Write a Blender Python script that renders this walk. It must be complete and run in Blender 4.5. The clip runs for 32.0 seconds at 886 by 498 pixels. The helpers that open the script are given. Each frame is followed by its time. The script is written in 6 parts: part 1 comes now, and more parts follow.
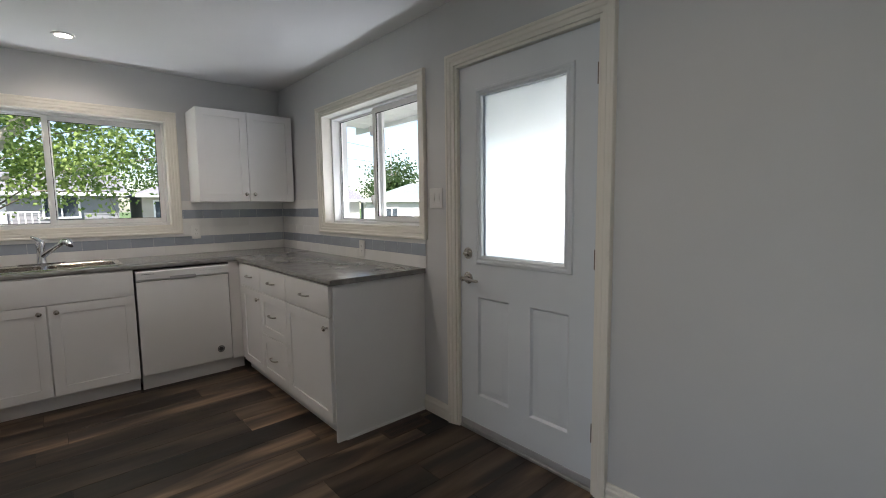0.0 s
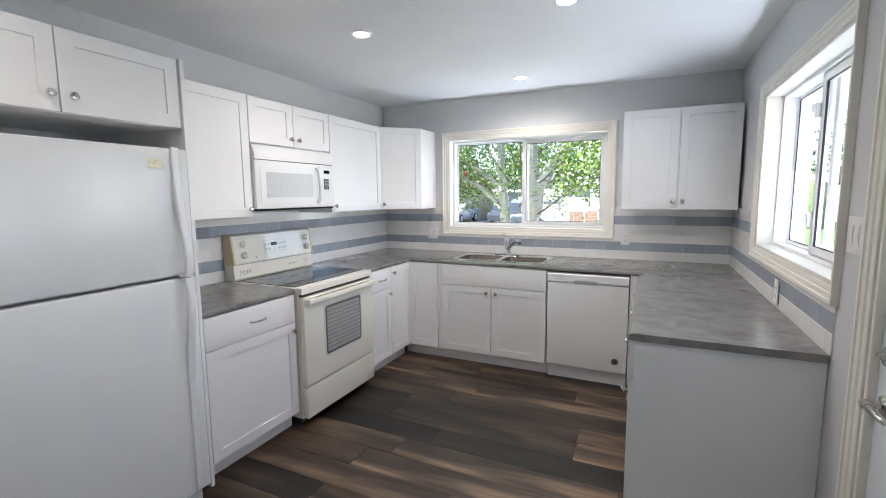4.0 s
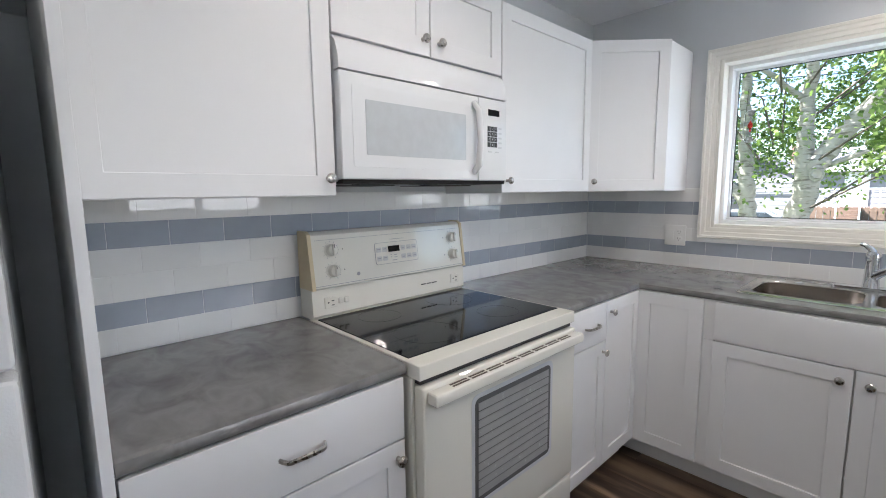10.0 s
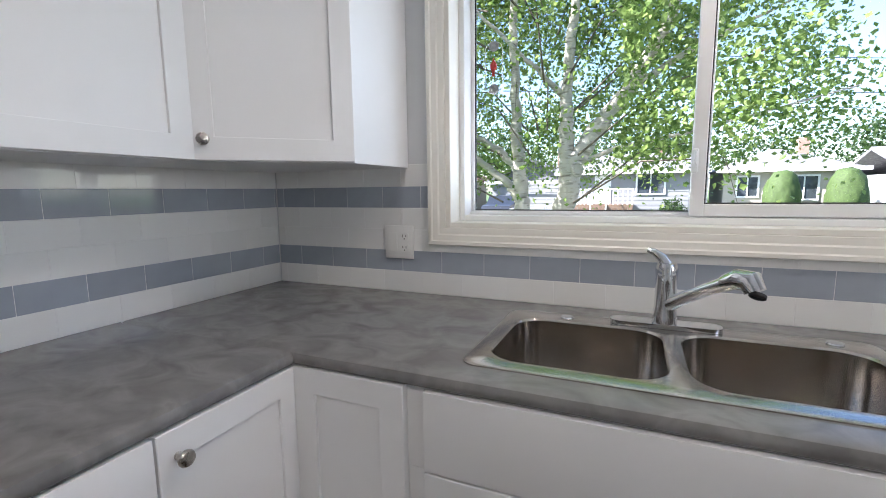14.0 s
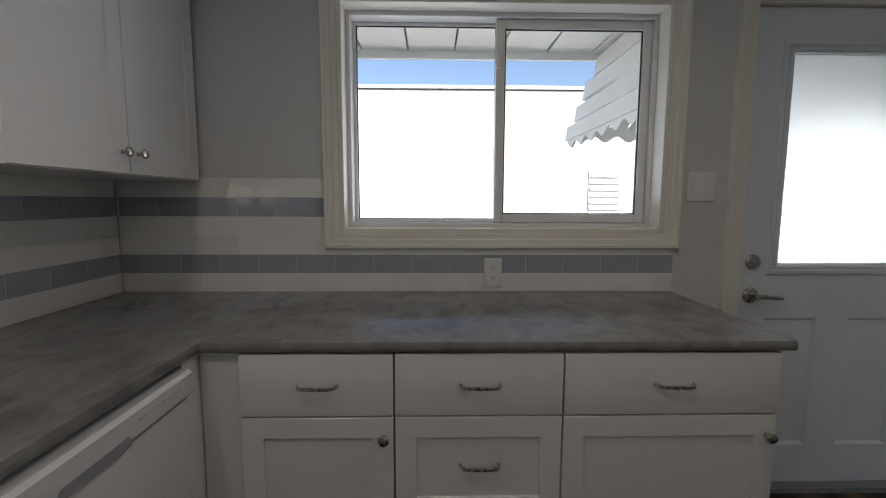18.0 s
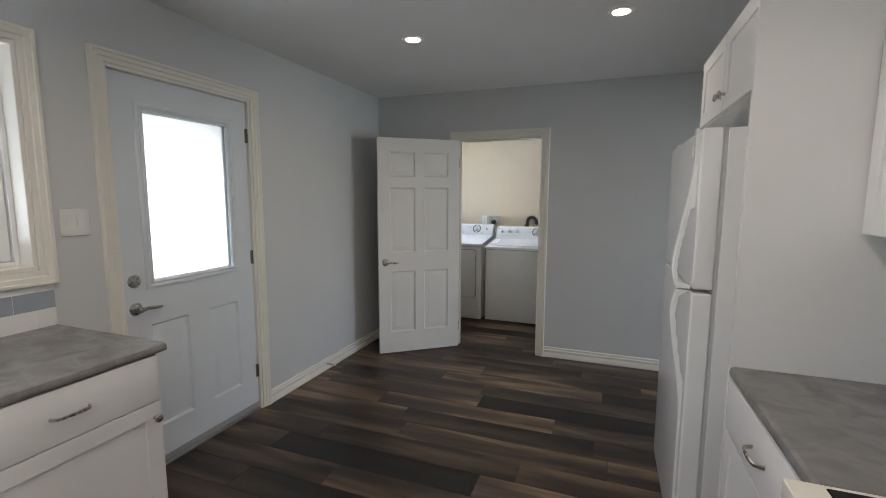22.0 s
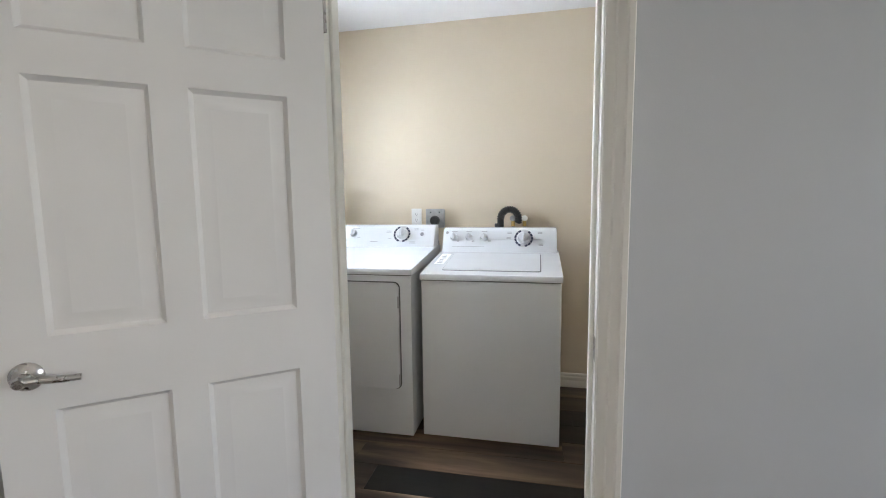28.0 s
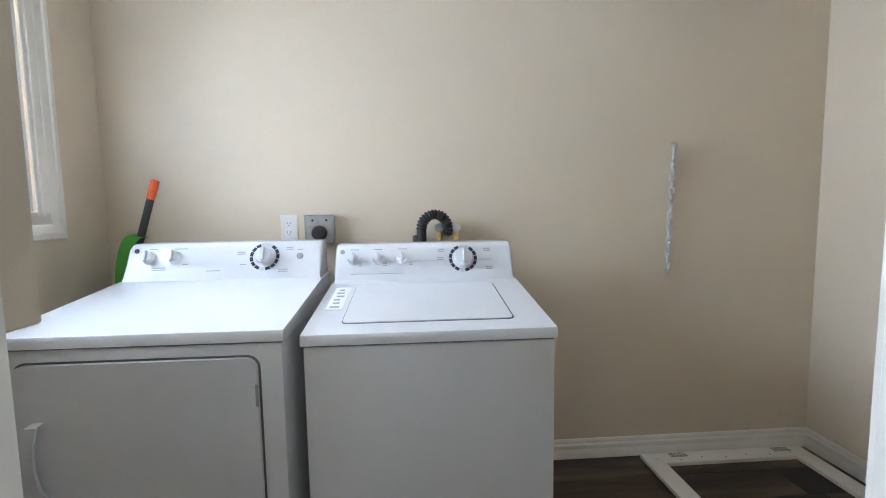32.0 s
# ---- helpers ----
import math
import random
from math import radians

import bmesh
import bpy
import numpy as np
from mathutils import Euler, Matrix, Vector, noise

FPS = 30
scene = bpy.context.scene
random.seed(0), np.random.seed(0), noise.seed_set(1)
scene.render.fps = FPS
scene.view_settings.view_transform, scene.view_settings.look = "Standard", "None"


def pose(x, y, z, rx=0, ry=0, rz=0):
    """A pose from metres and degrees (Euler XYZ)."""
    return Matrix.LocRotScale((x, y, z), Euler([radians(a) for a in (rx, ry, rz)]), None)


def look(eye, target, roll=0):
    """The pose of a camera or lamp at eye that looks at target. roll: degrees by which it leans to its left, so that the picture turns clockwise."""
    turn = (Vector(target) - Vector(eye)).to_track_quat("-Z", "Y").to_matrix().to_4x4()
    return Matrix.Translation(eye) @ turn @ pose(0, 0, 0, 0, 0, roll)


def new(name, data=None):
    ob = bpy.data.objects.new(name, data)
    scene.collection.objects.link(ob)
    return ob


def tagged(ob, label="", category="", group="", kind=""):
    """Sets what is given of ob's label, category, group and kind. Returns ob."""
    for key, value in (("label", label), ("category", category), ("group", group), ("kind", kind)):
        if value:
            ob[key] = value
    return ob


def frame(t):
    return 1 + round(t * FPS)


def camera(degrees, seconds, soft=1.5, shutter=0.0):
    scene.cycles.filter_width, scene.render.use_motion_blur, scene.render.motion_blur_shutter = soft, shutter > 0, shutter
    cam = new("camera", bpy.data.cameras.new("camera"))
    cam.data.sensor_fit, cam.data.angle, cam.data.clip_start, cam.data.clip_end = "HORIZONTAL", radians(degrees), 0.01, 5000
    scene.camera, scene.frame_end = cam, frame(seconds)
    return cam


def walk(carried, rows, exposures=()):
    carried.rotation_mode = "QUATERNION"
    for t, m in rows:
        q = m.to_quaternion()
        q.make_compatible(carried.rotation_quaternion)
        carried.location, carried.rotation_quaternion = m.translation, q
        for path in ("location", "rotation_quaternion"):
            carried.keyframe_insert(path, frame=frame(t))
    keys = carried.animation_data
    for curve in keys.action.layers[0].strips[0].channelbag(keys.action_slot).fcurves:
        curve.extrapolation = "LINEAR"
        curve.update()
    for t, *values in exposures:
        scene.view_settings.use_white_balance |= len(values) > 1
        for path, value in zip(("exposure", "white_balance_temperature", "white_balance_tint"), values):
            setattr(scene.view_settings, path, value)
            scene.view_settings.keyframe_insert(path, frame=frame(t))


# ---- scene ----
cam = camera(90.0, 32.0, soft=1.0)
EXPOSURES = [(0, 1.85, 6300, 13), (1, 1.85, 6200, 13), (2, 1.95, 6000, 13), (3, 2.8, 5950, 13), (3.5, 2.9, 5900, 13), (6, 3.0, 5800, 13), (9, 2.65, 5800, 13), (13, 2.55, 5800, 13), (14, 2.4, 5850, 14), (15.5, 1.95, 6100, 15), (17.5, 1.3, 6150, 14), (19, 0.75, 6500, 14), (20, 1.45, 6550, 14), (21.5, 2.25, 6350, 13), (23, 2.3, 6150, 13), (24.5, 2.4, 6150, 13), (26.5, 2.95, 6200, 14), (27.5, 2.95, 6200, 14), (29, 2.6, 6050, 13), (30.5, 2.6, 5950, 13), (32, 2.72, 5800, 14)]
PATH = [
    (0, (0.505, 0.342, 1.294), (1.822, 1.835, 1.103), -0.7),
    (0.5, (0.715, 0.377, 1.313), (1.832, 2.023, 1.110), -0.8),
    (1, (0.881, 0.443, 1.263), (1.746, 2.237, 1.077), -0.8),
    (1.5, (1.048, 0.533, 1.285), (1.568, 2.455, 1.092), -0.7),
    (2, (1.179, 0.580, 1.308), (1.314, 2.567, 1.119), -1.0),
    (2.5, (1.366, 0.583, 1.336), (1.099, 2.556, 1.152), -1.1),
    (3, (1.500, 0.559, 1.382), (0.936, 2.468, 1.181), -1.0),
    (3.5, (1.588, 0.546, 1.445), (0.832, 2.383, 1.218), -0.8),
    (5.5, (1.677, 0.536, 1.505), (0.762, 2.298, 1.261), -0.4),
    (6, (1.639, 0.588, 1.497), (0.686, 2.329, 1.250), -0.5),
    (6.5, (1.533, 0.707, 1.496), (0.513, 2.409, 1.242), -0.3),
    (7, (1.406, 0.867, 1.502), (0.305, 2.517, 1.244), -0.4),
    (7.5, (1.286, 1.020, 1.493), (0.100, 2.609, 1.234), -0.5),
    (8, (1.151, 1.219, 1.499), (-0.128, 2.734, 1.239), -0.4),
    (8.5, (1.027, 1.394, 1.486), (-0.337, 2.833, 1.229), -0.5),
    (9, (0.847, 1.573, 1.449), (-0.560, 2.971, 1.192), -0.6),
    (9.5, (0.688, 1.721, 1.407), (-0.744, 3.094, 1.154), -0.7),
    (10, (0.549, 1.902, 1.365), (-0.901, 3.255, 1.108), -0.7),
    (10.5, (0.448, 2.104, 1.341), (-1.016, 3.442, 1.079), -0.6),
    (11, (0.357, 2.306, 1.325), (-1.107, 3.641, 1.055), -0.5),
    (11.5, (0.278, 2.520, 1.324), (-1.182, 3.861, 1.056), -0.4),
    (12, (0.241, 2.711, 1.313), (-1.213, 4.057, 1.045), -0.3),
    (12.5, (0.253, 2.933, 1.307), (-1.168, 4.314, 1.036), -0.2),
    (13, (0.290, 3.066, 1.306), (-1.047, 4.529, 1.039), 0.1),
    (13.5, (0.325, 3.195, 1.288), (-0.826, 4.808, 1.024), -0.0),
    (14, (0.362, 3.288, 1.274), (-0.435, 5.104, 1.014), -0.7),
    (14.5, (0.434, 3.335, 1.283), (0.072, 5.283, 1.018), -0.5),
    (15, (0.546, 3.389, 1.292), (0.616, 5.369, 1.012), -0.1),
    (15.5, (0.619, 3.421, 1.253), (1.184, 5.326, 1.021), -0.2),
    (17.5, (0.600, 3.426, 1.276), (2.492, 3.970, 1.067), 0.2),
    (18, (0.448, 3.431, 1.280), (2.398, 3.388, 1.069), 0.2),
    (18.5, (0.302, 3.444, 1.285), (2.169, 2.811, 1.090), 0.2),
    (19, (0.208, 3.474, 1.322), (1.860, 2.366, 1.119), 0.5),
    (19.5, (0.119, 3.502, 1.355), (1.526, 2.096, 1.142), 0.4),
    (20, (0.073, 3.544, 1.399), (1.251, 1.943, 1.179), 0.2),
    (20.5, (0.050, 3.576, 1.431), (1.038, 1.851, 1.205), 0.4),
    (21, (0.049, 3.591, 1.448), (0.901, 1.796, 1.217), 0.4),
    (21.5, (0.051, 3.597, 1.460), (0.806, 1.760, 1.225), 0.4),
    (22, (0.045, 3.596, 1.463), (0.741, 1.737, 1.224), 0.2),
    (22.5, (0.037, 3.562, 1.457), (0.699, 1.691, 1.211), 0.0),
    (23, (0.048, 3.489, 1.447), (0.688, 1.611, 1.196), 0.0),
    (23.5, (0.116, 3.333, 1.425), (0.738, 1.450, 1.167), -0.0),
    (24, (0.240, 3.142, 1.407), (0.828, 1.248, 1.147), 0.1),
    (24.5, (0.316, 2.913, 1.363), (0.875, 1.010, 1.105), 0.1),
    (26.5, (0.576, 1.755, 1.224), (1.068, -0.170, 1.001), -0.6),
    (27, (0.628, 1.437, 1.242), (1.099, -0.494, 1.022), -0.3),
    (27.5, (0.725, 1.104, 1.240), (1.178, -0.832, 1.023), -0.5),
    (28, (0.784, 0.822, 1.246), (1.202, -1.122, 1.034), -0.7),
    (28.5, (0.816, 0.547, 1.264), (1.205, -1.405, 1.063), -0.7),
    (29, (0.861, 0.342, 1.287), (1.213, -1.617, 1.091), -0.9),
    (29.5, (0.915, 0.195, 1.293), (1.211, -1.773, 1.100), -0.9),
    (30, (0.926, 0.092, 1.271), (1.172, -1.885, 1.088), -0.8),
    (30.5, (0.935, 0.052, 1.241), (1.131, -1.930, 1.062), -0.9),
    (31, (0.949, -0.013, 1.222), (1.090, -2.000, 1.040), -0.8),
    (31.5, (0.980, -0.119, 1.208), (1.028, -2.109, 1.020), -0.9),
    (32, (1.061, -0.143, 1.217), (0.927, -2.130, 1.036), -0.9),
]
walk(cam, [(t, look(eye, target, roll)) for t, eye, target, roll in PATH], EXPOSURES)

# ---- world and light ----
world = bpy.data.worlds.new("sky")
scene.world = world
world.use_nodes = True
wn = world.node_tree.nodes
sky = wn.new("ShaderNodeTexSky")
sky.sky_type = "NISHITA"
sky.sun_disc = False
sky.sun_elevation, sky.sun_rotation = radians(39), radians(246)
world.node_tree.links.new(sky.outputs[0], wn["Background"].inputs[0])
wn["Background"].inputs[1].default_value = 0.085
sun = new("sun", bpy.data.lights.new("sun", "SUN"))
sun.data.energy, sun.data.angle, sun.data.color = 5.0, radians(0.5), (1.0, 0.95, 0.88)
sun.matrix_world = look((-9.0, -4.0, 8.0), (0, 0, 0))


def daylight_lamp(x, y, z, w, h, aim, power):
    """An area lamp added to stand in for daylight at a window."""
    lamp = new("daylight_fill", bpy.data.lights.new("daylight_fill", "AREA"))
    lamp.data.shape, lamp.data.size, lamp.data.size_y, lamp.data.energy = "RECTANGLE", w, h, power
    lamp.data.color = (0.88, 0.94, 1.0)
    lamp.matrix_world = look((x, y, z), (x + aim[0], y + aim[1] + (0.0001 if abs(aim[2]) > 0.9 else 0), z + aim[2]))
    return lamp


# two added fill strips, hidden below the sills outside, facing up to brighten the ceiling
daylight_lamp(0.53, 4.895, 1.170, 1.35, 0.13, (0, 0, 1), 1.6)
daylight_lamp(2.445, 3.15, 1.170, 0.13, 1.15, (0, 0, 1), 1.6)
daylight_lamp(2.95, -1.456, 1.66, 1.30, 1.10, (-1, 0.40, 0.0), 17)
daylight_lamp(-3.95, 0.2, 1.50, 1.60, 1.30, (1, 0, 0.55), 8.0)

# ---- materials ----


def mat(name, base, rough=0.5, metal=0.0, vary=0.06, scale=6.0, bump=0.0, bump_scale=60.0, stretch=(1, 1, 1), coat=0.0, random_by=0.0, rough_by=0.07):
    """A painted, plastic or metal surface with mottling at two scales and fine relief."""
    m = bpy.data.materials.new(name)
    m.use_nodes = True
    n, l = m.node_tree.nodes, m.node_tree.links
    b = n["Principled BSDF"]
    b.inputs["Roughness"].default_value = rough
    b.inputs["Metallic"].default_value = metal
    b.inputs["Coat Weight"].default_value = coat
    b.inputs["Coat Roughness"].default_value = 0.08
    co = n.new("ShaderNodeTexCoord")
    mp = n.new("ShaderNodeMapping")
    mp.inputs["Scale"].default_value = stretch
    l.new(co.outputs["Object"], mp.inputs["Vector"])
    no = n.new("ShaderNodeTexNoise")
    no.inputs["Scale"].default_value, no.inputs["Detail"].default_value = scale, 6
    l.new(mp.outputs[0], no.inputs["Vector"])
    hsv = n.new("ShaderNodeHueSaturation")
    hsv.inputs["Color"].default_value = (*base, 1)
    mr = n.new("ShaderNodeMapRange")
    mr.inputs[1].default_value, mr.inputs[2].default_value = 0.3, 0.7
    mr.inputs[3].default_value, mr.inputs[4].default_value = 1 - vary, 1 + vary
    l.new(no.outputs[0], mr.inputs[0])
    value = mr.outputs[0]
    if random_by:
        oi = n.new("ShaderNodeObjectInfo")
        rr = n.new("ShaderNodeMapRange")
        rr.inputs[3].default_value, rr.inputs[4].default_value = 1 - random_by, 1 + random_by
        l.new(oi.outputs["Random"], rr.inputs[0])
        mu = n.new("ShaderNodeMath")
        mu.operation = "MULTIPLY"
        l.new(value, mu.inputs[0]), l.new(rr.outputs[0], mu.inputs[1])
        value = mu.outputs[0]
    l.new(value, hsv.inputs["Value"])
    l.new(hsv.outputs[0], b.inputs["Base Color"])
    fine = n.new("ShaderNodeTexNoise")
    fine.inputs["Scale"].default_value, fine.inputs["Detail"].default_value = bump_scale, 4
    l.new(mp.outputs[0], fine.inputs["Vector"])
    rg = n.new("ShaderNodeMapRange")
    rg.inputs[3].default_value, rg.inputs[4].default_value = max(rough - min(rough_by, rough * 0.35), 0.02), min(rough + min(rough_by, rough * 0.35), 1)
    l.new(fine.outputs[0], rg.inputs[0])
    l.new(rg.outputs[0], b.inputs["Roughness"])
    if bump:
        bp = n.new("ShaderNodeBump")
        bp.inputs["Strength"].default_value, bp.inputs["Distance"].default_value = bump, 0.002
        l.new(fine.outputs[0], bp.inputs["Height"])
        l.new(bp.outputs[0], b.inputs["Normal"])
    return m


def ramp_mat(name, stops, rough, scale, stretch=(1, 1, 1), detail=8, bump=0.1, distort=0.0, random_by=0.0, fine_scale=90.0, hue_by=0.0, fine_by=0.08, rough_by=0.07):
    """A surface whose colour runs through several stops along a noise."""
    m = mat(name, (0.5, 0.5, 0.5), rough, vary=fine_by, scale=fine_scale, bump=bump, bump_scale=fine_scale, stretch=stretch, random_by=random_by, rough_by=rough_by)
    n, l = m.node_tree.nodes, m.node_tree.links
    hsv = [x for x in n if x.bl_idname == "ShaderNodeHueSaturation"][0]
    mp = [x for x in n if x.bl_idname == "ShaderNodeMapping"][0]
    no = n.new("ShaderNodeTexNoise")
    no.inputs["Scale"].default_value, no.inputs["Detail"].default_value, no.inputs["Distortion"].default_value = scale, detail, distort
    oi = n.new("ShaderNodeObjectInfo")
    va = n.new("ShaderNodeVectorMath")
    va.operation = "MULTIPLY_ADD"
    va.inputs[1].default_value = (37.0, 17.0, 5.0) if random_by else (0, 0, 0)
    cx = n.new("ShaderNodeCombineXYZ")
    for k in range(3):
        l.new(oi.outputs["Random"], cx.inputs[k])
    l.new(cx.outputs[0], va.inputs[0])
    l.new(mp.outputs[0], va.inputs[2])
    l.new(va.outputs[0], no.inputs["Vector"])
    cr = n.new("ShaderNodeValToRGB")
    els = cr.color_ramp.elements
    while len(els) < len(stops):
        els.new(0.5)
    for e, (p, c) in zip(els, stops):
        e.position, e.color = p, (*c, 1)
    l.new(no.outputs[0], cr.inputs[0])
    if hue_by:
        mx = n.new("ShaderNodeMix")
        mx.data_type = "RGBA"
        mx.inputs[7].default_value = (0.052, 0.041, 0.033, 1)
        sw = n.new("ShaderNodeMath")
        sw.operation = "FRACT"
        ml = n.new("ShaderNodeMath")
        ml.operation = "MULTIPLY"
        ml.inputs[1].default_value = 7.31
        l.new(oi.outputs["Random"], ml.inputs[0]), l.new(ml.outputs[0], sw.inputs[0])
        m2 = n.new("ShaderNodeMath")
        m2.operation = "MULTIPLY"
        m2.inputs[1].default_value = hue_by
        l.new(sw.outputs[0], m2.inputs[0]), l.new(m2.outputs[0], mx.inputs[0])
        l.new(cr.outputs[0], mx.inputs[6])
        l.new(mx.outputs[2], hsv.inputs["Color"])
    else:
        l.new(cr.outputs[0], hsv.inputs["Color"])
    return m


def glass_mat(name, rough=0.0, tint=(1, 1, 1), bump=0.0):
    m = bpy.data.materials.new(name)
    m.use_nodes = True
    n, l = m.node_tree.nodes, m.node_tree.links
    b = n["Principled BSDF"]
    b.inputs["Base Color"].default_value = (*tint, 1)
    b.inputs["Transmission Weight"].default_value = 1.0
    b.inputs["Roughness"].default_value = rough
    b.inputs["IOR"].default_value = 1.45 if rough else 1.05
    if bump:
        no = n.new("ShaderNodeTexNoise")
        no.inputs["Scale"].default_value = 220
        bp = n.new("ShaderNodeBump")
        bp.inputs["Strength"].default_value, bp.inputs["Distance"].default_value = bump, 0.002
        l.new(no.outputs[0], bp.inputs["Height"]), l.new(bp.outputs[0], b.inputs["Normal"])
    return m


def glow_mat(name, colour, strength):
    m = bpy.data.materials.new(name)
    m.use_nodes = True
    b = m.node_tree.nodes["Principled BSDF"]
    b.inputs["Base Color"].default_value = (*colour, 1)
    b.inputs["Emission Color"].default_value = (*colour, 1)
    b.inputs["Emission Strength"].default_value = strength
    return m


GREY_PAINT = mat("grey_wall_paint", (0.62, 0.630, 0.636), 0.55, vary=0.025, scale=1.6, bump=0.12, bump_scale=260)
BEIGE_PAINT = mat("beige_wall_paint", (0.70, 0.605, 0.465), 0.55, vary=0.03, scale=1.5, bump=0.12, bump_scale=260)
CEILING_PAINT = mat("ceiling_paint", (0.85, 0.855, 0.86), 0.8, vary=0.02, scale=2, bump=0.15, bump_scale=180)
TRIM = mat("warm_white_trim_paint", (0.815, 0.79, 0.72), 0.38, vary=0.010, scale=3, bump=0.02, bump_scale=90)
CABINET = mat("white_cabinet_lacquer", (0.80, 0.80, 0.80), 0.38, vary=0.015, scale=4, bump=0.03, bump_scale=160)
STEEL_DOOR_PAINT = mat("cool_white_steel_door_paint", (0.70, 0.745, 0.785), 0.34, vary=0.02, scale=4, bump=0.04, bump_scale=160)
DOOR_PAINT = mat("white_door_paint", (0.79, 0.775, 0.745), 0.38, vary=0.02, scale=4, bump=0.05, bump_scale=120)
COUNTER = ramp_mat("grey_laminate", [(0.30, (0.158, 0.154, 0.150)), (0.46, (0.202, 0.198, 0.193)), (0.60, (0.242, 0.238, 0.232)), (0.76, (0.188, 0.183, 0.179))], 0.19, 9.0, stretch=(1, 1.3, 1), detail=8, bump=0.0, distort=0.8, fine_scale=38, fine_by=0.035, rough_by=0.02)
PLANK = ramp_mat("vinyl_plank", [(0.33, (0.012, 0.0078, 0.0056)), (0.45, (0.034, 0.0215, 0.0145)), (0.545, (0.092, 0.059, 0.036)), (0.68, (0.205, 0.138, 0.088))], 0.42, 2.0, stretch=(0.60, 4.4, 1), detail=9, bump=0.10, distort=0.4, random_by=0.95, fine_scale=22, hue_by=0.28)
PLANK_GAP = mat("plank_joint", (0.012, 0.009, 0.007), 0.8)
TILE_WHITE = mat("white_glazed_tile", (0.83, 0.83, 0.81), 0.025, vary=0.02, scale=3, random_by=0.03)
TILE_BLUE = mat("blue_grey_glazed_tile", (0.355, 0.392, 0.450), 0.025, vary=0.06, scale=9, random_by=0.07)
for glazed in (TILE_WHITE, TILE_BLUE):
    glazed.node_tree.nodes["Principled BSDF"].inputs["IOR"].default_value = 1.62
GROUT = mat("white_grout", (0.80, 0.80, 0.79), 0.8, vary=0.02, scale=30)
VINYL = mat("white_vinyl_frame", (0.80, 0.80, 0.79), 0.32, vary=0.015, scale=4)
GASKET = mat("black_gasket", (0.02, 0.02, 0.02), 0.6)
ENAMEL = mat("white_enamel", (0.80, 0.81, 0.81), 0.22, vary=0.012, scale=3, bump=0.02, bump_scale=200)
GLOSS_WHITE = mat("glossy_white_plastic", (0.77, 0.78, 0.785), 0.035, vary=0.012, scale=3)
FRIDGE_SKIN = mat("pebbled_white_enamel", (0.80, 0.81, 0.82), 0.16, vary=0.012, scale=3, bump=0.26, bump_scale=300)
FRIDGE_SKIN.node_tree.nodes["Principled BSDF"].inputs["IOR"].default_value = 1.62
BISQUE = mat("ivory_enamel", (0.78, 0.76, 0.68), 0.05, vary=0.02, scale=4)
WASHER_ENAMEL = mat("glossy_appliance_enamel", (0.71, 0.73, 0.75), 0.11, vary=0.015, scale=4, bump=0.015, bump_scale=140)
BISQUE_TRIM = mat("aged_ivory_plastic", (0.62, 0.52, 0.33), 0.45, vary=0.05, scale=12)
BLACK_GLASS = mat("black_ceramic_glass", (0.005, 0.005, 0.006), 0.05, vary=0.1, scale=8)
BLACK_GLASS.node_tree.nodes["Principled BSDF"].inputs["Specular IOR Level"].default_value = 0.28
DARK = mat("dark_plastic", (0.03, 0.03, 0.032), 0.45, vary=0.1, scale=20)
GREY_PLASTIC = mat("grey_plastic", (0.35, 0.35, 0.36), 0.4, vary=0.04, scale=20)
PALE_GREY = mat("pale_grey_print", (0.58, 0.59, 0.60), 0.4, vary=0.03, scale=20)
CHROME = mat("chrome", (0.75, 0.76, 0.78), 0.08, 1.0, vary=0.03, scale=20)
NICKEL = mat("brushed_nickel", (0.50, 0.48, 0.45), 0.28, 1.0, vary=0.06, scale=40)
STEEL = mat("stainless_steel", (0.52, 0.48, 0.44), 0.12, 1.0, vary=0.08, scale=14, bump=0.08, bump_scale=120, stretch=(1, 8, 8))
GALVANISED = mat("galvanised_metal", (0.45, 0.46, 0.47), 0.4, 0.9, vary=0.12, scale=30)
BRONZE = mat("brown_vent_metal", (0.07, 0.045, 0.03), 0.45, 0.3, vary=0.15, scale=30)
RING_GREY = mat("faint_burner_print", (0.0055, 0.0055, 0.0065), 0.05)
RING_GREY.node_tree.nodes["Principled BSDF"].inputs["Specular IOR Level"].default_value = 0.28
BADGE_GOLD = mat("pale_gold_badge", (0.62, 0.57, 0.42), 0.35, 0.4, vary=0.1, scale=40)
GLASS = glass_mat("window_glass")
FROSTED = glass_mat("frosted_glass", 0.55, (0.88, 0.95, 1.0), 0.3)
LAMP_GLOW = glow_mat("pot_light_diffuser", (1.0, 0.82, 0.62), 7.0)
PLATE = mat("white_outlet_plastic", (0.80, 0.80, 0.78), 0.3, vary=0.01)
GREEN_PLASTIC = mat("green_plastic", (0.10, 0.42, 0.06), 0.4, vary=0.08, scale=20)
ORANGE = mat("orange_plastic", (0.85, 0.14, 0.03), 0.4, vary=0.06, scale=20)
RED = mat("red_plastic", (0.6, 0.04, 0.03), 0.4)
BRASS = mat("brass", (0.55, 0.40, 0.16), 0.3, 1.0, vary=0.1, scale=40)

# ---- mesh helpers ----


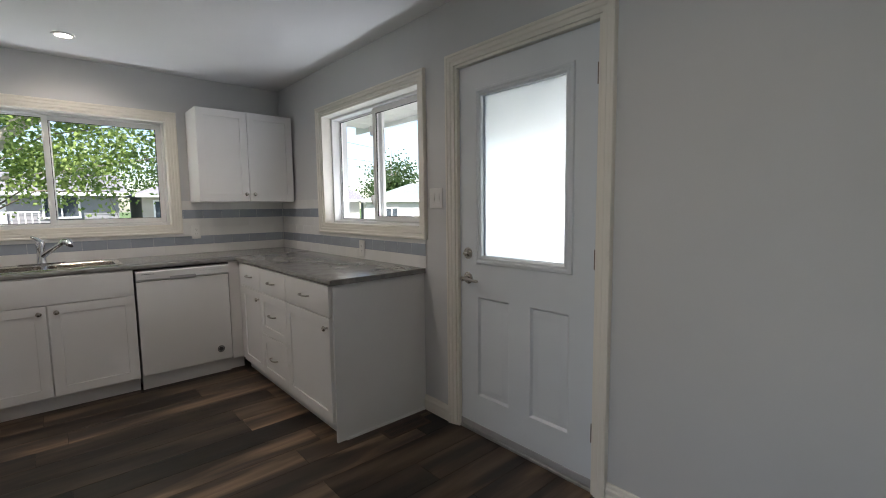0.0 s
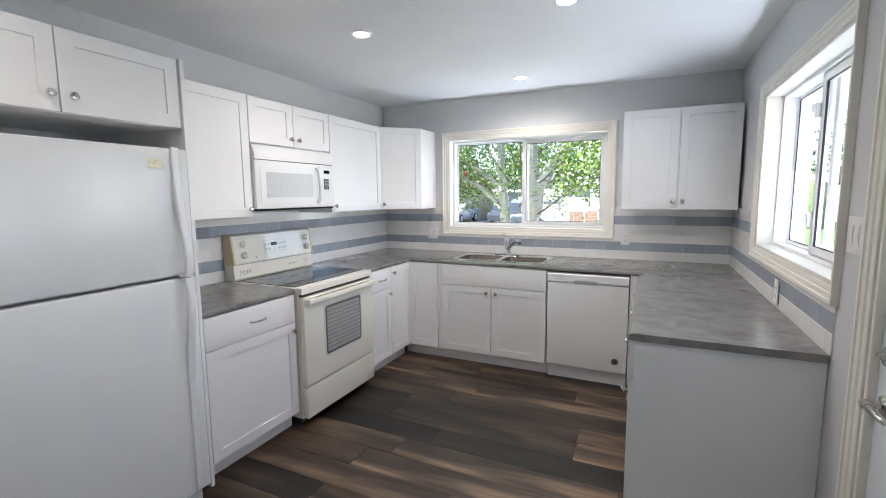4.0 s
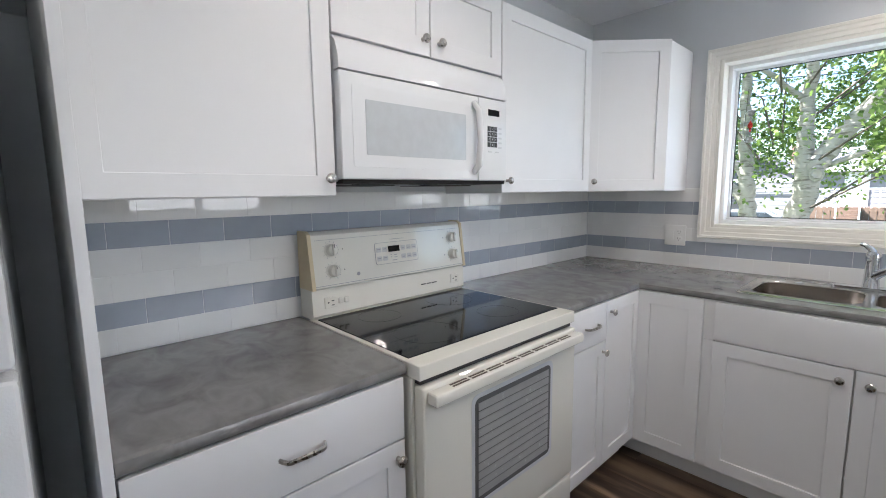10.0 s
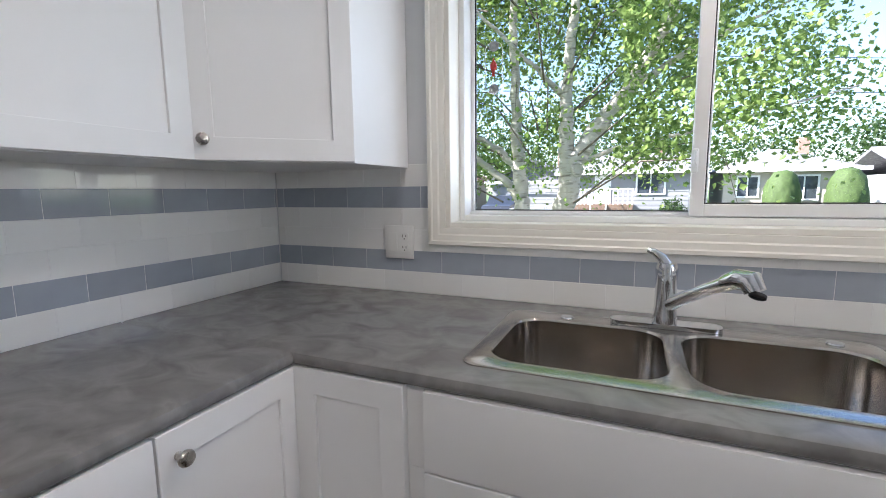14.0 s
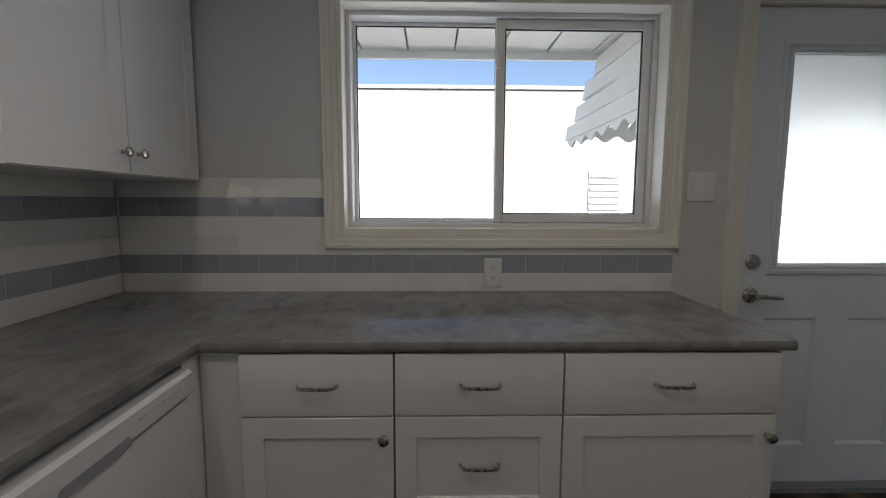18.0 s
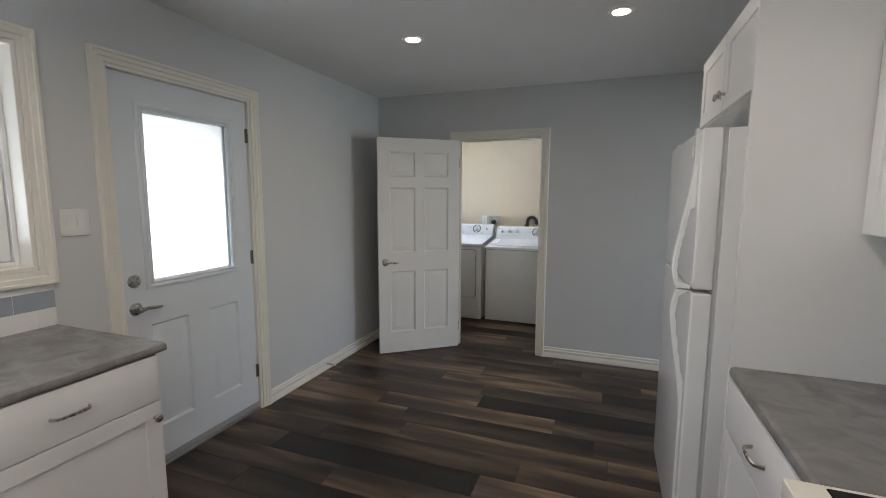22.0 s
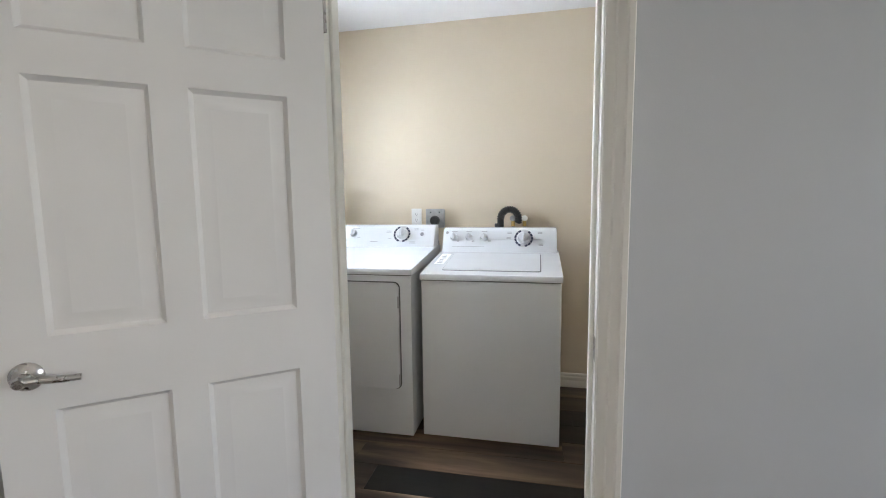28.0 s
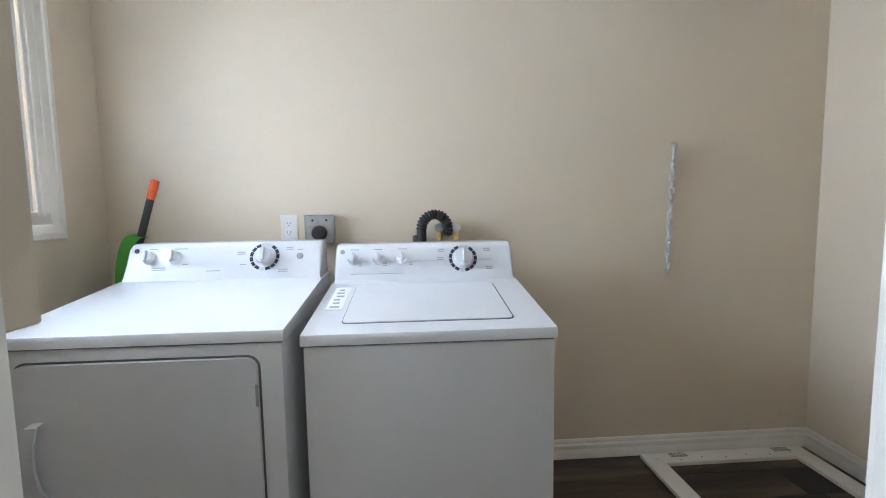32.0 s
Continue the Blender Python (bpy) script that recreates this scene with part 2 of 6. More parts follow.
def bx(bm, x0, x1, y0, y1, z0, z1, bevel=0.0, seg=1):
    """Adds a box to bm, with bevelled edges."""
    made = bmesh.ops.create_cube(bm, size=1.0)["verts"]
    for v in made:
        v.co = ((x0 + x1) / 2 + v.co.x * (x1 - x0), (y0 + y1) / 2 + v.co.y * (y1 - y0), (z0 + z1) / 2 + v.co.z * (z1 - z0))
    if bevel:
        edges = list({e for v in made for e in v.link_edges})
        bmesh.ops.bevel(bm, geom=edges, offset=bevel, segments=seg, affect="EDGES", profile=0.6)
    return bm


def box(x0, x1, y0, y1, z0, z1, bevel=0.0, seg=1):
    return bx(bmesh.new(), x0, x1, y0, y1, z0, z1, bevel, seg)


def lathe(bm, profile, m=None, seg=24):
    """Adds a turned shape: profile of (radius, height) about z, carried by the matrix m."""
    m = m or Matrix()
    rings = []
    for r, h in profile:
        if r < 1e-6:
            rings.append([bm.verts.new(m @ Vector((0, 0, h)))])
        else:
            rings.append([bm.verts.new(m @ Vector((r * math.cos(2 * math.pi * k / seg), r * math.sin(2 * math.pi * k / seg), h))) for k in range(seg)])
    for a, b in zip(rings, rings[1:]):
        for k in range(seg):
            j = (k + 1) % seg
            if len(a) == 1 and len(b) > 1:
                bm.faces.new((a[0], b[k], b[j]))
            elif len(b) == 1 and len(a) > 1:
                bm.faces.new((a[k], b[0], a[j]))
            elif len(a) > 1:
                bm.faces.new((a[k], b[k], b[j], a[j]))
    return bm


def tube(bm, points, radius, seg=10, caps=True):
    """Adds a round bar along points; radius is a number or one for each point."""
    pts = [Vector(p) for p in points]
    radii = radius if isinstance(radius, (list, tuple)) else [radius] * len(pts)
    rings, side = [], None
    for k, p in enumerate(pts):
        way = (pts[min(k + 1, len(pts) - 1)] - pts[max(k - 1, 0)]).normalized()
        if side is None:
            side = way.cross(Vector((0, 0, 1)) if abs(way.z) < 0.9 else Vector((1, 0, 0))).normalized()
        side = (side - way * side.dot(way)).normalized()
        up = way.cross(side)
        rings.append([bm.verts.new(p + radii[k] * (math.cos(a) * side + math.sin(a) * up)) for a in [2 * math.pi * i / seg for i in range(seg)]])
    for a, b in zip(rings, rings[1:]):
        for i in range(seg):
            bm.faces.new((a[i], a[(i + 1) % seg], b[(i + 1) % seg], b[i]))
    if caps:
        bm.faces.new(rings[0][::-1]), bm.faces.new(rings[-1])
    return bm


def prism(bm, outline, x0, x1, axis="x"):
    """Adds a solid whose outline of two coordinates is drawn out along one axis."""
    def at(u, a, b):
        return {"x": (u, a, b), "y": (a, u, b), "z": (a, b, u)}[axis]
    one = [bm.verts.new(at(x0, a, b)) for a, b in outline]
    two = [bm.verts.new(at(x1, a, b)) for a, b in outline]
    bm.faces.new(one), bm.faces.new(two[::-1])
    for k in range(len(one)):
        j = (k + 1) % len(one)
        bm.faces.new((one[k], two[k], two[j], one[j]))
    bmesh.ops.recalc_face_normals(bm, faces=bm.faces)
    return bm


def mesh_of(name, bm, material, smooth=True):
    me = bpy.data.meshes.new(name)
    bmesh.ops.recalc_face_normals(bm, faces=bm.faces)
    bm.to_mesh(me)
    bm.free()
    me.materials.append(material)
    if smooth:
        me.shade_smooth()
        me.set_sharp_from_angle(angle=radians(35))
    return me


def part(name, bm, material, parent=None, label="", m=None):
    """One mesh object, under its thing or part."""
    ob = new(name, mesh_of(name, bm, material))
    if parent:
        ob.parent = parent
    if m is not None:
        ob.matrix_basis = m
    if label:
        ob["label"] = label
    return ob


def thing(name, m, label, category, group="", kind=""):
    ob = new(name)
    ob.empty_display_size = 0.1
    ob.matrix_basis = m
    return tagged(ob, label, category, group, kind)


def text(words, size, parent, m, material, depth=0.0004):
    """Raised print in the built-in font, as one mesh part."""
    cu = bpy.data.curves.new("print", "FONT")
    cu.body, cu.size, cu.extrude, cu.align_x, cu.align_y = words, size, depth, "CENTER", "CENTER"
    tmp = new("print_tmp", cu)
    me = bpy.data.meshes.new_from_object(tmp.evaluated_get(bpy.context.evaluated_depsgraph_get()))
    bpy.data.objects.remove(tmp)
    me.materials.clear()
    me.materials.append(material)
    ob = new("printed_text", me)
    ob.parent, ob.matrix_basis = parent, m
    return ob

# ---- the plan ----
XW, XE, YN, YS, HC = -0.985, 2.230, 4.680, -0.405, 2.415   # kitchen: west, east, north, south faces and ceiling
LXE, LXW, LYS, LYN = 2.375, -0.885, -2.150, -0.515         # laundry
WT = 0.24                                                # outer wall thickness
CT = 0.914                                               # counter top


def wall(name, axis, face, back, a0, a1, material, holes=(), z0=0.0, z1=HC, label="", category="wall"):
    """A wall between face and back, along the other axis from a0 to a1, with openings (a, b, low, high) through it."""
    bm = bmesh.new()
    lo, hi = min(face, back), max(face, back)
    cuts = sorted({a0, a1, *[h[0] for h in holes], *[h[1] for h in holes]})
    for c, d in zip(cuts, cuts[1:]):
        here = sorted([(h[2], h[3]) for h in holes if h[0] <= c and h[1] >= d])
        z = z0
        for low, high in here + [(z1, z1)]:
            if low > z:
                if axis == "x":
                    bx(bm, lo, hi, c, d, z, low)
                else:
                    bx(bm, c, d, lo, hi, z, low)
            z = high
    ob = part(name, bm, material)
    return tagged(ob, label, category, kind="structure")


WA = (-0.235, 1.290, 1.150, 2.040)       # sink window opening: x, x, z, z
WB = (2.497, 3.803, 1.152, 2.052)        # counter window opening: y, y, z, z
DO = (1.302, 2.182, 0.0, 2.062)          # outer door opening: y, y, z, z
DW = (0.612, 1.410, 0.0, 1.992)          # laundry doorway: x, x, z, z
LW = (-1.812, -1.100, 1.212, 2.050)      # laundry window: y, y, z, z

wall("wall_north", "y", YN, YN + WT, XW - WT, XE + WT, GREY_PAINT, [WA], label="light blue-grey painted wall with the sink window")
wall("wall_east", "x", XE, XE + WT, YS, YN, GREY_PAINT, [WB, DO], label="light blue-grey painted wall with window and outer door")
wall("wall_south", "y", YS, -0.455, XW - 0.12, XE, GREY_PAINT, [DW], label="light blue-grey painted wall with the laundry doorway")
wall("wall_laundry_north", "y", -0.455, LYN, LXW - 0.12, LXE, BEIGE_PAINT, [DW], label="beige painted laundry side of the doorway wall")
wall("wall_west", "x", XW, XW - 0.12, 0.92, YN, GREY_PAINT, label="light blue-grey painted wall behind the stove")
wall("wall_west_header", "x", XW, XW - 0.12, YS, 0.92, GREY_PAINT, z0=2.1, label="painted header above the opening to the next room")
wall("wall_laundry_south", "y", LYS, LYS - WT, LXW - 0.12, LXE + WT, BEIGE_PAINT, label="beige painted laundry wall")
wall("wall_laundry_east", "x", LXE, LXE + WT, LYS, LYN + 0.06, BEIGE_PAINT, [LW], label="beige painted laundry wall with a window")
wall("wall_laundry_west", "x", LXW, LXW - 0.12, LYS, LYN, BEIGE_PAINT, label="beige painted laundry end wall")
# the plain room that closes the place to the west
wall("wall_far_west", "x", -4.0, -4.2, -2.0, 2.6, GREY_PAINT, [(-0.8, 1.2, 0.8, 2.1)], label="plain painted wall of the next room")
wall("wall_far_north", "y", 2.5, 2.6, -4.0, XW - 0.12, GREY_PAINT, label="plain painted wall of the next room")
wall("wall_far_south", "y", -1.9, -2.0, -4.0, LXW - 0.12, GREY_PAINT, label="plain painted wall of the next room")

ceiling = part("ceiling", box(-4.2, XE + WT, YS, YN + WT, HC, HC + 0.15), CEILING_PAINT)
tagged(ceiling, "flat white painted ceiling", "ceiling", kind="structure")
tagged(part("ceiling_laundry", box(-4.2, LXE + WT, LYS - WT, YS, HC, HC + 0.15), CEILING_PAINT), "flat white painted laundry ceiling", "ceiling", kind="structure")


def casing(name, axis, face, out, a0, a1, z0, z1, w=0.060, sill=True, material=None, label="", into=0.0):
    """Moulded trim round an opening, mitred: a stepped profile swept round. out is +1 or -1 along the axis, into the room."""
    bm = bmesh.new()
    prof = [(0.0, 0.0), (0.0, 0.010), (0.003, 0.012), (w * 0.34, 0.012), (w * 0.42, 0.017), (w * 0.70, 0.019), (w * 0.77, 0.024), (w * 0.95, 0.024), (w, 0.019), (w, 0.0)]
    def ring(u, d):
        low = z0 - u if sill else z0
        return [(a0 - u, low, d), (a1 + u, low, d), (a1 + u, z1 + u, d), (a0 - u, z1 + u, d)]
    rings = []
    for u, d in prof:
        vs = []
        for a, z, dd in ring(u, d):
            vs.append(bm.verts.new((face + out * dd, a, z) if axis == "x" else (a, face + out * dd, z)))
        rings.append(vs)
    for p, q in zip(rings, rings[1:]):
        for k in range(4):
            if k == 0 and not sill:
                continue
            j = (k + 1) % 4
            bm.faces.new((p[k], p[j], q[j], q[k]))
    ob = part(name, bm, material or TRIM)
    return tagged(ob, label or "cream-white moulded trim round the opening", "trim", kind="structure")


def jamb(name, axis, face, out, a0, a1, z0, z1, depth, t=0.018, sill=True):
    """The lining boards of an opening, set inside it."""
    bm = bmesh.new()
    lo, hi = sorted((face + out * 0.004, face - out * depth))
    def b(p, q, r, s):
        if axis == "x":
            bx(bm, lo, hi, p, q, r, s, 0.002)
        else:
            bx(bm, p, q, lo, hi, r, s, 0.002)
    b(a0, a0 + t, z0, z1), b(a1 - t, a1, z0, z1), b(a0 + t, a1 - t, z1 - t, z1)
    if sill:
        b(a0 + t, a1 - t, z0, z0 + t)
    return tagged(part(name, bm, TRIM), "cream-white painted lining of the opening", "trim", kind="structure")


casing("trim_window_north", "y", YN, -1, WA[0], WA[1], WA[2], WA[3])
jamb("jamb_window_north", "y", YN, -1, WA[0], WA[1], WA[2], WA[3], 0.10)
casing("trim_window_east", "x", XE, -1, WB[0], WB[1], WB[2], WB[3])
jamb("jamb_window_east", "x", XE, -1, WB[0], WB[1], WB[2], WB[3], 0.10)
casing("trim_outer_door", "x", XE, -1, DO[0], DO[1], 0.0, DO[3], w=0.062, sill=False)
jamb("jamb_outer_door", "x", XE, -1, DO[0], DO[1], 0.0, DO[3], 0.14, t=0.016, sill=False)
casing("trim_laundry_door", "y", YS, 1, DW[0] + 0.012, DW[1] - 0.012, 0.0, DW[3] - 0.012, w=0.070, sill=False)
casing("trim_laundry_door_inner", "y", LYN, -1, DW[0] + 0.012, DW[1] - 0.012, 0.0, DW[3] - 0.012, w=0.070, sill=False)
jamb("jamb_laundry_door", "y", YS, 1, DW[0], DW[1], 0.0, DW[3], 0.112, t=0.016, sill=False)
bm = bmesh.new()
for a, b in ((DW[0] + 0.016, DW[0] + 0.028), (DW[1] - 0.028, DW[1] - 0.016)):
    bx(bm, a, b, -0.482, -0.448, 0, DW[3] - 0.016, 0.002)
bx(bm, DW[0] + 0.028, DW[1] - 0.028, -0.482, -0.448, DW[3] - 0.028, DW[3] - 0.016, 0.002)
tagged(part("door_stop_trim", bm, TRIM), "white painted stop strip inside the doorway", "trim", kind="structure")
casing("trim_laundry_window", "x", LXE, -1, LW[0], LW[1], LW[2], LW[3], w=0.085)
jamb("jamb_laundry_window", "x", LXE, -1, LW[0], LW[1], LW[2], LW[3], 0.002, t=0.016)


def baseboard(name, axis, face, out, a0, a1, h=0.098):
    prof = [(0.0, 0.0), (0.016, 0.0), (0.016, h * 0.46), (0.0135, h * 0.50), (0.0135, h * 0.54), (0.0155, h * 0.58), (0.0150, h * 0.72), (0.009, h * 0.79), (0.009, h * 0.84), (0.0105, h * 0.88), (0.0095, h * 0.96), (0.006, h), (0.0, h)]
    bm = prism(bmesh.new(), [(face + out * d, z) for d, z in prof], a0, a1, "y" if axis == "x" else "x")
    return tagged(part(name, bm, TRIM), "white moulded wooden baseboard", "baseboard", kind="structure")


baseboard("baseboard_east_south", "x", XE, -1, YS + 0.013, DO[0] - 0.062)
baseboard("baseboard_east_north", "x", XE, -1, DO[1] + 0.062, 2.486)
baseboard("baseboard_south_west", "y", YS, 1, XW, DW[0] - 0.058)
baseboard("baseboard_south_east", "y", YS, 1, DW[1] + 0.058, XE)
baseboard("baseboard_laundry_south", "y", LYS, 1, LXW + 0.013, LXE)
baseboard("baseboard_laundry_west", "x", LXW, 1, LYS, LYN)
baseboard("baseboard_laundry_east", "x", LXE, -1, LYS + 0.013, LYN)


def slider(name, axis, face, a0, a1, z0, z1, flip, label, glazing=None, f=0.038):
    """A white vinyl sliding window: outer frame, a fixed pane and a sliding sash. Local u runs from a0 to a1; flip: the sash is at the a0 end."""
    w = thing(name, Matrix(), label, "window", kind="structure")
    def put(nm, u0, u1, d0, d1, r, s, material, bevel=0.002, parent=w, lab=""):
        if flip:
            u0, u1 = a1 - (u1 - a0), a1 - (u0 - a0)
        bm = box(face + d0, face + d1, u0, u1, r, s, bevel) if axis == "x" else box(u0, u1, face + d0, face + d1, r, s, bevel)
        return part(nm, bm, material, parent, lab)
    put("window_frame", a0, a0 + f, 0.05, 0.15, z0, z1, VINYL)
    put("window_frame", a1 - f, a1, 0.05, 0.15, z0, z1, VINYL)
    put("window_frame", a0 + f, a1 - f, 0.05, 0.15, z0, z0 + f, VINYL)
    put("window_frame", a0 + f, a1 - f, 0.05, 0.15, z1 - f, z1, VINYL)
    put("sash_track", a0 + f, a1 - f, 0.100, 0.106, z0 + f, z0 + f + 0.010, VINYL)
    mid = (a0 + a1) / 2 - 0.005
    g = 0.014
    # fixed pane, deeper in the frame
    put("fixed_stile", a0 + f, a0 + f + g, 0.115, 0.140, z0 + f, z1 - f, VINYL)
    put("fixed_stile", mid - g, mid + 0.03, 0.115, 0.140, z0 + f, z1 - f, VINYL)
    put("fixed_rail", a0 + f + g, mid - g, 0.115, 0.140, z0 + f, z0 + f + g, VINYL)
    put("fixed_rail", a0 + f + g, mid - g, 0.115, 0.140, z1 - f - g, z1 - f, VINYL)
    p = put("pane", a0 + f + g, mid - g, 0.1260, 0.1290, z0 + f + g, z1 - f - g, glazing or GLASS, 0)
    p.visible_shadow = False
    for u0, u1, r, s in ((a0 + f + g, a0 + f + g + 0.004, z0 + f + g, z1 - f - g), (mid - g - 0.004, mid - g, z0 + f + g, z1 - f - g), (a0 + f + g + 0.004, mid - g - 0.004, z0 + f + g, z0 + f + g + 0.004), (a0 + f + g + 0.004, mid - g - 0.004, z1 - f - g - 0.004, z1 - f - g)):
        put("gasket", u0, u1, 0.120, 0.1258, r, s, GASKET, 0)
    # sliding sash, in the inner track
    h = 0.036
    s0, s1, r, s = mid - 0.020, a1 - f - 0.002, z0 + f + 0.003, z1 - f - 0.003
    sash = put("sliding_sash", s0, s0 + h, 0.066, 0.098, r, s, VINYL)
    put("sash_stile", s1 - h, s1, 0.066, 0.098, r, s, VINYL, parent=sash)
    put("sash_rail", s0 + h, s1 - h, 0.066, 0.098, r, r + h, VINYL, parent=sash)
    put("sash_rail", s0 + h, s1 - h, 0.066, 0.098, s - h, s, VINYL, parent=sash)
    q = put("pane", s0 + h, s1 - h, 0.0800, 0.0830, r + h, s - h, glazing or GLASS, 0, parent=sash)
    q.visible_shadow = False
    for u0, u1, c, d in ((s0 + h, s0 + h + 0.004, r + h, s - h), (s1 - h - 0.004, s1 - h, r + h, s - h), (s0 + h + 0.004, s1 - h - 0.004, r + h, r + h + 0.004), (s0 + h + 0.004, s1 - h - 0.004, s - h - 0.004, s - h)):
        put("gasket", u0, u1, 0.072, 0.0798, c, d, GASKET, 0, parent=sash)
    for z in (r + 0.16, s - 0.16):
        lock = put("sash_latch", s0 - 0.004, s0 + 0.014, 0.045, 0.0655, z - 0.035, z + 0.035, VINYL, 0.004)
        put("latch_lever", s0 + 0.001, s0 + 0.009, 0.032, 0.046, z - 0.012, z + 0.028, VINYL, 0.003, parent=lock)
    return w


T = 0.018
slider("window_1", "y", YN + 0.03, WA[0] + T, WA[1] - T, WA[2] + T, WA[3] - T, False, "white vinyl sliding window above the sink", f=0.020)
slider("window_2", "x", XE + 0.03, WB[0] + T, WB[1] - T, WB[2] + T, WB[3] - T, True, "white vinyl sliding window above the long counter", f=0.018)
slider("window_3", "x", LXE - 0.045, LW[0] + T, LW[1] - T, LW[2] + T, LW[3] - T, True, "small white vinyl laundry window with frosted glass", FROSTED)
tagged(part("wall_boxing", box(1.500, 2.000, -0.690, LYN - 0.0005, 1.090, HC - 0.002, 0.003), BEIGE_PAINT), "beige painted boxing on the wall beside the laundry doorway", "wall", kind="structure")

# ---- cabinets ----
# Local axes of a unit: x along its width, -y is the front, z up; the origin is at the front left foot.


def shaker(w, h, t=0.019, rail=0.058, sink=0.007):
    """A shaker front in one piece: a square frame round a recessed panel."""
    bm = bmesh.new()
    rings = []
    for u, d in ((0.0, 0.0), (0.0, -t + 0.0015), (0.0015, -t), (rail - 0.001, -t), (rail, -t + 0.001), (rail + 0.0006, -t + sink)):
        rings.append([bm.verts.new((x, d, z)) for x, z in ((u, u), (w - u, u), (w - u, h - u), (u, h - u))])
    for p, q in zip(rings, rings[1:]):
        for k in range(4):
            bm.faces.new((p[k], p[(k + 1) % 4], q[(k + 1) % 4], q[k]))
    bm.faces.new(rings[-1]), bm.faces.new(rings[0][::-1])
    return bm


def slab(w, h, t=0.019):
    return box(0, w, -t, 0, 0, h, 0.002, 2)


def knob_mesh():
    return lathe(bmesh.new(), [(0, 0), (0.0075, 0), (0.0060, 0.004), (0.0055, 0.012), (0.0110, 0.016), (0.0150, 0.019), (0.0155, 0.023), (0.0130, 0.027), (0.0070, 0.029), (0, 0.0295)], pose(0, 0, 0, 90), 20)


KNOB = mesh_of("knob", knob_mesh(), NICKEL)


def knob(parent, x, z, y=-0.019):
    ob = new("knob", KNOB)
    ob.parent, ob.matrix_basis = parent, pose(x, y, z)
    ob["label"] = "round brushed nickel knob"
    return ob


def pull_mesh():
    bm = bmesh.new()
    path = [(-0.054, -0.001), (-0.050, -0.012), (-0.045, -0.022), (-0.037, -0.026), (-0.015, -0.0275), (0.015, -0.0275), (0.037, -0.026), (0.045, -0.022), (0.050, -0.012), (0.054, -0.001)]
    rings = []
    for k, (x, y) in enumerate(path):
        a, b = path[max(k - 1, 0)], path[min(k + 1, len(path) - 1)]
        t = Vector((b[0] - a[0], b[1] - a[1], 0)).normalized()
        n = Vector((-t.y, t.x, 0)) * 0.0026
        c = Vector((x, y, 0))
        rings.append([bm.verts.new(c + s * n + Vector((0, 0, z))) for s, z in ((-1, -0.0035), (1, -0.0055), (1, 0.0055), (-1, 0.0035))])
    for a, b in zip(rings, rings[1:]):
        for k in range(4):
            bm.faces.new((a[k], a[(k + 1) % 4], b[(k + 1) % 4], b[k]))
    bm.faces.new(rings[0]), bm.faces.new(rings[-1][::-1])
    return bm


PULL = mesh_of("pull", pull_mesh(), NICKEL)


def pull(parent, x, z, y=-0.019):
    ob = new("handle", PULL)
    ob.parent, ob.matrix_basis = parent, pose(x, y, z)
    ob["label"] = "arched brushed nickel drawer pull"
    return ob


def carcass(parent, w, d, z0, z1, open_low=False):
    part("body", box(0.0015, w - 0.0015, 0.0, d, z0, z1, 0.001), CABINET, parent)


def front(parent, kind, x0, x1, z0, z1, knob_at=None, pull_at=None, g=0.0024):
    w, h = x1 - x0 - 2 * g, z1 - z0 - 2 * g
    ob = part(kind, shaker(w, h) if kind == "door" or h > 0.2 else slab(w, h), CABINET, parent, m=pose(x0 + g, -0.001, z0 + g))
    if knob_at:
        knob(ob, knob_at[0] - x0, knob_at[1] - z0)
    if pull_at:
        pull(ob, pull_at[0] - x0, pull_at[1] - z0)
    return ob


def base_unit(m, w, d, label, layout, top=CT - 0.030):
    """A floor unit; layout: fronts of (kind, x0, x1, z0, z1, knob, pull)."""
    c = thing("base_cabinet", m, label, "cabinet", "kitchen base cabinets")
    carcass(c, w, d, 0.10, top)
    part("toe_kick", box(0, w, 0.055, 0.073, 0, 0.10), CABINET, c)
    for f in layout:
        front(c, *f)
    return c


WF, NF, EF = -0.366, 4.056, 1.602       # front planes of the west, north and east runs
ZD, ZT = 0.705, 0.880                   # drawer bottom and top

base_unit(pose(WF, 1.968, 0, 0, 0, 90), 0.622, 0.60, "white shaker base cabinet with one drawer beside the refrigerator",
          [("drawer_front", 0, 0.622, ZD, ZT, None, (0.33, 0.79)), ("door", 0, 0.622, 0.11, ZD, (0.592, 0.655))])
base_unit(pose(WF, 3.372, 0, 0, 0, 90), 0.345, 0.60, "narrow white shaker base cabinet with a drawer beside the stove",
          [("drawer_front", 0, 0.345, ZD, ZT, None, (0.21, 0.79)), ("door", 0, 0.345, 0.11, ZD, (0.315, 0.655))])
corner = base_unit(pose(WF, 3.717, 0, 0, 0, 90), 0.339, 0.60, "white corner base cabinet with two doors meeting squarely",
                   [("door", 0, 0.338, 0.11, ZT, (0.035, 0.825))])
cd = part("door", shaker(0.285, ZT - 0.11), CABINET, corner, m=pose(0.339, 0, 0, 0, 0, -90) @ pose(0.020, 0, 0.11))
part("body_leg", box(0.3405, 0.936, -0.3025, -0.001, 0.10, CT - 0.030, 0.001), CABINET, corner)
part("toe_kick_leg", box(0.394, 0.412, -0.304, 0.055, 0, 0.10), CABINET, corner)
sinkcab = base_unit(pose(-0.062, NF, 0), 0.968, 0.62, "white shaker sink cabinet with two doors and a blank panel",
          [("blank_panel", 0.045, 0.966, ZD, ZT), ("door", 0.045, 0.505, 0.11, ZD, (0.465, 0.655)), ("door", 0.507, 0.966, 0.11, ZD, (0.548, 0.655))], top=0.70)
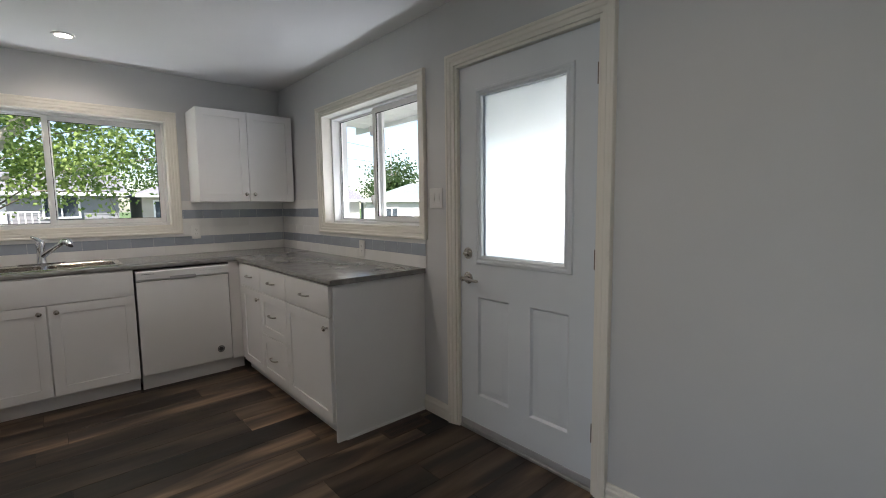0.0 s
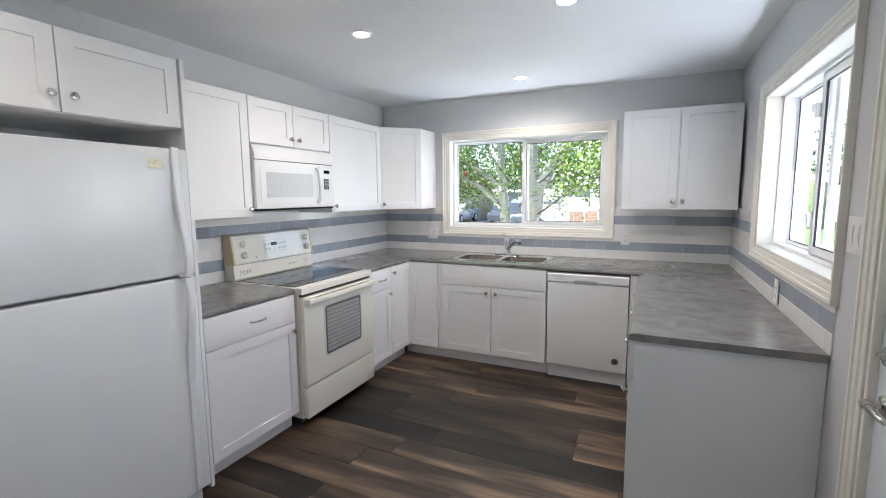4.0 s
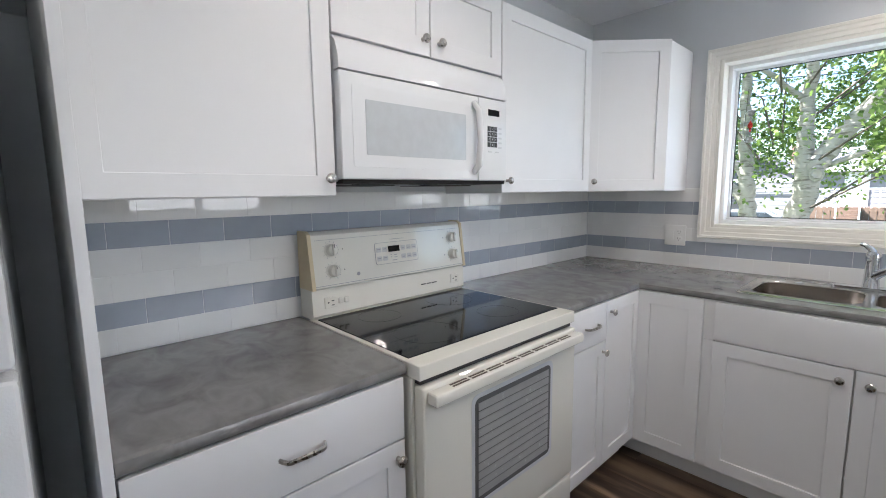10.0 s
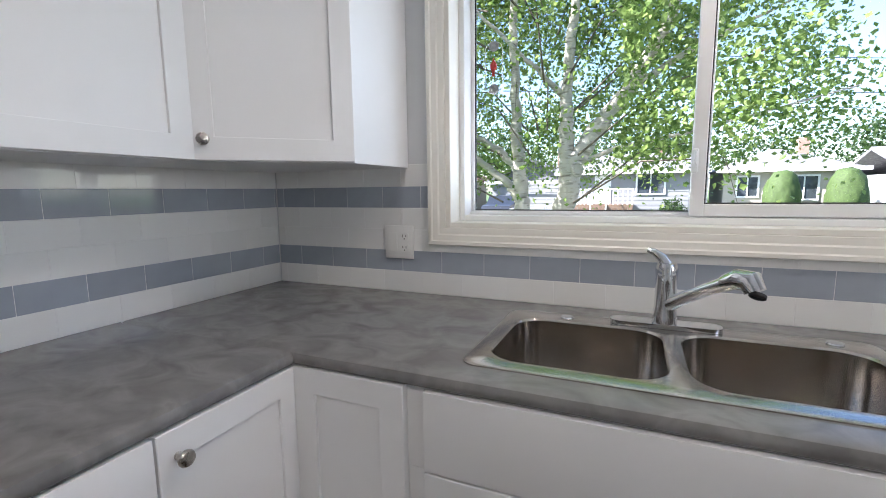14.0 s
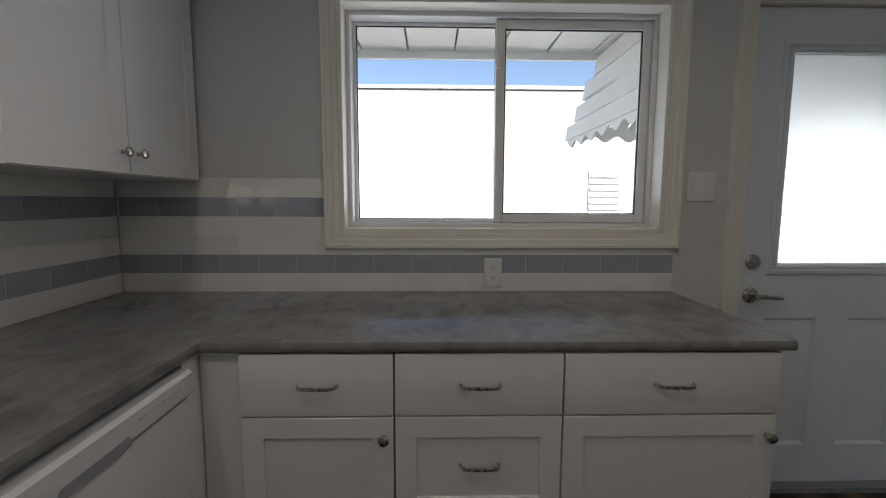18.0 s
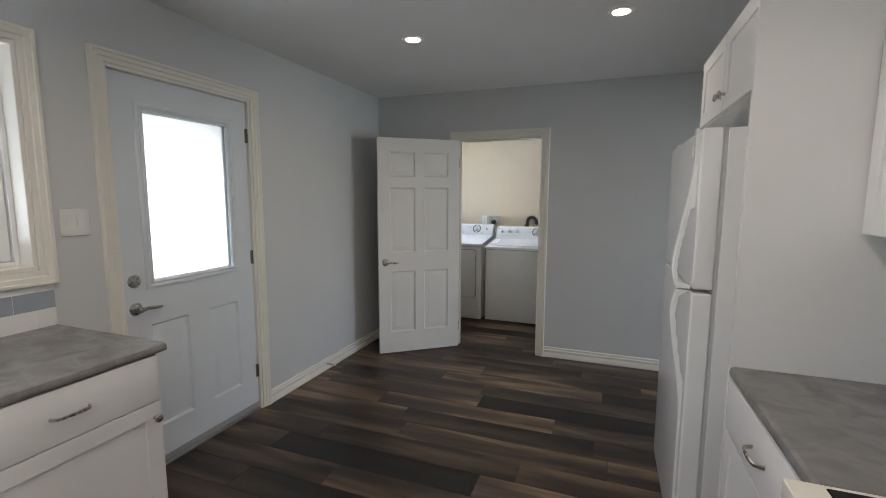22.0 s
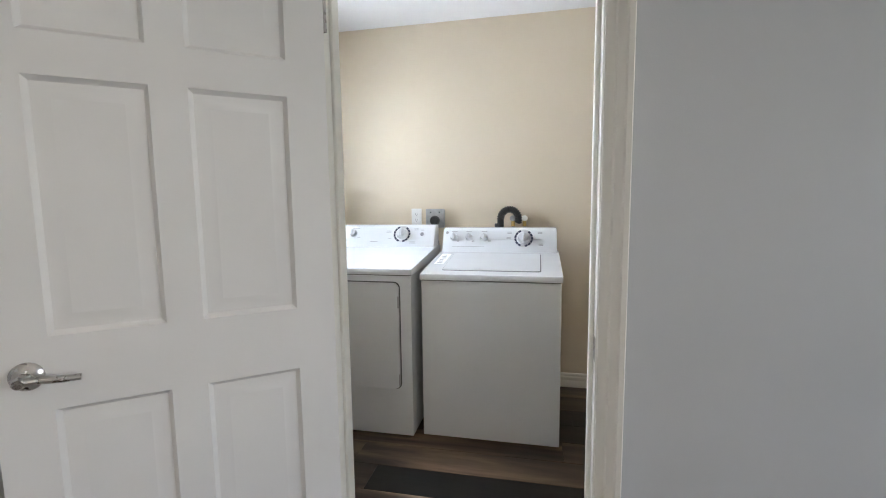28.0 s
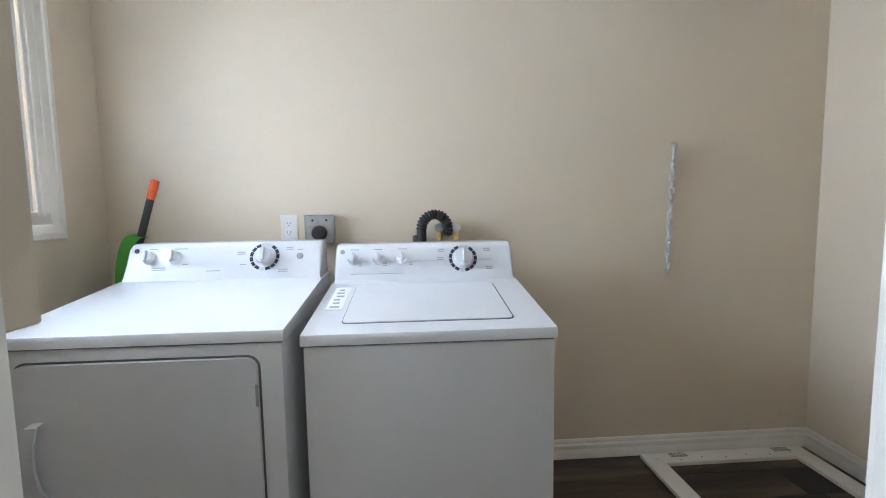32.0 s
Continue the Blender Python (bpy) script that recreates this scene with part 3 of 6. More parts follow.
part("filler", box(0.0015, 0.0445, 0.0, 0.018, 0.7005, 0.8835), CABINET, sinkcab)
part("top_rail", box(0.045, 0.9665, 0.0, 0.018, 0.7005, 0.8835), CABINET, sinkcab)
base_unit(pose(1.522, NF, 0), 0.10, 0.60, "white corner filler beside the dishwasher", [])
base_unit(pose(EF, 4.054, 0, 0, 0, -90), 0.519, 0.60, "white shaker base cabinet with one drawer and one door",
          [("drawer_front", 0.109, 0.519, ZD, ZT, None, (0.314, 0.79)), ("door", 0.109, 0.519, 0.11, ZD, (0.489, 0.645))])
base_unit(pose(EF, 3.535, 0, 0, 0, -90), 0.455, 0.60, "white base cabinet with a stack of three drawers",
          [("drawer_front", 0, 0.455, ZD, ZT, None, (0.228, 0.79)), ("drawer_front", 0, 0.455, 0.41, ZD, None, (0.228, 0.565)), ("drawer_front", 0, 0.455, 0.11, 0.41, None, (0.228, 0.265))])
endcab = base_unit(pose(EF, 3.080, 0, 0, 0, -90), 0.590, 0.60, "white shaker base cabinet at the counter's end by the outer door",
                   [("drawer_front", 0, 0.590, ZD, ZT, None, (0.295, 0.79)), ("door", 0, 0.590, 0.11, ZD, (0.560, 0.645))])
part("end_panel", box(0.590, 0.604, -0.001, 0.626, 0.0, CT - 0.030, 0.001), CABINET, endcab)
part("shoe_moulding", box(0.604, 0.613, 0.05, 0.626, 0.0, 0.016, 0.004), CABINET, endcab)


def wall_unit(name, m, w, d, z0, z1, label, layout):
    c = thing(name, m, label, "cabinet", "kitchen wall cabinets")
    part("body", box(0.0015, w - 0.0015, 0.0, d, z0, z1, 0.001), CABINET, c)
    for f in layout:
        front(c, *f)
    return c


UF, UZ, UT = -0.662, 1.355, 2.112
wall_unit("wall_cabinet", pose(UF, 1.968, 0, 0, 0, 90), 0.615, 0.318, UZ, UT, "white shaker wall cabinet with a single door", [("door", 0, 0.615, UZ, UT, (0.585, UZ + 0.050))])
wall_unit("wall_cabinet", pose(UF, 2.584, 0, 0, 0, 90), 0.764, 0.318, 1.822, UT, "short white two-door wall cabinet above the microwave",
          [("door", 0, 0.382, 1.822, UT, (0.345, 1.872)), ("door", 0.382, 0.764, 1.822, UT, (0.419, 1.872))])
wall_unit("wall_cabinet", pose(UF, 3.349, 0, 0, 0, 90), 0.716, 0.318, UZ, UT, "wide white shaker wall cabinet with a single door", [("door", 0, 0.716, UZ, UT, (0.035, UZ + 0.050))])
wall_unit("wall_cabinet", pose(1.420, 4.357, 0), 0.786, 0.318, UZ, UT, "white two-door shaker wall cabinet beside the window",
          [("door", 0, 0.393, UZ, UT, (0.358, UZ + 0.062)), ("door", 0.393, 0.786, UZ, UT, (0.428, UZ + 0.062))])
wall_unit("fridge_top_cabinet", pose(-0.380, 1.010, 0, 0, 0, 90), 0.936, 0.600, 1.800, UT, "white two-door cabinet above the refrigerator",
          [("door", 0, 0.468, 1.800, UT, (0.432, 1.862)), ("door", 0.468, 0.936, 1.800, UT, (0.504, 1.862))])

# diagonal corner unit
cc = thing("corner_wall_cabinet", Matrix(), "white diagonal corner wall cabinet with one shaker door", "cabinet", "kitchen wall cabinets")
A, B = Vector((-0.668, 4.066)), Vector((-0.376, 4.358))
part("body", prism(bmesh.new(), [(XW + 0.004, 4.066), (A.x, A.y), (B.x, B.y), (B.x, YN - 0.004), (XW + 0.004, YN - 0.004)], UZ, UT, "z"), CABINET, cc)
dw = (B - A).length
dd = part("door", shaker(dw - 0.006, UT - UZ - 0.004), CABINET, cc, m=pose(A.x, A.y, UZ + 0.002, 0, 0, 45) @ pose(0.003, -0.001, 0))
knob(dd, 0.035, 0.050)

panel = thing("fridge_side_panel", Matrix(), "tall white panel between refrigerator and counter", "cabinet panel")
part("board", box(XW + 0.004, -0.3472, 1.948, 1.966, 0, UT), CABINET, panel)
part("edge_band", box(-0.3470, -0.3450, 1.9478, 1.9662, 0, UT, 0.0006), CABINET, panel)


# ---- counters ----


def counter_profile(front_at, back_at, sign):
    """Front edge rolled; heights of the laminate top."""
    z0, z1 = CT - 0.030, CT
    return [(back_at, z0), (front_at - sign * 0.004, z0), (front_at, z0 + 0.006), (front_at, z1 - 0.014), (front_at - sign * 0.004, z1 - 0.004), (front_at - sign * 0.014, z1), (back_at, z1)]


cs = thing("countertop", Matrix(), "short grey stone-look laminate counter between refrigerator and stove", "countertop")
part("worktop", box(XW + 0.008, -0.3595, 1.968, 2.598, CT - 0.030, CT), COUNTER, cs)
part("front_edge", prism(bmesh.new(), counter_profile(-0.345, -0.3595, 1), 1.968, 2.598, "y"), COUNTER, cs)

ct = thing("countertop", Matrix(), "U-shaped grey stone-look laminate counter holding the sink", "countertop")
part("west_leg", prism(bmesh.new(), counter_profile(-0.345, XW + 0.008, 1), 3.366, 4.040, "y"), COUNTER, ct)
part("east_leg", prism(bmesh.new(), counter_profile(1.577, XE - 0.008, -1), 2.455, 4.040, "y"), COUNTER, ct)
SX0, SX1, SY0, SY1 = 0.052, 0.848, 4.125, 4.560         # cut-out for the sink
part("front_strip", prism(bmesh.new(), counter_profile(4.040, SY0 + 0.012, -1), XW + 0.008, XE - 0.008, "x"), COUNTER, ct)
part("back_strip", box(XW + 0.008, XE - 0.008, SY1 - 0.012, YN - 0.008, CT - 0.030, CT), COUNTER, ct)
part("west_infill", box(XW + 0.008, SX0 + 0.012, SY0 + 0.012, SY1 - 0.012, CT - 0.030, CT), COUNTER, ct)
part("east_infill", box(SX1 - 0.012, XE - 0.008, SY0 + 0.012, SY1 - 0.012, CT - 0.030, CT), COUNTER, ct)


# ---- sink and faucet ----
def rounded(x0, x1, y0, y1, r, n=6):
    pts = []
    for cx, cy, a in ((x1 - r, y1 - r, 0), (x0 + r, y1 - r, 90), (x0 + r, y0 + r, 180), (x1 - r, y0 + r, 270)):
        for k in range(n + 1):
            t = radians(a + 90 * k / n)
            pts.append((cx + r * math.cos(t), cy + r * math.sin(t)))
    return pts


def loop_stack(bm, loops, close=True):
    rings = [[bm.verts.new((x, y, z)) for x, y in pts] for pts, z in loops]
    for a, b in zip(rings, rings[1:]):
        for k in range(len(a)):
            j = (k + 1) % len(a)
            bm.faces.new((a[k], a[j], b[j], b[k]))
    if close:
        bm.faces.new(rings[-1])
    return rings


sink = thing("double_sink", pose(0.45, 4.36, CT), "stainless steel drop-in double bowl kitchen sink", "sink")
bm = bmesh.new()
hw, hd = 0.418, 0.208
hf = 0.246
bowls = [(-0.380, -0.016, -0.206, 0.130), (0.016, 0.384, -0.206, 0.130)]
rim = loop_stack(bm, [(rounded(-hw, hw, -hf, hd, 0.035), 0.0004), (rounded(-hw, hw, -hf, hd, 0.035), 0.003), (rounded(-hw + 0.008, hw - 0.008, -hf + 0.008, hd - 0.008, 0.030), 0.006)], close=False)
inner = []
for b in bowls:
    r = loop_stack(bm, [(rounded(*b, 0.075), 0.006), (rounded(b[0] + 0.004, b[1] - 0.004, b[2] + 0.004, b[3] - 0.004, 0.072), 0.001), (rounded(b[0] + 0.008, b[1] - 0.008, b[2] + 0.008, b[3] - 0.008, 0.070), -0.12),
                        (rounded(b[0] + 0.022, b[1] - 0.022, b[2] + 0.022, b[3] - 0.022, 0.062), -0.158), (rounded(b[0] + 0.055, b[1] - 0.055, b[2] + 0.055, b[3] - 0.055, 0.045), -0.168)])
    inner.append(r[0])
edges = [bm.edges.get((ring[k], ring[(k + 1) % len(ring)])) for ring in [rim[-1], *inner] for k in range(len(ring))]
bmesh.ops.triangle_fill(bm, use_beauty=True, edges=edges)
part("basin", bm, STEEL, sink)
for cx in (-0.197, 0.197):
    part("drain", lathe(bmesh.new(), [(0.044, -0.1665), (0.044, -0.164), (0.036, -0.163), (0.030, -0.1655), (0, -0.1655)], Matrix.Translation((cx, -0.02, 0))), CHROME, sink)
for cx in (-0.055, 0.215):
    part("hole_cover", lathe(bmesh.new(), [(0.018, 0.006), (0.016, 0.009), (0, 0.010)], Matrix.Translation((cx + 0.12 if cx > 0 else cx - 0.2, 0.168, 0))), CHROME, sink)

faucet = thing("faucet", pose(0.437, 4.530, CT + 0.006), "chrome single-lever pull-out kitchen faucet on the sink deck", "faucet")
part("deck_plate", prism(bmesh.new(), rounded(-0.13, 0.13, -0.028, 0.028, 0.027), 0.0005, 0.012, "z"), CHROME, faucet)
part("body", lathe(bmesh.new(), [(0.030, 0.012), (0.028, 0.030), (0.0255, 0.060), (0.025, 0.120), (0.027, 0.150), (0.022, 0.166), (0, 0.170)]), CHROME, faucet)
part("lever", tube(bmesh.new(), [(0, 0.0, 0.160), (-0.012, 0.004, 0.178), (-0.03, 0.006, 0.192), (-0.047, 0.006, 0.198)], [0.014, 0.012, 0.009, 0.007], 12), CHROME, faucet)
part("spout", tube(bmesh.new(), [(0.0, 0.0, 0.055), (0.030, -0.035, 0.082), (0.080, -0.090, 0.124), (0.115, -0.130, 0.150)], [0.020, 0.016, 0.015, 0.016], 14), CHROME, faucet)
head = part("spray_head", tube(bmesh.new(), [(0.108, -0.120, 0.146), (0.128, -0.143, 0.160), (0.146, -0.162, 0.160), (0.154, -0.170, 0.140)], [0.018, 0.023, 0.025, 0.021], 14), CHROME, faucet)
part("nozzle", lathe(bmesh.new(), [(0.016, 0), (0.016, 0.006), (0, 0.006)], pose(0.157, -0.174, 0.130, -30, 20, 0)), DARK, head)


# ---- refrigerator ----
fr = thing("refrigerator", pose(-0.307, 1.090, 0, 0, 0, 90), "white top-freezer refrigerator with pebbled doors", "refrigerator")
FWD = 0.782
part("body", box(0.004, FWD - 0.004, 0.006, 0.645, 0.03, 1.690, 0.006, 2), ENAMEL, fr)
part("base_grille", box(0.02, FWD - 0.02, -0.030, 0.004, 0.012, 0.095, 0.004), ENAMEL, fr)
for cx in (0.06, FWD - 0.06):
    for cy in (0.06, 0.54):
        part("foot", lathe(bmesh.new(), [(0.02, 0), (0.02, 0.03), (0, 0.03)], Matrix.Translation((cx, cy, 0)), 12), DARK, fr)
part("gasket", box(0.012, FWD - 0.012, -0.006, 0.006, 0.105, 1.690), PALE_GREY, fr)
lower = part("fridge_door", box(0, FWD, -0.072, -0.006, 0.105, 1.128, 0.012, 3), FRIDGE_SKIN, fr)
upper = part("freezer_door", box(0, FWD, -0.072, -0.006, 1.140, 1.692, 0.012, 3), FRIDGE_SKIN, fr)


def bow(u):
    """A soft swell from 0 that draws in again at its end, where u is 1."""
    u = max(0.0, min(1.0, u))
    return u * u * (3 - 2 * u) * (1 - 0.40 * max(0.0, (u - 0.78) / 0.22) ** 2)


def fridge_handle(z0, z1, reach, solid):
    """A flat strip down the door that bows out into a grip with a finger gap; solid tells where it stays closed behind."""
    bm = bmesh.new()
    n = 44
    rows = []
    for k in range(n + 1):
        t = k / n
        z = z0 + (z1 - z0) * t
        r = reach(t)
        y = -0.072 - r
        back = -0.071 if solid(t) else min(-0.071, y + 0.017 + 0.0022 * math.sin(t * 95))
        x0, x1 = FWD - 0.079, FWD - 0.043
        rows.append([bm.verts.new(v) for v in ((x0, back, z), (x0, y + 0.004, z), (x0 + 0.005, y, z), (x1 - 0.005, y, z), (x1, y + 0.004, z), (x1, back, z))])
    for a, b in zip(rows, rows[1:]):
        for k in range(6):
            j = (k + 1) % 6
            bm.faces.new((a[k], a[j], b[j], b[k]))
    bm.faces.new(rows[0]), bm.faces.new(rows[-1][::-1])
    return bm


part("handle", fridge_handle(1.136, 1.696, lambda t: 0.011 + 0.054 * bow((0.86 - t) / 0.86), lambda t: t > 0.52 or t < 0.035), ENAMEL, upper, "long white moulded handle")
part("handle", fridge_handle(0.120, 1.130, lambda t: 0.008 + 0.054 * bow((t - 0.50) / 0.50), lambda t: t < 0.68 or t > 0.978), ENAMEL, lower, "long white moulded handle")
badge = part("badge", box(FWD - 0.172, FWD - 0.116, -0.0745, -0.0715, 1.606, 1.646, 0.001), BADGE_GOLD, upper, "small gold badge")
for x, z in ((-0.148, 1.634), (-0.156, 1.624)):
    part("badge_mark", box(FWD + x, FWD + x + 0.016, -0.0750, -0.0744, z, z + 0.004), GREY_PLASTIC, badge)
part("hinge_cover", box(0.012, 0.085, -0.055, 0.05, 1.6915, 1.709, 0.005, 2), ENAMEL, fr)
part("centre_hinge", box(0.004, 0.06, -0.045, 0.0, 1.1285, 1.1395, 0.001), NICKEL, fr)


# ---- stove ----
OVEN_DARK = mat("oven_window_glass", (0.13, 0.13, 0.13), 0.12, vary=0.05, scale=20)
OVEN_STRIPE = mat("grey_oven_stripe", (0.36, 0.36, 0.35), 0.25, vary=0.04, scale=20)
KEY_PRINT = mat("grey_touch_key_print", (0.56, 0.56, 0.54), 0.3, vary=0.03, scale=20)
st = thing("electric_range", pose(-0.330, 2.603, 0, 0, 0, 90), "ivory freestanding electric range with a black glass top", "stove")
SW = 0.758
part("body", box(0.0, SW, 0.0, 0.640, 0.055, 0.8735, 0.004), BISQUE, st)
for cx in (0.05, SW - 0.05):
    for cy in (0.06, 0.56):
        part("foot", lathe(bmesh.new(), [(0.018, 0), (0.018, 0.055), (0, 0.055)], Matrix.Translation((cx, cy, 0)), 12), DARK, st)
top = part("cooktop_frame", box(-0.001, SW + 0.001, -0.034, 0.580, 0.874, 0.917, 0.006, 3), BISQUE, st)
part("cooktop_glass", box(0.014, SW - 0.014, 0.030, 0.545, 0.914, 0.9195, 0.002), BLACK_GLASS, st)
for cx, cy, r in ((0.2, 0.165, 0.11), (0.2, 0.43, 0.08), (0.55, 0.165, 0.08), (0.55, 0.43, 0.10)):
    part("burner_ring", lathe(bmesh.new(), [(r, 0.9196), (r, 0.9199), (r - 0.003, 0.9199), (r - 0.003, 0.9196)], Matrix.Translation((cx, cy, 0)), 40), RING_GREY, st)
# solid dark strip in place of the shaded gap above the oven door
part("top_gap_shade", box(0.010, SW - 0.010, -0.022, -0.001, 0.859, 0.8735), DARK, st, "dark strip standing in for the shade under the cooktop")
door = part("oven_door", box(0.004, SW - 0.004, -0.042, -0.001, 0.275, 0.856, 0.010, 3), BISQUE, st)
win = part("oven_window", prism(bmesh.new(), [(x, z) for x, z in rounded(0.200, 0.590, 0.43, 0.760, 0.02)], -0.0435, -0.041, "y"), OVEN_DARK, door, "oven window with grey stripes")
for k in range(11):
    z = 0.446 + k * 0.0275
    part("window_stripe", box(0.214, 0.576, -0.0450, -0.0432, z, z + 0.0235), OVEN_STRIPE, win)
handle = part("door_handle", box(0.014, SW - 0.014, -0.084, -0.0425, 0.812, 0.847, 0.009, 3), BISQUE, door, "ivory lip handle with vent slots along its top")
for k in range(8):
    for y in (-0.072, -0.060):
        part("vent_slot", box(0.085 + k * 0.075, 0.150 + k * 0.075, y, y + 0.007, 0.8465, 0.8476), BRONZE, handle)
part("window_outline", prism(bmesh.new(), rounded(0.186, 0.604, 0.416, 0.774, 0.026), -0.0428, -0.0410, "y"), PALE_GREY, door)
part("storage_drawer", box(0.004, SW - 0.004, -0.040, -0.001, 0.062, 0.268, 0.010, 3), BISQUE, st)
bg = part("backguard", prism(bmesh.new(), [(0.560, 0.9175), (0.545, 0.93), (0.552, 1.022), (0.540, 1.030), (0.568, 1.215), (0.585, 1.226), (0.640, 1.226), (0.640, 0.9175)], 0.0, SW, "x"), BISQUE, st)
for x in (-0.003, SW - 0.011):
    part("end_cap", prism(bmesh.new(), [(0.536, 1.024), (0.564, 1.220), (0.583, 1.231), (0.636, 1.231), (0.636, 1.024)], x, x + 0.014, "x"), BISQUE_TRIM, st, "yellowed plastic end cap")


def on_guard(x, z):
    """A frame on the sloping control panel: local z points out of it."""
    y = 0.540 + (z - 1.030) / (1.215 - 1.030) * 0.028
    return pose(x, y - 0.0005, z, 90 - 8.6, 0, 0)


def dial(parent, m, r=0.022, material=None):
    d = part("knob", lathe(bmesh.new(), [(r + 0.004, 0), (r + 0.004, 0.003), (r, 0.004), (r * 0.92, 0.020), (r * 0.8, 0.023), (0, 0.023)], seg=24), material or BISQUE, parent, m=m)
    part("grip", box(-0.005, 0.005, -r * 0.92, r * 0.92, 0.018, 0.032, 0.003), material or BISQUE, d)
    part("pointer", box(-0.001, 0.001, 0.006, r * 0.85, 0.0315, 0.0328), DARK, d)
    return d


for x in (0.085, SW - 0.07):
    for z in (1.085, 1.160):
        dial(bg, on_guard(x, z), 0.022)
        part("dial_mark", box(0.046, 0.050, -0.002, 0.002, 0, 0.001) if x < 0.3 else box(-0.050, -0.046, -0.002, 0.002, 0, 0.001), DARK, bg, m=on_guard(x, z))
disp = part("control_panel", prism(bmesh.new(), rounded(-0.107, 0.107, -0.043, 0.043, 0.010), 0.0, 0.0016, "z"), GREY_PLASTIC, bg, "ivory touch panel with a thin grey outline and a clock", on_guard(0.380, 1.125))
part("panel_field", prism(bmesh.new(), rounded(-0.1055, 0.1055, -0.0415, 0.0415, 0.009), 0.0004, 0.0020, "z"), BISQUE, disp)
part("clock", box(-0.044, 0.012, 0.003, 0.027, 0.0021, 0.0032), BLACK_GLASS, disp)
KEY = mesh_of("touch_key", prism(bmesh.new(), rounded(-0.0115, 0.0115, -0.0095, 0.0095, 0.003), 0.0018, 0.0030, "z"), KEY_PRINT)
KEY_WORD = mesh_of("key_print", box(-0.007, 0.007, -0.0015, 0.0015, 0.0028, 0.0033), GREY_PLASTIC)
for kx in (-0.089, -0.061, 0.030, 0.059, 0.087):
    for ky in (0.015, -0.020):
        key = new("touch_key", KEY)
        key.parent, key.matrix_basis = disp, pose(kx, ky, 0)
        word = new("key_print", KEY_WORD)
        word.parent, word.matrix_basis = disp, pose(kx, ky + (0.002 if kx < 0 else -0.002), 0)
for kx, ky, kw in ((-0.032, -0.008, 0.005), (-0.032, -0.018, 0.005), (-0.010, -0.010, 0.014), (-0.010, -0.020, 0.016), (-0.016, -0.031, 0.022)):
    part("print_mark", box(kx - kw / 2, kx + kw / 2, ky - 0.0012, ky + 0.0012, 0.0018, 0.0026), GREY_PLASTIC, disp)
part("name_print", box(-0.035, 0.035, -0.0009, 0.0009, 0.0, 0.0008), GREY_PLASTIC, bg, m=on_guard(0.385, 1.178))
part("emblem", lathe(bmesh.new(), [(0.007, 0), (0.007, 0.0008), (0, 0.0008)], seg=16), GREY_PLASTIC, bg, "small round grey emblem", on_guard(0.190, 1.062))
part("upper_seam", box(-0.355, 0.355, -0.0006, 0.0006, 0.0, 0.0007), GREY_PLASTIC, bg, m=on_guard(SW / 2, 1.198))
part("lower_seam", box(-0.370, 0.370, -0.0009, 0.0009, 0.0, 0.0007), GREY_PLASTIC, bg, m=on_guard(SW / 2, 1.036))
TICK = mesh_of("tick_mark", box(-0.0005, 0.0005, 0.029, 0.034, 0.0, 0.0008), GREY_PLASTIC)
for x in (0.085, SW - 0.07):
    for z in (1.085, 1.160):
        for k in range(11):
            tick = new("tick_mark", TICK)
            tick.parent, tick.matrix_basis = bg, on_guard(x, z) @ pose(0, 0, 0, 0, 0, -150 + 30 * k)
for x in (0.070, SW - 0.060):
    rec = part("range_outlet", box(x - 0.024, x + 0.024, 0.5445, 0.5500, 0.952, 0.992, 0.001), BISQUE, bg)
    for dz in (-0.010, 0.006):
        part("slot", box(x + 0.002, x + 0.013, 0.5435, 0.5446, 0.970 + dz, 0.973 + dz), DARK, rec)
    part("slot", lathe(bmesh.new(), [(0.003, 0), (0.003, 0.001), (0, 0.001)], pose(x - 0.010, 0.5446, 0.972, 90), 10), DARK, rec)
for x in (0.110, 0.134):
    part("breaker_button", box(x - 0.009, x + 0.009, 0.5400, 0.5500, 0.962, 0.984, 0.003), BISQUE, bg)
for k in range(3):
    part("vent_slot", box(0.500 + k * 0.031, 0.524 + k * 0.031, 0.5438, 0.5475, 0.970, 0.9735), DARK, bg)


# ---- microwave ----
HOOD_BLACK = mat("matt_black_underside", (0.012, 0.012, 0.012), 0.9)
HOOD_METAL = mat("grey_hood_metal", (0.20, 0.20, 0.20), 0.35, 0.4, vary=0.06, scale=12)
FILTER = mat("dark_filter_mesh", (0.10, 0.10, 0.10), 0.4, 0.6, vary=0.2, scale=60)
MESH_GREY = mat("perforated_window_screen", (0.54, 0.57, 0.59), 0.10, vary=0.04, scale=30)
mw = thing("microwave", pose(-0.648, 2.588, 1.392, 0, 0, 90) @ Matrix.Scale(1.09, 4, (0, 0, 1)), "white over-the-range microwave under the wall cabinet", "microwave")
MW, MH = 0.756, 0.390
part("body", box(0, MW, 0.0, 0.325, 0.006, MH, 0.004), GLOSS_WHITE, mw)
grille = part("top_grille", prism(bmesh.new(), [(0.0, 0.300), (-0.035, 0.302), (-0.033, 0.335), (-0.018, 0.375), (0.0, MH)], 0, MW, "x"), GLOSS_WHITE, mw)
mdoor = part("door", box(0.0, 0.590, -0.034, -0.001, 0.012, 0.298, 0.007, 3), GLOSS_WHITE, mw)
mwin = part("window_border", prism(bmesh.new(), rounded(0.040, 0.546, 0.046, 0.264, 0.006), -0.0355, -0.033, "y"), GLOSS_WHITE, mdoor)
part("window", prism(bmesh.new(), rounded(0.086, 0.520, 0.080, 0.230, 0.004), -0.0366, -0.0350, "y"), MESH_GREY, mdoor, "pale blue-grey perforated window")
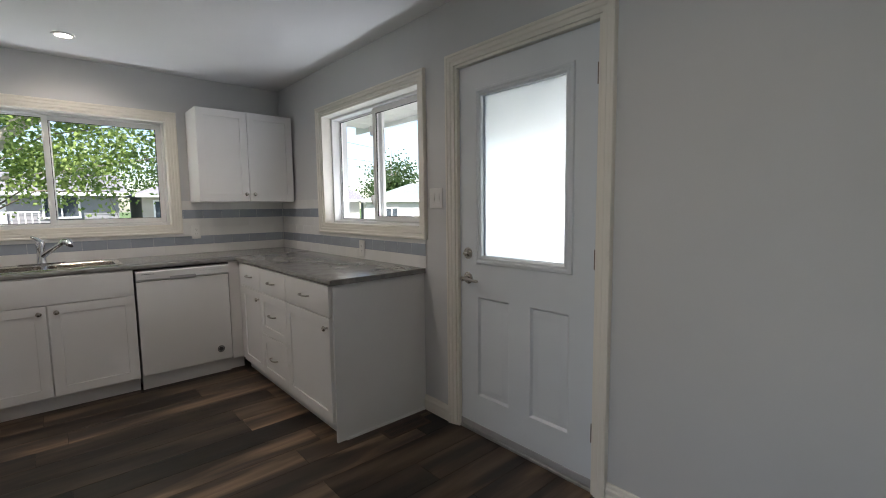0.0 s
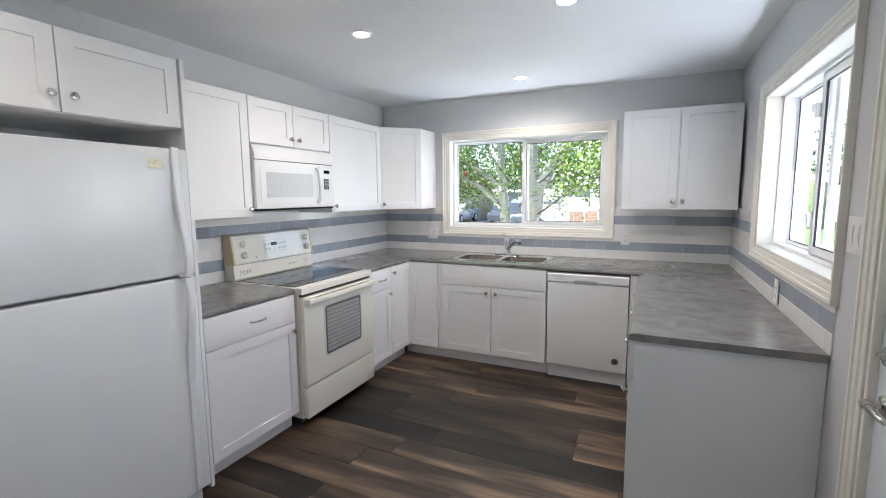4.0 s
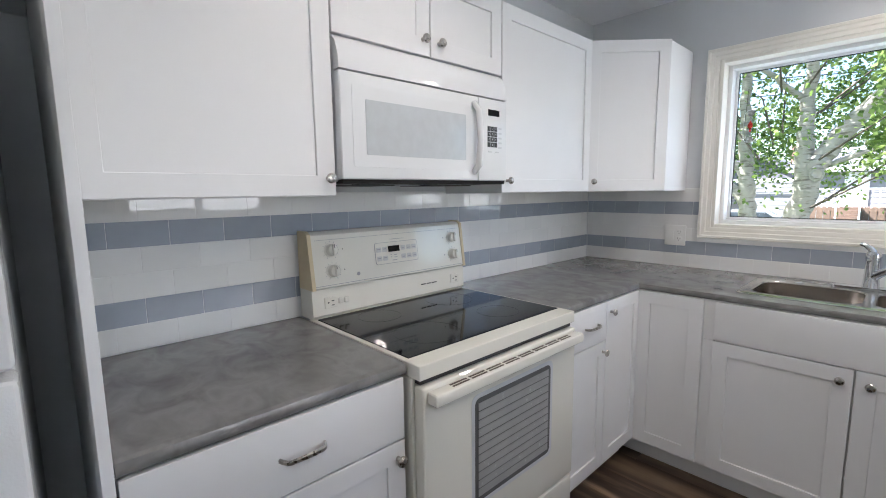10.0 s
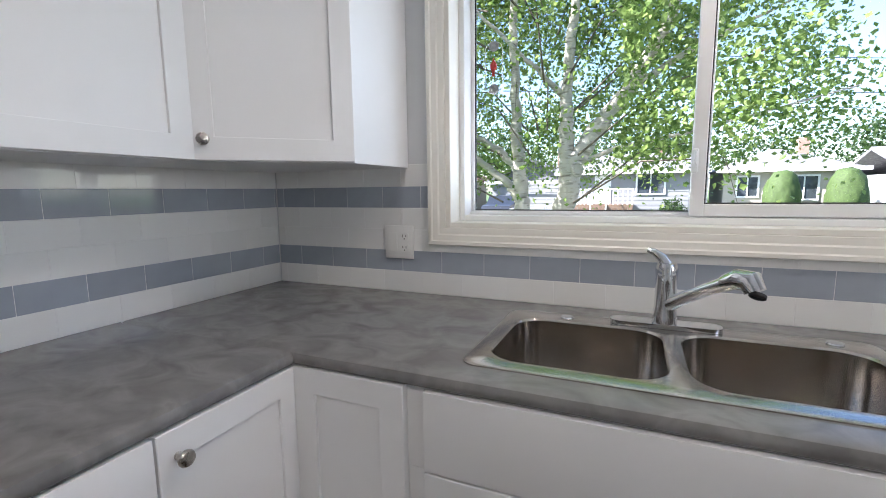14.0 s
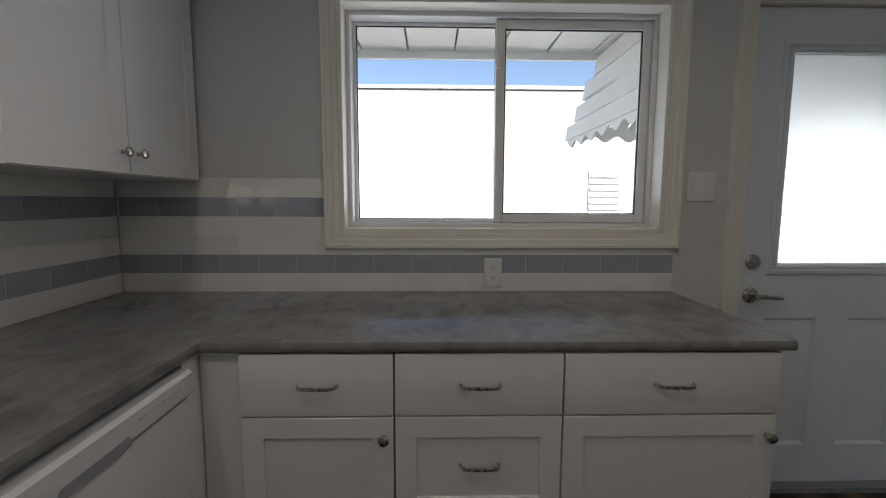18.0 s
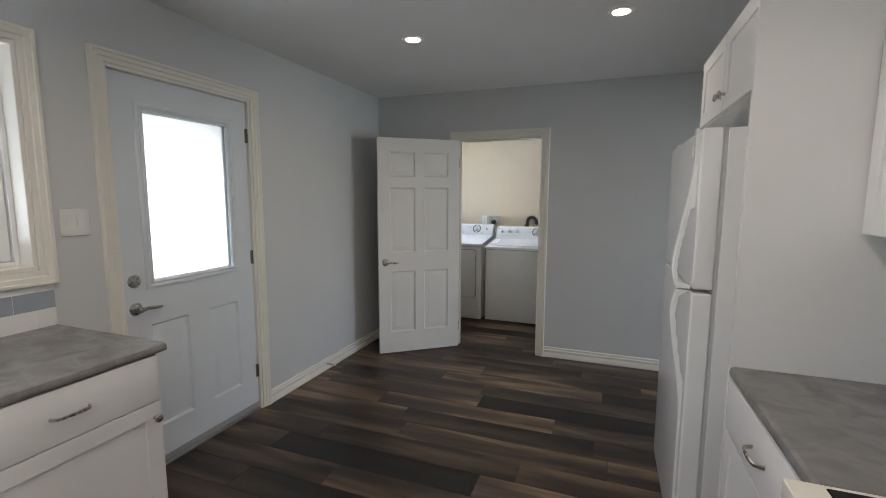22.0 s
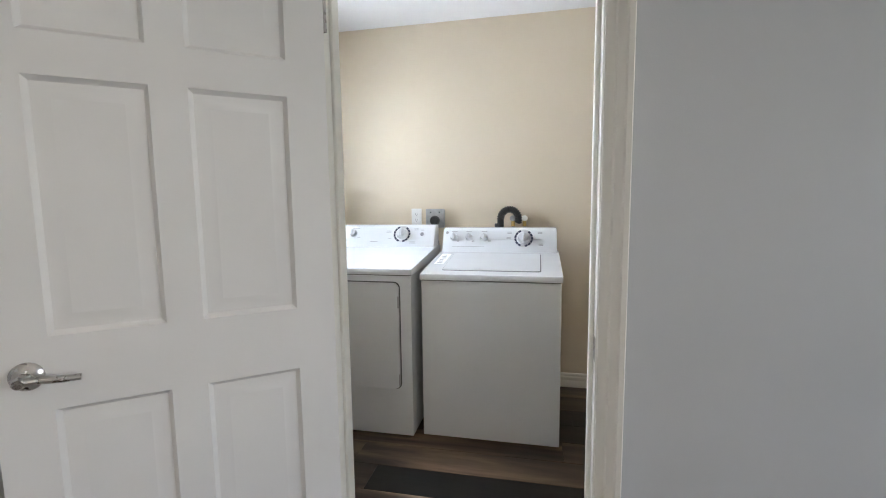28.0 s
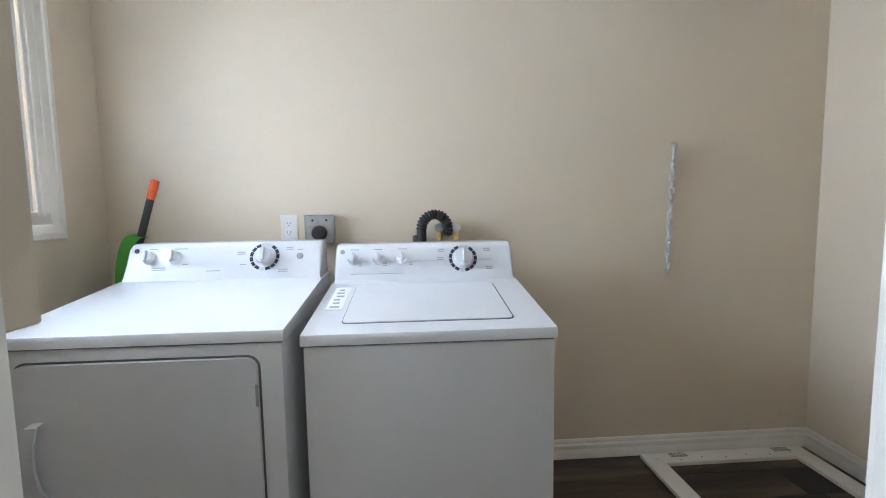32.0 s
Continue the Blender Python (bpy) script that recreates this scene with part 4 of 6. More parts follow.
part("handle", tube(bmesh.new(), [(0.562, -0.036, 0.040), (0.564, -0.062, 0.065), (0.564, -0.072, 0.150), (0.564, -0.062, 0.245), (0.562, -0.036, 0.275)], [0.010, 0.013, 0.013, 0.013, 0.010], 12), GLOSS_WHITE, mdoor, "bowed white door handle")
pad = part("control_panel", box(0.592, MW, -0.034, -0.001, 0.012, 0.298, 0.005, 2), GLOSS_WHITE, mw)
part("display", box(0.645, 0.712, -0.0355, -0.0338, 0.240, 0.262, 0.001), BLACK_GLASS, pad)
keys = part("keypad", box(0.640, 0.700, -0.0352, -0.0338, 0.130, 0.205), PALE_GREY, pad)
for r in range(4):
    for c in range(3):
        key = part("key", box(0.642 + c * 0.0195, 0.658 + c * 0.0195, -0.0362, -0.0351, 0.187 - r * 0.0185, 0.203 - r * 0.0185), DARK, keys)
        words = ["1", "2", "3", "4", "5", "6", "7", "8", "9", "", "0", ""][r * 3 + c]
        if words:
            text(words, 0.010, keys, pose(0.650 + c * 0.0195, -0.0363, 0.195 - r * 0.0185, 90), PALE_GREY)
for r in range(5):
    part("print_mark", box(0.708, 0.726, -0.0350, -0.0338, 0.128 + r * 0.017, 0.134 + r * 0.017), PALE_GREY, pad)
for x in (0.648, 0.690):
    part("print_mark", box(x, x + 0.020, -0.0350, -0.0338, 0.112, 0.117), PALE_GREY, pad)
under = part("underside", box(0.01, MW - 0.01, 0.010, 0.318, 0.0, 0.0055), HOOD_METAL, mw, "grey metal underside")
part("front_lip", box(0.004, MW - 0.004, -0.028, 0.0095, 0.0005, 0.0115), HOOD_BLACK, mw, "black lip below the door")
for x in (0.06, 0.46):
    part("grease_filter", box(x, x + 0.23, 0.10, 0.29, -0.004, -0.0005, 0.001), FILTER, under)
for x in (0.09, 0.33, 0.57):
    for k in range(2):
        part("vent_slot", box(x, x + 0.11, 0.035 + 0.022 * k, 0.043 + 0.022 * k, -0.0012, 0.0002), HOOD_BLACK, under)
part("lamp_lens", box(0.325, 0.425, 0.12, 0.20, -0.003, -0.0005, 0.001), PALE_GREY, under)


# ---- dishwasher ----
dwm = thing("dishwasher", pose(0.915, 4.060, 0), "white built-in dishwasher with a round badge", "dishwasher")
DWW = 0.604
part("tub", box(0.004, DWW - 0.004, 0.02, 0.60, 0.03, 0.868), ENAMEL, dwm)
part("door", box(0.002, DWW - 0.002, -0.020, 0.018, 0.118, 0.792, 0.006, 2), ENAMEL, dwm)
panel_d = part("control_panel", prism(bmesh.new(), [(0.018, 0.796), (-0.020, 0.796), (-0.032, 0.808), (-0.034, 0.858), (-0.026, 0.866), (0.018, 0.866)], 0.002, DWW - 0.002, "x"), ENAMEL, dwm)
part("pocket_handle", prism(bmesh.new(), rounded(0.205, 0.375, 0.797, 0.818, 0.008), -0.0345, -0.025, "y"), GREY_PLASTIC, panel_d)
for k in range(6):
    part("print_mark", box(0.035 + k * 0.013, 0.045 + k * 0.013, -0.0352, -0.033, 0.843, 0.846), DARK, panel_d)
for k in range(8):
    part("print_mark", box(0.400 + k * 0.020, 0.411 + k * 0.020, -0.0352, -0.033, 0.836, 0.839), PALE_GREY, panel_d)
for k in range(5):
    part("print_mark", box(0.055 + k * 0.011, 0.063 + k * 0.011, -0.0346, -0.033, 0.820, 0.825), PALE_GREY, panel_d)
emblem = part("badge", lathe(bmesh.new(), [(0.026, 0), (0.026, 0.002), (0, 0.002)], pose(0.520, -0.0195, 0.205, 90)), DARK, dwm, "round dark badge")
part("badge_ring", lathe(bmesh.new(), [(0.020, 0.0021), (0.020, 0.0026), (0.017, 0.0026), (0.017, 0.0021)], pose(0.520, -0.0195, 0.205, 90)), PALE_GREY, emblem)
part("toe_panel", box(0.004, DWW - 0.004, 0.030, 0.048, 0.0, 0.112, 0.002), ENAMEL, dwm)

# ---- doors ----


def raised_panel(bm, x0, x1, z0, z1, y, out):
    """A moulded panel: a sunk moulding round a raised field. out: which way the face looks along y."""
    steps = [(0.0, 0.0), (0.003, -0.005), (0.011, -0.012), (0.020, -0.012), (0.048, -0.003), (0.050, -0.003)]
    rings = []
    for u, d in steps:
        rings.append([bm.verts.new((x, y + out * d, z)) for x, z in ((x0 + u, z0 + u), (x1 - u, z0 + u), (x1 - u, z1 - u), (x0 + u, z1 - u))])
    for a, b in zip(rings, rings[1:]):
        for k in range(4):
            bm.faces.new((a[k], a[(k + 1) % 4], b[(k + 1) % 4], b[k]))
    bm.faces.new(rings[-1])


def panel_slab(w, h, t, panels, holes=()):
    """A door leaf from y=0 to y=t with moulded panels sunk in both faces, and openings through it."""
    bm = bmesh.new()
    xs = sorted({0, w, *[p for q in [*panels, *holes] for p in q[:2]]})
    zs = sorted({0, h, *[p for q in [*panels, *holes] for p in q[2:]]})
    for y, out in ((0.0, -1), (t, 1)):
        for a, b in zip(xs, xs[1:]):
            for c, d in zip(zs, zs[1:]):
                mx, mz = (a + b) / 2, (c + d) / 2
                if any(p[0] < mx < p[1] and p[2] < mz < p[3] for p in [*panels, *holes]):
                    continue
                bm.faces.new([bm.verts.new((x, y, z)) for x, z in ((a, c), (b, c), (b, d), (a, d))])
        for p in panels:
            raised_panel(bm, p[0], p[1], p[2], p[3], y, out)
    for x0, x1, z0, z1 in [(0, w, 0, h), *holes]:
        for (a, c), (b, d) in (((x0, z0), (x1, z0)), ((x1, z0), (x1, z1)), ((x1, z1), (x0, z1)), ((x0, z1), (x0, z0))):
            bm.faces.new([bm.verts.new(v) for v in ((a, 0, c), (b, 0, d), (b, t, d), (a, t, c))])
    bmesh.ops.remove_doubles(bm, verts=bm.verts, dist=0.0002)
    return bm


def lever_set(parent, x, z, y, out, reach, name="lever_handle"):
    """A round rose with a lever; out: the side it stands on, reach: the way the lever points."""
    h = part(name, lathe(bmesh.new(), [(0.033, 0), (0.033, 0.004), (0.026, 0.011), (0.013, 0.014), (0.012, 0.042), (0.014, 0.050), (0.010, 0.056), (0, 0.056)], pose(x, y, z, 90 if out < 0 else -90)), NICKEL, parent, "brushed nickel lever handle")
    part("lever", tube(bmesh.new(), [(x, y + out * 0.046, z), (x + reach * 0.035, y + out * 0.048, z + 0.002), (x + reach * 0.075, y + out * 0.047, z - 0.003), (x + reach * 0.108, y + out * 0.042, z - 0.005)], [0.010, 0.0095, 0.0085, 0.007], 10), NICKEL, h)
    return h


AGED_NICKEL = mat("aged_nickel", (0.20, 0.18, 0.16), 0.35, 0.9, vary=0.1, scale=40)


def hinge(parent, x, y, z):
    g = part("hinge", lathe(bmesh.new(), [(0.0065, -0.045), (0.0065, 0.045), (0, 0.045)], Matrix.Translation((x, y, z)), 12), AGED_NICKEL, parent, "dark aged nickel butt hinge")
    part("hinge_leaf", box(x - 0.018, x + 0.018, y + 0.003, y + 0.0055, z - 0.044, z + 0.044), AGED_NICKEL, g)
    return g


# outer door: local x runs from the latch side to the hinge side, -y into the room
DWI, DHT = 0.846, 2.020
od = thing("door_1", pose(XE + 0.018, 1.319 + DWI, 0.022, 0, 0, -90), "closed white steel outer door with a large frosted pane", "door", kind="structure")
leaf = part("leaf", panel_slab(DWI, DHT, 0.044, [(0.135, 0.355, 0.205, 0.770), (0.492, 0.712, 0.205, 0.770)], [(0.150, 0.700, 0.985, 1.865)]), STEEL_DOOR_PAINT, od)
bm = bmesh.new()
fx0, fx1, fz0, fz1 = 0.122, 0.728, 0.957, 1.893
for y, out in ((0.0, -1), (0.044, 1)):
    rings = []
    for u, d in ((0.0, 0.0), (0.004, 0.008), (0.016, 0.011), (0.024, 0.006), (0.034, 0.010), (0.044, 0.004), (0.046, -0.012)):
        rings.append([bm.verts.new((x, y + out * d, z)) for x, z in ((fx0 + u, fz0 + u), (fx1 - u, fz0 + u), (fx1 - u, fz1 - u), (fx0 + u, fz1 - u))])
    for a, b in zip(rings, rings[1:]):
        for k in range(4):
            bm.faces.new((a[k], a[(k + 1) % 4], b[(k + 1) % 4], b[k]))
part("glazing_frame", bm, STEEL_DOOR_PAINT, od)
pn = part("pane", box(0.155, 0.695, 0.019, 0.025, 0.990, 1.860), FROSTED, od, "frosted glass pane")
pn.visible_shadow = False
lever_set(od, 0.062, 0.870, 0.0, -1, 1)
db = part("deadbolt", lathe(bmesh.new(), [(0.032, 0), (0.032, 0.006), (0.025, 0.014), (0, 0.014)], pose(0.062, 0.0, 1.010, 90)), NICKEL, od, "round nickel deadbolt")
part("thumb_turn", box(0.045, 0.079, -0.030, -0.012, 1.004, 1.016, 0.003), NICKEL, db)
part("sweep", box(0.0, DWI, -0.006, -0.0005, 0.0, 0.036, 0.001), GREY_PLASTIC, od, "grey weather strip at the foot")
for z in (0.255, 1.035, 1.815):
    hinge(od, DWI + 0.004, -0.006, z)
sill = part("threshold", box(XE + 0.006, XE + 0.20, DO[0], DO[1], 0.0, 0.018, 0.003), GALVANISED)
tagged(sill, "aluminium threshold under the outer door", "threshold", kind="structure")

# laundry door, open into the kitchen
LDW, LDH = 0.762, 1.955
ang = math.degrees(math.atan2(0.478, 0.600))
ld = thing("door_2", pose(DW[1] - 0.018, YS + 0.012, 0.014, 0, 0, ang), "open white six-panel interior door", "door", kind="structure")
cols, rws = ((0.105, 0.340), (0.422, 0.657)), ((0.195, 0.760), (0.935, 1.520), (1.615, 1.835))
part("leaf", panel_slab(LDW, LDH, 0.035, [(a, b, c, d) for a, b in cols for c, d in rws]), DOOR_PAINT, ld)
lever_set(ld, LDW - 0.062, 0.848, 0.0, -1, -1)
lever_set(ld, LDW - 0.062, 0.848, 0.035, 1, -1)
part("latch_plate", box(LDW, LDW + 0.0015, 0.006, 0.029, 0.820, 0.876), NICKEL, ld)
for z in (0.20, 1.75):
    g = part("hinge", lathe(bmesh.new(), [(0.0065, -0.045), (0.0065, 0.045), (0, 0.045)], Matrix.Translation((-0.004, 0.030, z)), 12), NICKEL, ld, "brushed nickel butt hinge")
    part("hinge_leaf", box(-0.002, -0.0005, 0.004, 0.030, z - 0.044, z + 0.044), NICKEL, g)
sp = part("strike_plate", box(DW[0] + 0.016, DW[0] + 0.0175, -0.445, -0.408, 0.805, 0.872, 0.0004), NICKEL)
tagged(sp, "nickel strike plate on the doorway's jamb", "strike plate", kind="structure")

stopper = thing("door_stop", pose(XE - 0.013, 0.565, 0.050, 0, -90, 0), "small spring door stop on the baseboard", "door stop")
part("spring", tube(bmesh.new(), [(0.006 * math.cos(k * 0.8), 0.006 * math.sin(k * 0.8), 0.002 + k * 0.0008) for k in range(80)], 0.0012, 5), NICKEL, stopper)
part("base", lathe(bmesh.new(), [(0.011, 0), (0.009, 0.004), (0, 0.004)], seg=12), NICKEL, stopper)
part("rubber_tip", lathe(bmesh.new(), [(0.008, 0.064), (0.009, 0.072), (0.006, 0.078), (0, 0.079)], seg=12), PLATE, stopper)

# ---- outlets, switches, pot lights, floor vent ----


def plate_thing(name, m, kind, label):
    """A wall plate in its local x-z plane, facing -y."""
    w = 0.115 if kind in ("switches", "both") else 0.072
    p = thing(name, m, label, "outlet" if "outlet" in name else "light switch")
    part("plate", box(-w / 2, w / 2, -0.006, -0.0005, -0.059, 0.059, 0.003, 2), PLATE, p)
    spots = {"outlet": [(0, "o")], "switches": [(-0.023, "s"), (0.023, "s")], "both": [(-0.023, "s"), (0.023, "o")]}[kind]
    for x, what in spots:
        if what == "s":
            part("rocker", prism(bmesh.new(), [(-0.0062, -0.033), (-0.0115, 0.0), (-0.0075, 0.033), (-0.005, 0.033), (-0.005, -0.033)], x - 0.0165, x + 0.0165, "x"), PLATE, p)
        else:
            for z in (-0.020, 0.020):
                s = part("socket", prism(bmesh.new(), rounded(x - 0.017, x + 0.017, z - 0.014, z + 0.014, 0.010), -0.0082, -0.0058, "y"), PLATE, p)
                part("slot", box(x - 0.0075, x - 0.0055, -0.0086, -0.0080, z - 0.002, z + 0.007), DARK, s)
                part("slot", box(x + 0.0055, x + 0.0075, -0.0086, -0.0080, z - 0.002, z + 0.006), DARK, s)
                part("slot", lathe(bmesh.new(), [(0.0022, 0), (0.0022, 0.0006), (0, 0.0006)], pose(x, -0.0081, z - 0.008, 90), 10), DARK, s)
    return p


plate_thing("outlet_plate", pose(-0.414, YN - 0.009, 1.095), "both", "white plate with a rocker switch and an outlet on the tiles")
plate_thing("outlet_plate", pose(1.449, YN - 0.009, 1.100), "outlet", "white duplex outlet on the tiled backsplash")
plate_thing("outlet_plate", pose(XE - 0.009, 3.190, 0.993, 0, 0, -90), "outlet", "white duplex outlet below the counter window")
plate_thing("switch_plate", pose(XE - 0.001, 2.350, 1.343, 0, 0, -90), "switches", "white double rocker switch between window and door")


def pot_light(x, y):
    p = thing("pot_light", pose(x, y, HC), "round recessed ceiling light, switched on", "ceiling light", "recessed ceiling lights")
    part("trim_ring", lathe(bmesh.new(), [(0.042, -0.001), (0.044, -0.006), (0.056, -0.007), (0.062, -0.004), (0.063, -0.0005)], seg=36), CEILING_PAINT, p)
    part("diffuser", lathe(bmesh.new(), [(0.0425, -0.002), (0.0425, -0.004), (0, -0.0045)], seg=36), LAMP_GLOW, p)
    return p


POTS = [(0.075, 2.790, 3.6), (0.650, 4.150, 4.6), (1.222, 0.990, 1.1), (0.035, 1.005, 1.5), (1.225, 2.860, 3.6)]
for px, py, watts in POTS:
    pot_light(px, py)
    lamp = new("pot_lamp", bpy.data.lights.new("pot_lamp", "SPOT"))
    lamp.data.energy, lamp.data.color, lamp.data.spot_size, lamp.data.spot_blend, lamp.data.shadow_soft_size = watts, (1.0, 0.86, 0.71), radians(165), 0.8, 0.05
    lamp.matrix_world = look((px, py, HC - 0.03), (px, py, 0), 0)

vt = thing("floor_vent", pose(1.985, 2.372, 0.0), "brown metal floor register set in the planks", "floor vent")
part("frame", box(-0.150, 0.150, -0.062, 0.062, 0.0042, 0.0072, 0.001), BRONZE, vt)
for k in range(24):
    for r in (-0.022, 0.022):
        part("slot", box(-0.128 + k * 0.0108, -0.122 + k * 0.0108, r - 0.018, r + 0.018, 0.0070, 0.0076), GASKET, vt)

# ---- laundry machines ----
# Local axes: x along the width, -y is the front.


def console(parent, w, d, h0, h1):
    """The raised control panel with a leaning face and rounded ends; returns the part and a frame on its face."""
    prof = [(d - 0.165, h0), (d - 0.155, h0 + 0.014), (d - 0.105, h1 - 0.020), (d - 0.085, h1 - 0.004), (d - 0.060, h1), (d - 0.010, h1), (d - 0.002, h1 - 0.012), (d - 0.002, h0)]
    bm = prism(bmesh.new(), prof, 0.010, w - 0.010, "x")
    ends = [e for e in bm.edges if abs(e.verts[0].co.x - e.verts[1].co.x) < 1e-5 and e.verts[0].co.z + e.verts[1].co.z > h0 * 2 + 0.03]
    bmesh.ops.bevel(bm, geom=ends, offset=0.009, segments=3, affect="EDGES", profile=0.6)
    c = part("console", bm, WASHER_ENAMEL, parent)
    lean = math.degrees(math.atan2(0.050, h1 - 0.020 - h0 - 0.014))

    def at(x, t):
        return pose(x, d - 0.155 + 0.050 * t - 0.0004, h0 + 0.014 + (h1 - h0 - 0.034) * t, 90 - lean)
    return c, at


def small_dial(parent, m, r=0.023):
    d = part("dial", lathe(bmesh.new(), [(r + 0.004, 0), (r + 0.003, 0.004), (r, 0.005), (r * 0.88, 0.024), (0, 0.025)], seg=28), WASHER_ENAMEL, parent, "white plastic dial", m)
    part("grip", box(-0.004, 0.004, -r * 0.9, r * 0.9, 0.022, 0.034, 0.003), WASHER_ENAMEL, d)
    part("pointer", box(-0.0008, 0.0008, r * 0.35, r * 0.85, 0.0340, 0.0346), GREY_PLASTIC, d)
    return d


def timer_dial(parent, m):
    d = part("timer_dial", lathe(bmesh.new(), [(0.036, 0), (0.035, 0.006), (0.031, 0.010), (0.029, 0.028), (0, 0.030)], seg=36), WASHER_ENAMEL, parent, "large white cycle dial", m)
    part("grip", box(-0.006, 0.006, -0.028, 0.028, 0.026, 0.042, 0.004), WASHER_ENAMEL, d)
    ring = part("dial_ring", lathe(bmesh.new(), [(0.056, 0.0003), (0.056, 0.0012), (0.042, 0.0012), (0.042, 0.0003)], seg=48), PALE_GREY, parent, "printed grey and navy dial ring", m)
    for k in range(15):
        if k in (3, 4, 11):
            continue
        a = 2 * math.pi * k / 15
        part("ring_mark", box(0.0432, 0.0550, -0.0086, 0.0086, 0.0012, 0.0017), NAVY, ring, m=pose(0, 0, 0, 0, 0, math.degrees(a)))
    return d


NAVY = mat("navy_print", (0.02, 0.03, 0.07), 0.4)


def print_lines(parent, at, x, t, count, w=0.028):
    for k in range(count):
        part("print_mark", box(-w / 2, w / 2, -0.0014, 0.0014, 0.0002, 0.0008), GREY_PLASTIC, parent, m=at(x, t) @ pose(0, -0.008 * k, 0))


RISE = 0.056            # the tops climb from the front edge to the console


def machine(name, m, label, category, w=0.690, d=0.660, h=0.884, console_top=1.082):
    t = thing(name, m, label, category)
    part("cabinet", box(0.006, w - 0.006, 0.006, d - 0.02, 0.022, h - 0.036, 0.006, 2), WASHER_ENAMEL, t)
    part("top", prism(bmesh.new(), [(0.000, h - 0.031), (0.0, h - 0.010), (0.005, h - 0.002), (0.016, h), (d - 0.165, h + RISE), (d - 0.005, h + RISE + 0.002), (d - 0.005, h - 0.031)], 0, w, "x"), WASHER_ENAMEL, t)
    # dark filler painted as the shade in the open seam
    part("top_seam", box(0.008, w - 0.008, 0.009, d - 0.03, h - 0.036, h - 0.031), SEAM_SHADE, t)
    for cx in (0.06, w - 0.06):
        for cy in (0.06, d - 0.08):
            part("foot", lathe(bmesh.new(), [(0.02, 0), (0.02, 0.022), (0, 0.022)], Matrix.Translation((cx, cy, 0)), 12), DARK, t)
    slope = pose(0, 0.016, h, math.degrees(math.atan2(RISE, d - 0.181)))
    return (t, *console(t, w, d, h + RISE - 0.002, console_top), slope)


# near-black colour that paints the shade inside lid, door and top gaps
SEAM_SHADE = mat("painted_seam_shade", (0.10, 0.10, 0.105), 0.7)
ws, wc, wat, wtop = machine("washing_machine", pose(1.371, -1.330, 0, 0, 0, 180), "white top-loading washing machine with dials", "washing machine", w=0.708)
for x in (0.079, 0.173, 0.265):
    small_dial(wc, wat(x, 0.68), 0.020)
timer_dial(wc, wat(0.504, 0.64))
part("badge", lathe(bmesh.new(), [(0.009, 0), (0.009, 0.001), (0, 0.001)], seg=20), GREY_PLASTIC, wc, "round grey badge", wat(0.036, 0.93))
part("console_line", box(-0.275, 0.275, -0.0009, 0.0009, 0.0002, 0.0008), PALE_GREY, wc, m=wat(0.340, 0.58))
for x in (0.082, 0.172, 0.268):
    print_lines(wc, wat, x, 1.0, 1, 0.034)
for x in (0.105, 0.200, 0.300):
    print_lines(wc, wat, x, 0.52, 2, 0.014)
part("model_line", box(-0.10, 0.10, -0.0008, 0.0008, 0.0002, 0.0008), GREY_PLASTIC, wc, m=wat(0.17, 0.18))
for x, t in ((0.420, 0.96), (0.600, 0.96), (0.605, 0.34), (0.415, 0.68)):
    print_lines(wc, wat, x, t, 2, 0.026)
part("lid_gap", prism(bmesh.new(), rounded(0.098, 0.606, 0.062, 0.444, 0.018), 0.0002, 0.0012, "z"), SEAM_SHADE, ws, m=wtop)
part("lid", prism(bmesh.new(), rounded(0.1005, 0.6005, 0.0655, 0.440, 0.016), 0.0004, 0.0034, "z"), WASHER_ENAMEL, ws, "white lift-up lid", wtop)
part("bleach_label", prism(bmesh.new(), rounded(0.026, 0.084, 0.185, 0.430, 0.012), 0.0002, 0.0008, "z"), PALE_GREY, ws, "printed instruction label", wtop)
part("label_field", prism(bmesh.new(), rounded(0.029, 0.081, 0.188, 0.427, 0.010), 0.0004, 0.0012, "z"), PLATE, ws, m=wtop)
for k in range(6):
    part("print_mark", box(0.040 + 0.004 * (k % 2), 0.070 - 0.004 * (k % 3), 0.205 + 0.036 * k, 0.222 + 0.036 * k, 0.0012, 0.0016), GREY_PLASTIC, ws, m=wtop)

dr, dc, dat, dtop = machine("clothes_dryer", pose(2.140, -1.300, 0, 0, 0, 180), "white front-loading clothes dryer beside the washer", "clothes dryer", w=0.735, d=0.690, h=0.910, console_top=1.100)
for x in (0.090, 0.183):
    small_dial(dc, dat(x, 0.70), 0.022)
timer_dial(dc, dat(0.513, 0.66))
part("badge", lathe(bmesh.new(), [(0.009, 0), (0.009, 0.001), (0, 0.001)], seg=20), DARK, dc, "round dark badge", dat(0.040, 0.95))
part("start_button", lathe(bmesh.new(), [(0.012, 0), (0.012, 0.004), (0.009, 0.007), (0, 0.007)], seg=20), GREY_PLASTIC, dc, "grey start button", dat(0.645, 0.66))
for x, t, n, w in ((0.100, 1.0, 1, 0.030), (0.200, 1.0, 1, 0.050), (0.130, 0.34, 2, 0.050), (0.225, 0.45, 1, 0.020), (0.425, 0.84, 2, 0.030), (0.605, 0.98, 2, 0.026), (0.585, 0.20, 2, 0.036), (0.645, 0.90, 1, 0.022), (0.330, 0.20, 1, 0.050), (0.435, 0.40, 1, 0.022)):
    print_lines(dc, dat, x, t, n, w)
gap = part("door_seam", prism(bmesh.new(), rounded(0.058, 0.672, 0.275, 0.844, 0.034), 0.0035, 0.0075, "y"), SEAM_SHADE, dr)
